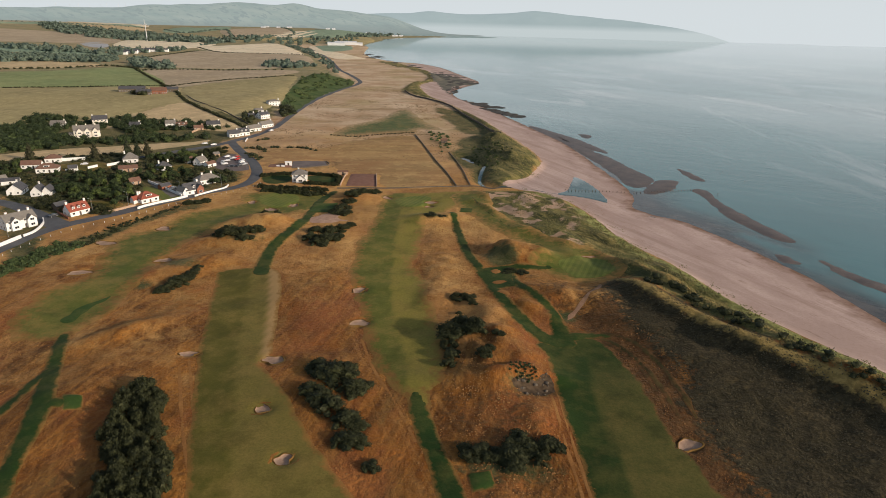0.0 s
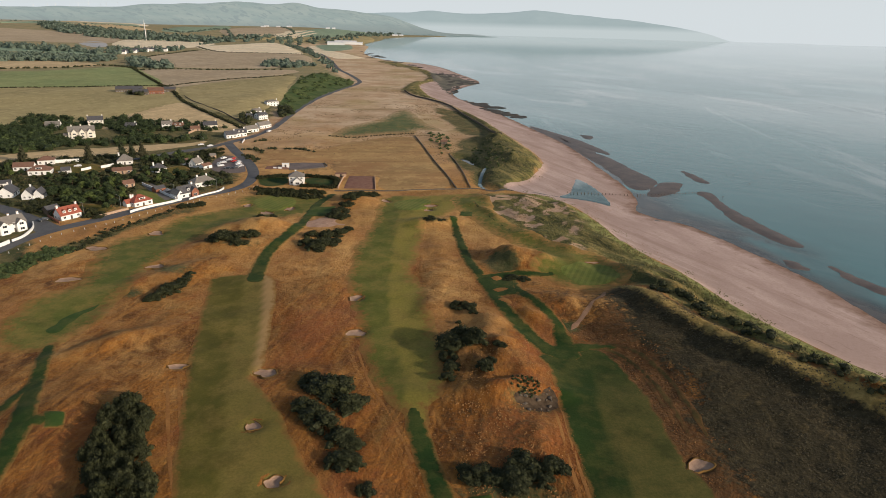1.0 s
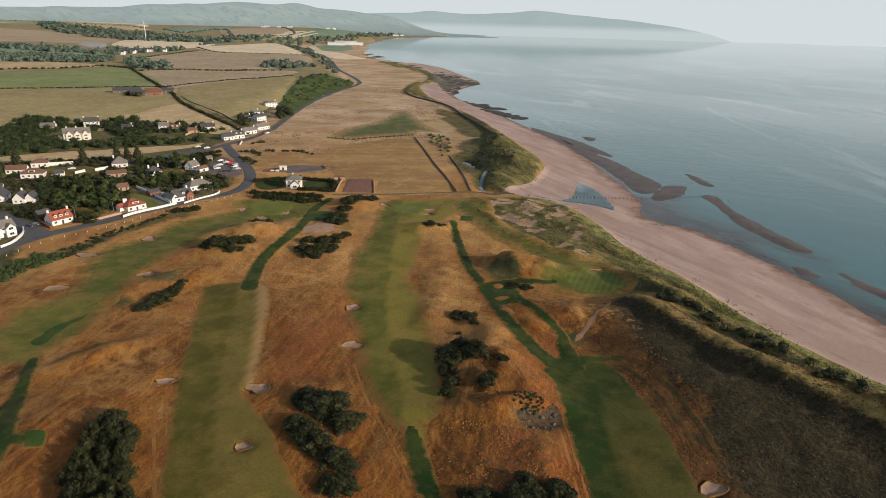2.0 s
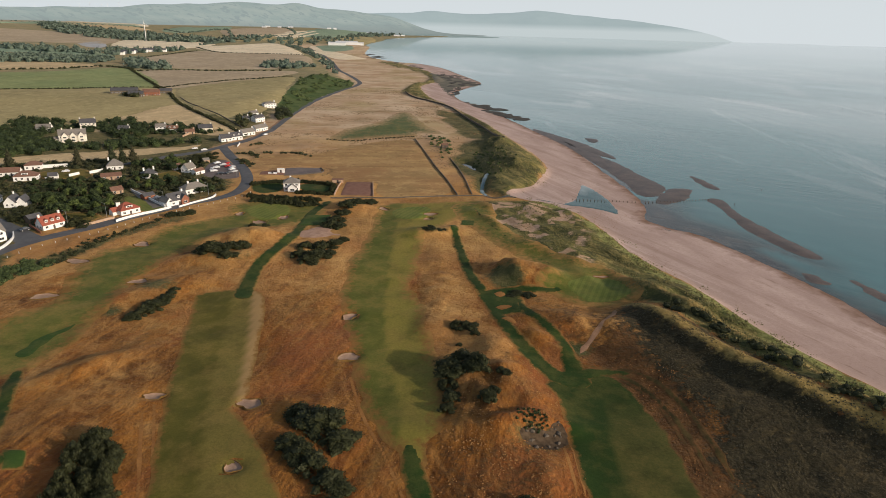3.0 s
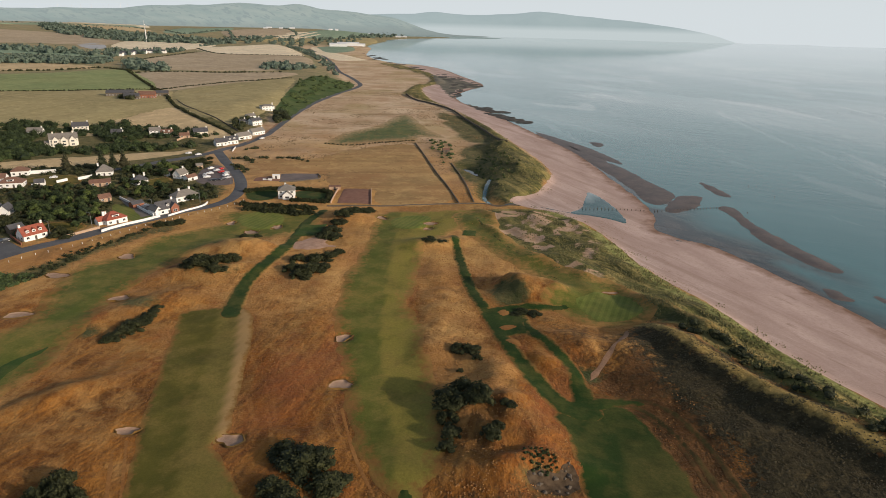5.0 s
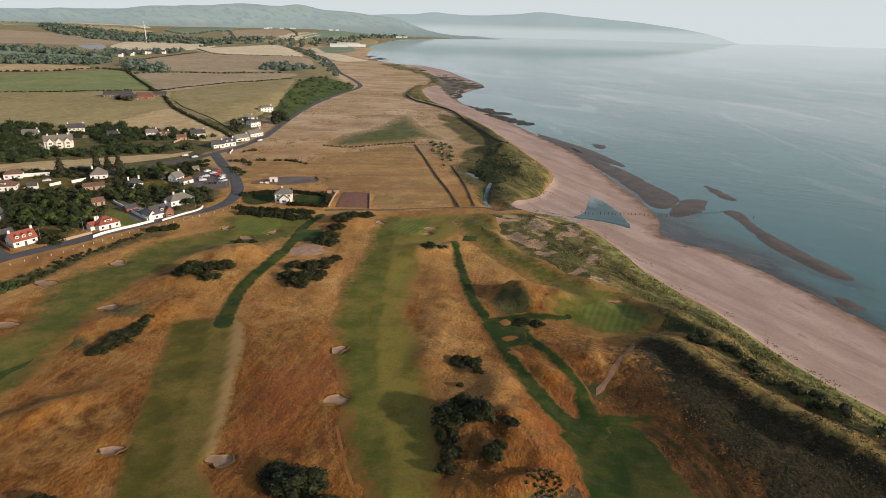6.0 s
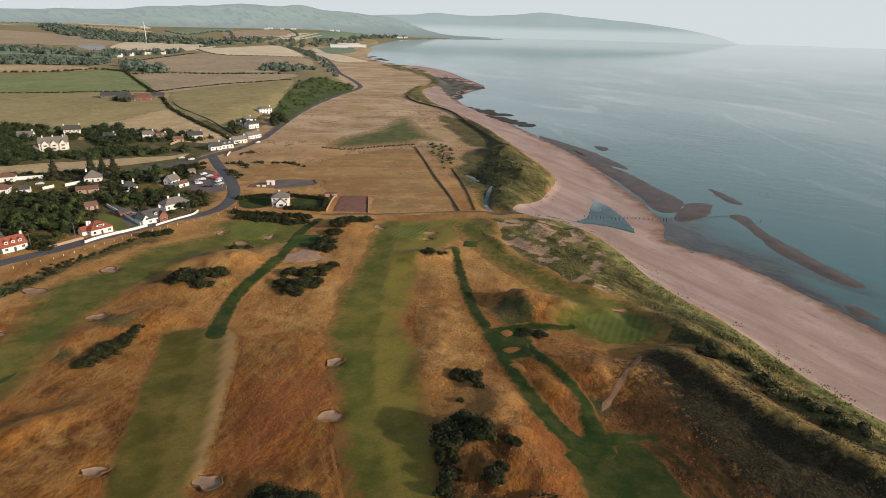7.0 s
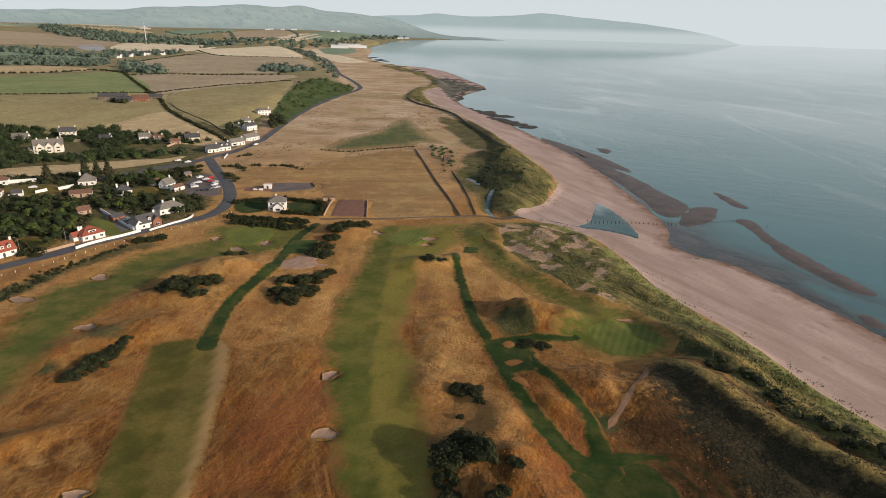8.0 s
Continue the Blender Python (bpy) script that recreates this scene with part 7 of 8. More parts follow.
house((-230.6, 310.3), 105, 8.5, 6.5, 2.9, 3.4, WHITE, SLATE, "white twin-gabled house with dark roof", chimneys=((2.5, 0),), wings=((0.5, -5.5, 0, 7.5, 5.5, 2.6, 3.0, WHITE, SLATE),))
house((-267.8, 329.8), 60, 9, 7, 2.9, 2.8, WHITE, PALE_SLATE, "white bungalow at the side street")
shed((-262.0, 331.9), 30, 9, 5, 2.4, 1.4, WHITE, SLATE, "low white outbuilding with slate roof")
house((-194.5, 341.0), 50, 6.5, 5, 2.5, 1.9, BUFF, BROWN_TILE, "small cottage with brown roof among trees")
house((-178.7, 396.5), 75, 8, 6.5, 2.8, 3.2, WHITE, PALE_SLATE, "white gabled cottage beside the car park", chimneys=((2.6, 0),))
shed((-169.3, 389.3), 65, 7, 4, 2.4, 1.4, WHITE, BROWN_TILE, "low white garage beside the cottage")
shed((-188.1, 400.3), 65, 6, 4, 2.4, 1.4, WHITE, BROWN_TILE, "low white garage with brown roof")
shed((-178.3, 422.3), 40, 4, 3.4, 2.3, 1.2, BUFF, PALE_SLATE, "pale stone hut near the car park")
shed((-172.2, 332.3), 58, 6, 4, 2.3, 1.3, BRICK, SLATE, "small brick garage behind the driveway")
shed((-246.3, 365.4), 25, 5, 4, 2.4, 1.8, WHITE, SLATE, "small white garage with gable front")
house((-305.7, 479.0), 32, 20, 9.5, 6.2, 4.0, CREAM, PALE_SLATE, "large cream house with three front gables", chimneys=((-7, 0), (0, 0), (7, 0)), storeys=2, group="houses in the trees",
      wings=((-5.6, -4.6, 90, 3.4, 5, 5.2, 3.0, CREAM, PALE_SLATE), (0.4, -4.6, 90, 3.4, 5, 5.2, 3.0, CREAM, PALE_SLATE), (6.4, -4.6, 90, 3.4, 5, 5.2, 3.0, CREAM, PALE_SLATE), (-11, 0, 0, 5, 6, 2.8, 1.6, CREAM, PALE_SLATE)))
house((-326.2, 532.6), 30, 13, 8, 5.4, 3.4, CREAM, SLATE, "tall cream house with dark slate roof", chimneys=((6, 0), (-6, 0)), storeys=2, group="houses in the trees")
for place, turn, L, W, H, R, wall, roof, text in (
        ((-352.8, 515.2), 18, 12, 8, 3, 3, WHITE, PALE_SLATE, "white house with grey roof among trees"), ((-288.6, 521.1), 15, 9, 7, 3, 2.6, WHITE, SLATE, "small white house among trees"),
        ((-259.7, 526.5), 22, 9, 7, 4.6, 2.6, WHITE, PALE_SLATE, "white house beside the dry field"), ((-251.0, 528.1), 22, 10, 7, 3, 2.6, WHITE, BROWN_TILE, "white bungalow beside the dry field"),
        ((-232.3, 519.6), 25, 8, 5, 2.6, 2.0, BUFF, BROWN_TILE, "low buff stone cottage with brown roof"), ((-224.9, 532.9), 30, 12, 8, 3.6, 3, CREAM, SLATE, "cream house with dark roof near the road"),
        ((-193.5, 496.0), 42, 9, 7, 3.2, 3.0, WHITE, SLATE, "white roadside cottage with dark roof"), ((-188.7, 504.8), 48, 10, 7, 3.4, 3.2, WHITE, SLATE, "white roadside cottage with gabled dormers"),
        ((-186.5, 525.0), 55, 13, 7, 3.2, 2.8, WHITE, PALE_SLATE, "long white roadside terrace"), ((-184.1, 549.9), 62, 15, 7, 3.4, 2.8, WHITE, PALE_SLATE, "long white roadside cottage at the village end"),
        ((-199.7, 591.9), 60, 12, 8, 4.6, 2.4, WHITE, SLATE, "white house on the slope"), ((-211.0, 612.6), 50, 9, 7, 4, 2.2, WHITE, PALE_SLATE, "white house on the slope"),
        ((-213.8, 669.8), 40, 14, 9, 5.2, 1.8, WHITE, PALE_SLATE, "large white house with low roof on the slope"), ((-210.6, 589.7), 50, 7, 6, 3, 2, WHITE, SLATE, "small white house on the slope")):
    house(place, turn, L, W, H, R, wall, roof, text, chimneys=((L / 2 - 0.8, 0),), hip=(L == 14), dormers=2 if L == 10 and W == 7 else 0, storeys=2 if H > 4 else 1, group="houses along the coast road")
house((-101.9, 360.4), 12, 9.5, 8.5, 5.2, 2.8, WHITE, PALE_SLATE, "tall white villa with hipped grey roof in a hedged garden", hip=True, chimneys=((-0.6, 0.5),), storeys=2, group="white villa", wings=((0.6, -5.2, 90, 3.6, 5.2, 2.9, 2.2, WHITE, PALE_SLATE),))
shed((-120.2, 399.9), 10, 4.2, 2.6, 2.5, 0.3, WHITE, WHITE, "white cabin in the gravel yard")
shed((-123.9, 394.3), 10, 5.0, 2.0, 0.8, 0.3, WHITE, WHITE, "low white trailer in the gravel yard")
shed((-79.5, 379.8), 10, 6.5, 2.4, 2.0, 0.5, BUFF, BROWN_TILE, "low shed beside the red court")
shed((-20.5, 498.2), 12, 5.0, 4.0, 2.4, 1.0, STONE, BROWN_TILE, "small stone hut among the dune grass")
for place, turn, L, W, H, R, wall, roof, text in (
        ((-388.0, 706.4), 18, 30, 11, 4, 3, STONE, SLATE, "long grey farm shed with slate roof"), ((-363.0, 683.5), 18, 16, 10, 4, 3, STONE, SLATE, "dark stone farm barn with slate roof"),
        ((-353.2, 697.5), 18, 18, 9, 4.5, 3.4, BRICK, BROWN_TILE, "red-brown farmhouse with a tiled roof"), ((-349.4, 722.7), 18, 14, 9, 4, 2.6, STONE, SLATE, "grey farm barn by the lane")):
    house(place, turn, L, W, H, R, wall, roof, text, group="farm buildings", name="barn")
for place, L in (((-742.5, 1329.9), 22), ((-748.1, 1379.4), 26), ((-753.2, 1433.2), 34), ((-746.6, 1467.1), 30), ((-725.8, 1479.4), 24)):
    shed(place, 15, L, 14, 5, 3, WHITE, SLATE, "far white farm building")
for place, L, H in (((-488.7, 2291.8), 60, 9), ((-468.3, 2363.9), 80, 11), ((-435.0, 2387.9), 50, 8), ((-1208.5, 3700.0), 24, 4), ((-1240.4, 3860.0), 28, 5), ((-1150.3, 3800.0), 20, 4), ((-1098.7, 3850.0), 30, 5), ((-880.0, 3900.0), 22, 8), ((-850.0, 3930.0), 18, 10), ((-640.0, 3900.0), 26, 5), ((-450.3, 3720.0), 34, 5), ((-420.0, 3760.0), 24, 4)):
    shed(place, 10, L, 24, H, 3, STEEL, STEEL, "far pale works building by the bay")


# ---- walls, kerbs and posts ----
def garden_wall(points, h, thick, material, label, coping=None, name="garden_wall"):
    """A wall along a line that follows the ground, with a coping."""
    line = smooth(points, False, 4)
    top = empty(name, pose(0, 0, 0), label, "wall", "garden walls")
    for key, w, z0, z1, mat_ in (("body", thick, -0.3, h, material), ("coping", thick + 0.12, h, h + 0.1, coping or material)):
        verts, faces = [], []
        for i, (x, y) in enumerate(line):
            a, b = line[max(i - 1, 0)], line[min(i + 1, len(line) - 1)]
            d = (b - a) / max(np.hypot(*(b - a)), 1e-6)
            g = gz(x, y)
            for s, z in ((-1, z0), (1, z0), (1, z1), (-1, z1)):
                verts.append((x - d[1] * s * w / 2, y + d[0] * s * w / 2, g + z))
        for i in range(len(line) - 1):
            for k in range(4):
                faces.append((4 * i + k, 4 * i + (k + 1) % 4, 4 * i + 4 + (k + 1) % 4, 4 * i + 4 + k))
        faces += [(0, 3, 2, 1), tuple(4 * (len(line) - 1) + k for k in range(4))]
        mesh_object(key, verts, faces, mat_, top, flat=True)
    return top


for points, h, material, text in (
        ([(-165.7, 289.6), (-161.8, 298.2), (-156.6, 306.3), (-151.7, 315.8)], 1.2, WHITE, "white rendered garden wall along the road"), ([(-178.4, 280.4), (-173.9, 287.7), (-169.0, 294.2)], 1.1, BUFF, "buff stone garden wall along the road"),
        ([(-196.3, 218.9), (-195.4, 233.4), (-193.9, 244.3)], 1.6, WHITE, "white rendered wall of the corner garden"), ([(-194.0, 245.8), (-193.1, 252.1), (-196.1, 262.3), (-201.0, 269.5)], 1.1, WHITE, "curved white wall round the corner garden"),
        ([(-189.5, 347.1), (-172.8, 332.2), (-155.2, 316.5)], 1.3, WHITE, "white driveway wall"), ([(-148.4, 317.3), (-144.0, 327.3), (-140.0, 337.8), (-140.6, 345.6)], 0.9, WHITE, "low white front wall"),
        ([(-268.3, 388.3), (-256.6, 395.4)], 2.0, WHITE, "long white yard wall"), ([(-250.1, 363.3), (-244.9, 367.1)], 1.4, WHITE, "white garden wall"), ([(-240.3, 370.9), (-237.1, 376.2)], 1.6, WHITE, "white garden wall"),
        ([(-232.2, 378.5), (-228.0, 385.8)], 1.6, WHITE, "white garden wall"), ([(-232.4, 506.1), (-231.5, 529.3)], 1.4, BUFF, "buff stone yard wall"), ([(-77.8, 386.2), (-75.5, 351.6)], 1.0, BUFF, "pale wall beside the red court"),
        ([(-58.1, 379.7), (-53.6, 351.9)], 0.6, BUFF, "low kerb wall of the court"), ([(-200.7, 279.6), (-189.4, 270.9)], 1.0, BRICK, "low brick wall at the street corner"), ([(-176.6, 476.0), (-179.0, 488.1)], 1.0, WHITE, "low white wall at the junction"),
        ([(-116.1, 392.1), (-94.7, 402.0), (-99.3, 419.1)], 0.5, STONE, "low kerb round the gravel yard")):
    garden_wall(points, h, 0.35, material, text)
for points, h, text in (
        ([(-47.0, 532.8), (-29.4, 455.1), (-14.1, 393.3), (-6.6, 360.5)], 1.1, "dark drystone dyke across the dry links"), ([(-76.3, 345.9), (-48.9, 349.5), (-22.6, 355.6), (0.9, 360.1), (26.4, 359.5)], 0.9, "low drystone dyke at the edge of the links"),
        ([(-91.7, 867.7), (-79.3, 827.3), (-57.5, 789.2), (-29.0, 738.1), (-4.0, 649.0), (10.1, 594.9), (26.0, 510.0)], 2.6, "dark dyke along the landward edge of the far dunes"),
        ([(-14.8, 459.5), (-6.6, 421.5), (1.6, 362.9)], 0.8, "low turf-topped dyke by the stream"),
        ([(-319, 692), (-287, 648), (-239, 600), (-202, 557)], 1.2, "drystone dyke along the farm lane")):
    garden_wall(points, 0.6 * h, 0.45, STONE, text, name="stone_dyke")


def post(x, y, h, r, material, label, name, group):
    z = max(gz(x, y), -0.2 if name == "groyne_post" else -9)
    top = empty(name, pose(x, y, z), label, "post", group)
    bm = bmesh.new()
    rod(bm, (0, 0, -0.3), (0, 0, h), r, r * 0.9, 7)
    part("shaft", bm, material, top)
    cap = bmesh.new()
    rod(cap, (0, 0, h), (0, 0, h + 0.06), r * 0.95, r * 0.3, 7)
    part("cap", cap, material, top)
    return top


first = post(*[(-187.5, 224.2)][0], 0.8, 0.11, FRAME_WHITE, "short white roadside marker post", "roadside_post", "roadside posts")
along([(-187.3, 228.8), (-185.0, 239.5), (-179.5, 254.4), (-168.3, 271.6), (-153.0, 297.2), (-142.5, 314.7), (-130.5, 332.8), (-125.4, 342.4), (-123.2, 352.0)], 4.4,
      lambda x, y: copy_thing(first, pose(x, y, gz(x, y))), 0.05)
first = post(*[(59.0, 362.6)][0], 1.0, 0.2, TIMBER, "weathered timber groyne post", "groyne_post", "groyne posts")
for points in ([(60.9, 361.7), (79.6, 364.2), (96.1, 365.0)], [(101.3, 366.8), (122.5, 372.2), (142.6, 378.9)]):
    along(points, 2.2, lambda x, y: copy_thing(first, pose(x, y, max(gz(x, y), -0.3))), 0.1)


def lamp_post(x, y, h=7.0):
    top = empty("street_lamp", pose(x, y, gz(x, y)), "slim grey street lamp beside the road", "street lamp", "street lamps")
    bm = bmesh.new()
    rod(bm, (0, 0, -0.3), (0, 0, h), 0.1, 0.06, 8)
    rod(bm, (0, 0, h), (-1.2, 0, h + 0.25), 0.05, 0.04, 6)
    part("pole", bm, LAMP_GREY, top)
    head = bmesh.new()
    box(head, -1.3, 0, h + 0.18, 0.7, 0.25, 0.14, bevel=0.03)
    part("lantern", head, LAMP_GREY, top)


for x, y in [(-184.5, 282.5), (-173.6, 295.7), (-158.3, 321.9), (-144.5, 345.1), (-143.3, 384.9), (-160.6, 432.9), (-200.3, 245.1), (-200.4, 461.1)]:
    lamp_post(x, y)


# ---- vehicles ----
def car_mesh(paint):
    body = bmesh.new()
    prof = [(-2.1, 0.3), (-2.1, 0.75), (-1.95, 0.95), (-1.0, 1.0), (-0.4, 1.42), (1.1, 1.45), (1.75, 1.0), (2.1, 0.95), (2.15, 0.35)]
    rows = []
    for s, k in ((-0.86, 0), (-0.8, 1), (0.8, 1), (0.86, 0)):
        rows.append([body.verts.new((a, s if b < 1.05 else s * 0.82, b)) for a, b in prof])
    for r in range(3):
        for i in range(len(prof)):
            j = (i + 1) % len(prof)
            body.faces.new((rows[r][i], rows[r][j], rows[r + 1][j], rows[r + 1][i]))
    body.faces.new(rows[0])
    body.faces.new(rows[3][::-1])
    return body


def car(place, turn, paint, label):
    (x, y) = place
    top = empty("car", pose(x, y, gz(x, y) + 0.18, 0, 0, turn), label, "car", "parked cars")
    part("body", car_mesh(paint), paint, top)
    g = bmesh.new()
    box(g, 0.35, 0, 1.05, 1.7, 1.52, 0.3)
    box(g, -0.72, 0, 1.03, 0.5, 1.3, 0.2)
    part("window", g, GLASS, top)
    for wx in (-1.3, 1.3):
        for wy in (-0.8, 0.8):
            w = bmesh.new()
            rod(w, (wx, wy - 0.1, 0.32), (wx, wy + 0.1, 0.32), 0.32, 0.32, 12)
            wheel = part("wheel", w, RUBBER, top)
            h = bmesh.new()
            rod(h, (wx, wy - 0.115, 0.32), (wx, wy + 0.115, 0.32), 0.18, 0.18, 8)
            part("rim", h, STEEL, wheel)


PAINT = {k: matte(k + "_car_paint", v, v, 1.0, 0.3, 0.3, 0.0005, 0.6) for k, v in {"white": (0.75, 0.75, 0.75), "silver": (0.42, 0.43, 0.45), "red": (0.42, 0.03, 0.025), "dark": (0.03, 0.035, 0.045), "blue": (0.05, 0.09, 0.2)}.items()}
for place, turn, tint in (((-161.9, 395.5), 30, "white"), ((-164.3, 405.7), 20, "white"), ((-158.8, 410.1), 60, "red"), ((-162.5, 418.9), 70, "red"), ((-152.2, 400.4), 60, "white"), ((-148.4, 394.1), 55, "silver"),
                          ((-150.1, 390.5), 50, "dark"), ((-154.6, 388.2), 10, "dark"), ((-163.8, 414.9), 40, "silver"), ((-165.2, 400.2), 100, "silver"), ((-169.6, 419.7), 50, "white"),
                          ((-154.6, 407.1), 62, "silver"), ((-162.0, 328.7), 120, "dark"), ((-167.9, 332.9), 60, "silver"), ((-195.8, 460.8), 35, "white"), ((-204.2, 464.0), 32, "white"),
                          ((-247.7, 379.5), 20, "white"), ((-198.6, 273.4), 60, "dark"), ((-171.1, 524.9), 60, "white")):
    car(place, turn, PAINT[tint], {"dark": "dark parked car", "white": "white parked car", "silver": "silver parked car", "red": "bright red parked car", "blue": "blue parked car"}[tint] + " on the gravel" if tint != "blue" else "blue parked car on gravel")


# ---- wind turbines ----
def turbine(place, h, label, turn=20, foot=None):
    (x, y) = place
    top = empty("wind_turbine", pose(x, y, gz(x, y) if foot is None else foot, 0, 0, turn), label, "wind turbine", "wind turbines")
    bm = bmesh.new()
    rod(bm, (0, 0, -2), (0, 0, h), h * 0.03, h * 0.018, 12)
    part("tower", bm, STEEL, top)
    n = bmesh.new()
    box(n, 0, 0, h, h * 0.05, h * 0.12, h * 0.05, bevel=h * 0.008)
    nacelle = part("nacelle", n, STEEL, top)
    for k in range(3):
        a = radians(95 + 120 * k)
        b = bmesh.new()
        rod(b, (0, -h * 0.07, h * 1.02), (0.3 * h * math.cos(a), -h * 0.07, h * 1.02 + 0.3 * h * math.sin(a)), h * 0.012, h * 0.004, 6)
        part("blade", b, STEEL, nacelle)


turbine((-1051.1, 2045.5), 50, "tall white wind turbine standing at a straw field")


for k, bearing in enumerate((-34.5, -33.6, -33.1, -32.2, -31.6, -30.9, -30.1, -29.7, -28.9, -28.4)):
    turbine((4570 * math.sin(radians(bearing)), 4570 * math.cos(radians(bearing))), 21 + 3 * (k % 3), "tiny far white wind turbine on the hazy hilltop", 20 + 9 * k, 104 + 2.4 * k)


# ---- rocks along the far shore ----
def skerry(points, n, seed):
    rng = random.Random(seed)
    ring = smooth(points, True, 3)
    (x0, y0), (x1, y1) = ring.min(0), ring.max(0)
    count = 0
    while count < n:
        x, y = rng.uniform(x0, x1), rng.uniform(y0, y1)
        if float(inside(np.array([x]), np.array([y]), ring)[0]) <= 0:
            continue
        count += 1
        bm = bmesh.new()
        bmesh.ops.create_icosphere(bm, subdivisions=2, radius=1)
        a, b, c = rng.uniform(3, 9), rng.uniform(3, 12), rng.uniform(0.3, 0.9)
        for v in bm.verts:
            k = 1 + 0.35 * float(vnoise(v.co.x * 3 + seed, v.co.y * 3 + count, 1.3, 51)) + 0.2 * float(vnoise(v.co.x * 7, v.co.z * 7 + count, 1.1, 52))
            v.co = Vector((v.co.x * a * k, v.co.y * b * k, v.co.z * c * k))
        me = bpy.data.meshes.new("rock")
        bm.to_mesh(me)
        bm.free()
        me.materials.append(ROCK)
        ob = new("rock", me)
        ob.matrix_basis = pose(x, y, max(gz(x, y), 0) + 0.05, 0, 0, rng.uniform(0, 180))
        tagged(ob, "low dark weedy shore rock in shallow water", "rock", "shore rocks")


skerry([(-73, 1220), (-38, 1205), (10, 1039), (-17, 994), (-25, 839), (-39, 884), (-40, 1006), (-58, 1080)], 70, 3)
skerry([(-338, 1950), (-188, 1562), (-106, 1327), (-83, 1244), (-135, 1316), (-203, 1470), (-268, 1622)], 40, 4)
skerry([(-10, 806), (25, 757), (54, 683), (41, 676), (11, 734)], 26, 5)


for k in range(16):
    rng = random.Random(900 + k)
    hx, hy = rng.choice([(16.5, 143.7), (18.7, 143.3), (21.2, 145.2), (23.3, 147.6), (23.7, 145.4), (24.0, 143.2), (22.4, 142.5), (17.1, 141.6)])
    bm = bmesh.new()
    bmesh.ops.create_icosphere(bm, subdivisions=2, radius=1)
    for v in bm.verts:
        v.co *= 1 + 0.3 * float(vnoise(v.co.x * 3 + k, v.co.y * 3, 1.2, 53))
    me = bpy.data.meshes.new("rock")
    bm.to_mesh(me)
    bm.free()
    me.materials.append(STONE)
    x, y, r = hx + rng.uniform(-1.5, 1.5), hy + rng.uniform(-1.5, 1.5), rng.uniform(0.3, 0.8)
    ob = new("rock", me)
    ob.matrix_basis = pose(x, y, gz(x, y) + 0.15 * r, 0, 0, rng.uniform(0, 180)) @ Matrix.Diagonal((r, 0.8 * r, 0.6 * r, 1))
    tagged(ob, "weathered stone lying in the rough hollow", "rock", "stones in the hollow")


# ---- garden shrubs ----
def in_gardens(places):
    p = np.array(places)
    free = np.ones(len(p), bool)
    for d in COVERED:
        free &= d(p[:, 0], p[:, 1]) < -1.5
    for hx, hy, r in HOMES:
        free &= np.hypot(p[:, 0] - hx, p[:, 1] - hy) > r
    return [tuple(q) for q in p[free]]


copse("shrubs", in_gardens(scatter([(-308.7, 385.8), (-277.5, 408.8), (-225.7, 416.9), (-180.0, 434.0), (-156.3, 383.0), (-139.8, 358.1), (-155.3, 329.5), (-171.5, 304.4), (-195.2, 274.7), (-216.0, 284.5), (-247.6, 303.6)], 5.2)), 1.9, 1.2, "dark mixed garden shrubs between the houses", LEAF_GORSE, 60, 0.3)


# ---- tufts ----
ROOM_FREE = [[(-136.9, 385.8), (-84.8, 393.3), (-54.4, 389.6), (-49.0, 349.9), (-121.7, 340.3)], [(-139.0, 409.5), (-99.0, 426.7), (-91.4, 395.7), (-132.3, 386.5)]]



def tufts(name, bounds, count, allow, size, tall, material, label, seed):
    """Small upright grass tufts, strewn where allow(x, y) says."""
    rng = np.random.RandomState(seed)
    x, y = rng.uniform(bounds[0], bounds[2], count), rng.uniform(bounds[1], bounds[3], count)
    ok = rng.rand(count) < allow(x, y)
    x, y = x[ok], y[ok]
    n = len(x)
    z, s, h = ground_z(x, y), size * rng.uniform(0.5, 1.4, n), tall * rng.uniform(0.5, 1.4, n)
    a = rng.uniform(0, 6.28, n)
    sides = 4
    verts = np.zeros((n, sides + 1, 3))
    for k in range(sides):
        b = a + k * 6.2832 / sides
        verts[:, k] = np.stack([x + s * np.cos(b), y + s * np.sin(b), z - 0.05], -1)
    verts[:, sides] = np.stack([x + 0.5 * s * rng.randn(n), y + 0.5 * s * rng.randn(n), z + h], -1)
    base = np.arange(n) * (sides + 1)
    tri = np.concatenate([np.stack([base + k, base + (k + 1) % sides, base + sides], -1) for k in range(sides)])
    me = bpy.data.meshes.new(name)
    me.vertices.add(n * (sides + 1))
    me.vertices.foreach_set("co", verts.astype(np.float32).ravel())
    me.loops.add(tri.size)
    me.loops.foreach_set("vertex_index", tri.astype(np.int32).ravel())
    me.polygons.add(len(tri))
    me.polygons.foreach_set("loop_start", np.arange(0, tri.size, 3, dtype=np.int32))
    me.update(calc_edges=True)
    me.materials.append(material)
    return tagged(new(name, me), label, "grass", kind="stuff")


GOLD_TUFT = leaf_material("golden_tussock", (0.27, 0.125, 0.038), (0.42, 0.225, 0.080), (0.22, 0.095, 0.028))
LINKS_TUFT = leaf_material("links_tussock", (0.13, 0.095, 0.04), (0.30, 0.185, 0.09), (0.16, 0.12, 0.05))


def off_roads(x, y):
    free = np.ones(np.shape(x), bool)
    for line in (ROAD, MAIN):
        free &= line_distance(x, y, smooth(line, False, 3))[0] > 5
    for ring in ROOM_FREE:
        free &= inside(x, y, np.array(ring, float)) < 0
    return free


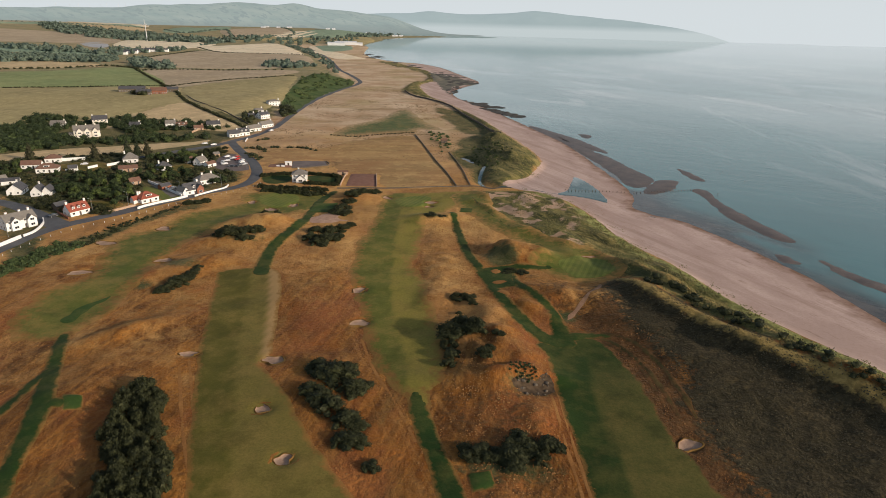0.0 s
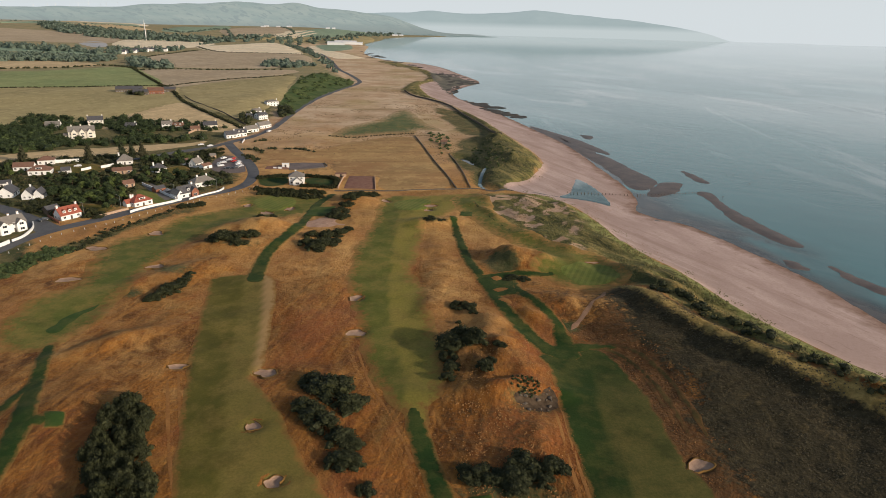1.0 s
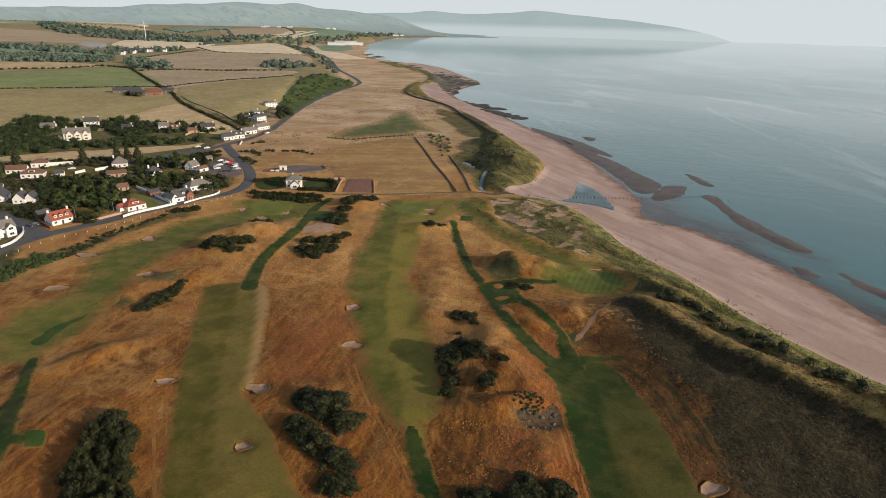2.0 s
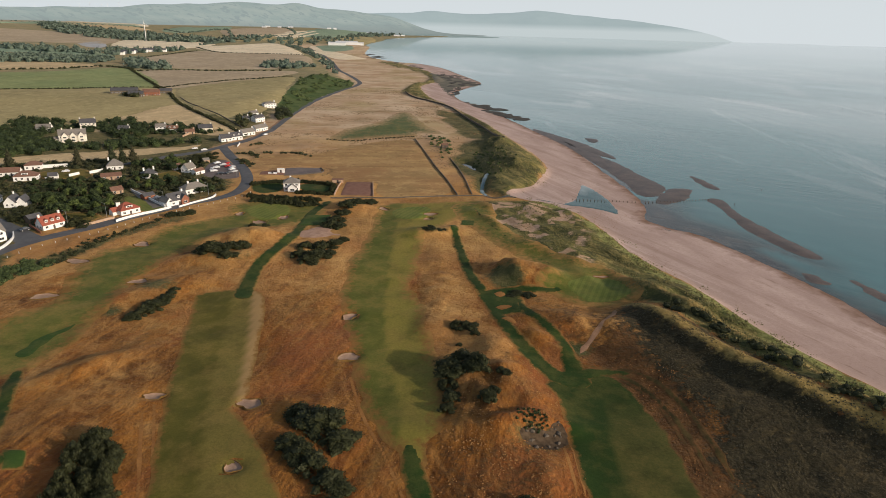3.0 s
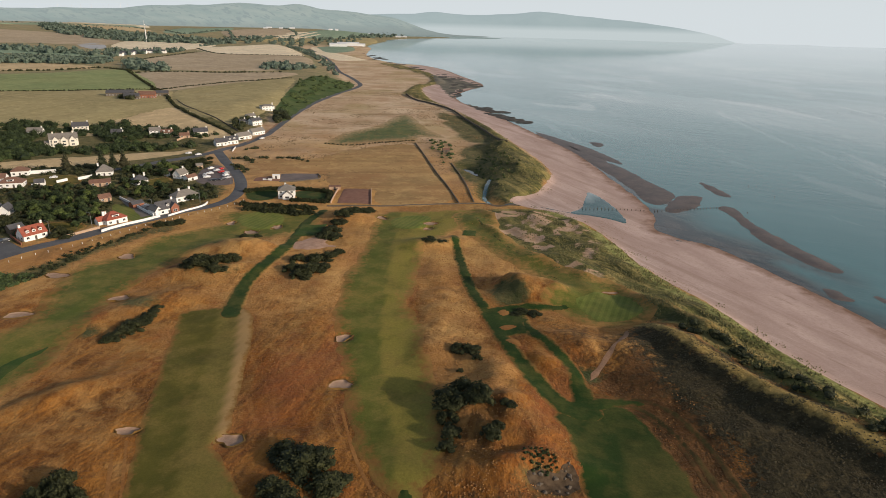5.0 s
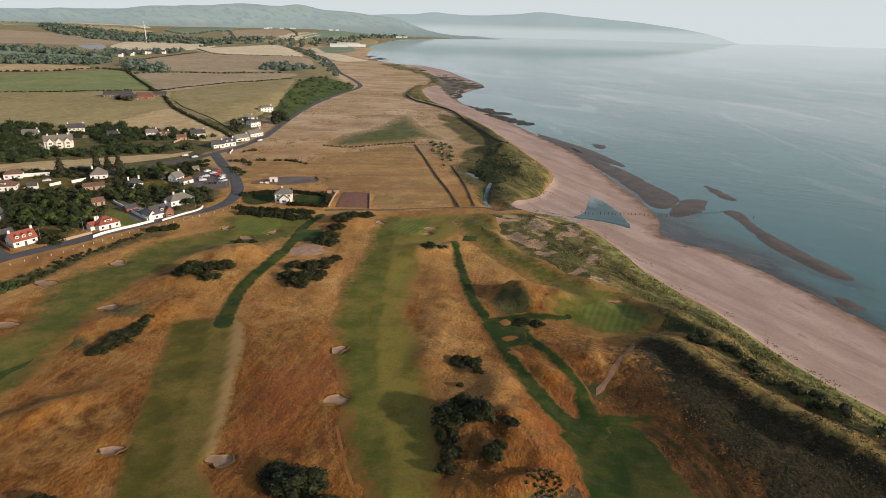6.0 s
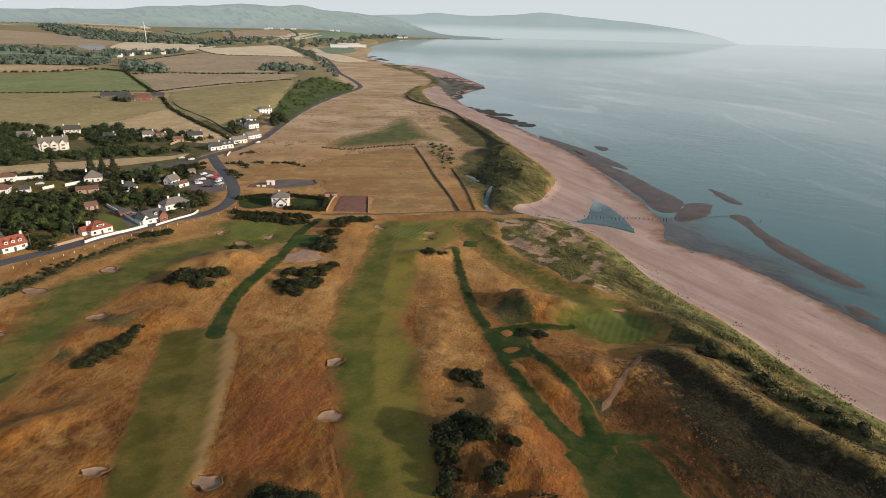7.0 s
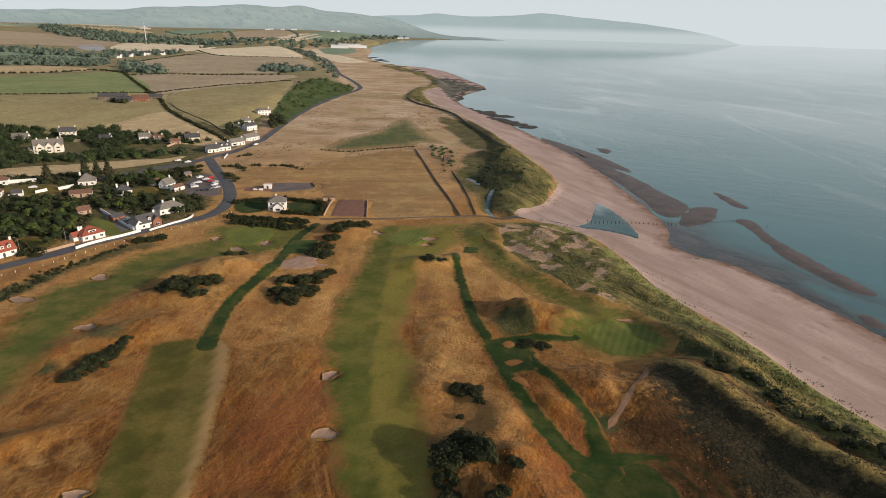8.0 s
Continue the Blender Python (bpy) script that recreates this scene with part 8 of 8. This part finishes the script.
def uncovered(x, y):
    free = np.ones(len(x), bool)
    for d in COVERED:
        free &= d(x, y) < 0.3
    for (mx, my), a, b in BUNKERS:
        free &= np.hypot((x - mx) / a, (y - my) / b) > 1.6
    return free


tufts("marram_grass", (24, 75, 160, 400), 80000, lambda x, y: step(-2, 4, inside(x, y, dune_field)) * (inside(x, y, sea_side) < 1) * step(-0.5, 0.3, vnoise(x, y, 5, 61)) * 0.65 * (1 - 0.8 * worn_at(x, y)), 0.32, 0.55, TUSSOCK, "yellow-green marram grass tufts on the dunes", 1)
tufts("marram_grass", (-110, 385, 75, 1000), 20000, lambda x, y: step(-2, 6, inside(x, y, far_dune)) * (inside(x, y, sea_side) < 1), 0.4, 0.6, TUSSOCK, "yellow-green marram grass on the far dunes", 2)
tufts("heather", (24, 75, 135, 245), 60000, lambda x, y: step(-2, 5, inside(x, y, heath)) * step(-0.6, 0.4, vnoise(x, y, 4, 62)) * 0.6, 0.24, 0.2, HEATHER, "dark brown heathery growth on the dune slope", 3)
tufts("tussocks", (-155, 82, 70, 345), 170000, lambda x, y: uncovered(x, y) * (inside(x, y, heath) < 4) * (inside(x, y, dune_field) < 2) * np.clip(step(-0.1, 0.6, vnoise(x, y, 11, 68)) * 0.08 + 0.38 * step(-3, 6, inside(x, y, hummock_ring)), 0, 1) * step(-0.3, 0.3, vnoise(x, y, 3, 69)), 0.26, 0.22, GOLD_TUFT, "dry tussocks heaped over the rough ground", 9)
tufts("rough_grass", (-155, 82, 85, 360), 110000, lambda x, y: uncovered(x, y) * (inside(x, y, heath) < 2) * (inside(x, y, dune_field) < 2) * step(0.0, 0.7, vnoise(x, y, 19, 63) + 0.6 * vnoise(x, y, 4, 64)) * 0.6, 0.16, 0.24, STRAW, "dry straw-coloured tufts of rough grass", 4)
tufts("rough_grass", (-330, 330, 40, 900), 30000, lambda x, y: (inside(x, y, far_dune) < -2) * (inside(x, y, plateau) < -3) * (inside(x, y, village) < -3) * (inside(x, y, sea_side) < -3) * step(0.1, 0.7, vnoise(x, y, 26, 73) + 0.6 * vnoise(x, y, 7, 74)) * off_roads(x, y), 0.55, 0.5, LINKS_TUFT, "tussocks of dull brown-green grass on the far links", 8)
tufts("marram_grass", (30, 90, 160, 400), 50000, lambda x, y: step(7, 0, inside(x, y, sea_side)) * (inside(x, y, sea_side) > 0) * step(0.15, 0.6, vnoise(x, y, 3.5, 65)), 0.35, 0.5, TUSSOCK, "scattered marram clumps at the top of the beach", 6)
tufts("seaweed_wrack", (60, 90, 170, 320), 60000, lambda x, y: (inside(x, y, sea_side) > 4) * (inside(x, y, wet_side) < -2) * np.exp(-((inside(x, y, wet_side) + 9 + 3 * vnoise(x, y, 25, 66)) / 0.9) ** 2) * step(0.1, 0.6, vnoise(x, y, 6, 67)), 0.30, 0.08, WRACK, "dark line of seaweed wrack along the beach", 7)


# ---- marks in the shallows ----
def marker(place, h, label):
    """A leaning marker post standing in the shallow sea."""
    (x, y) = place
    top = empty("marker_post", pose(x, y, -0.4, 3, 2, 0), label, "post", "marker posts in the sea")
    bm = bmesh.new()
    rod(bm, (0, 0, -1), (0, 0, h + 0.4), 0.13, 0.1, 8)
    part("shaft", bm, TIMBER, top)
    tip = bmesh.new()
    box(tip, 0, 0, h + 0.4, 0.4, 0.4, 0.3, 20, 0.05)
    part("topmark", tip, DOOR_DARK, top)


for place in ((177.6, 430.1), (182.0, 429.4), (182.3, 404.1), (151.9, 368.3), (448.9, 833.4), (474.1, 848.5)):
    marker(place, 0.9, "dark timber marker post standing in shallow sea")
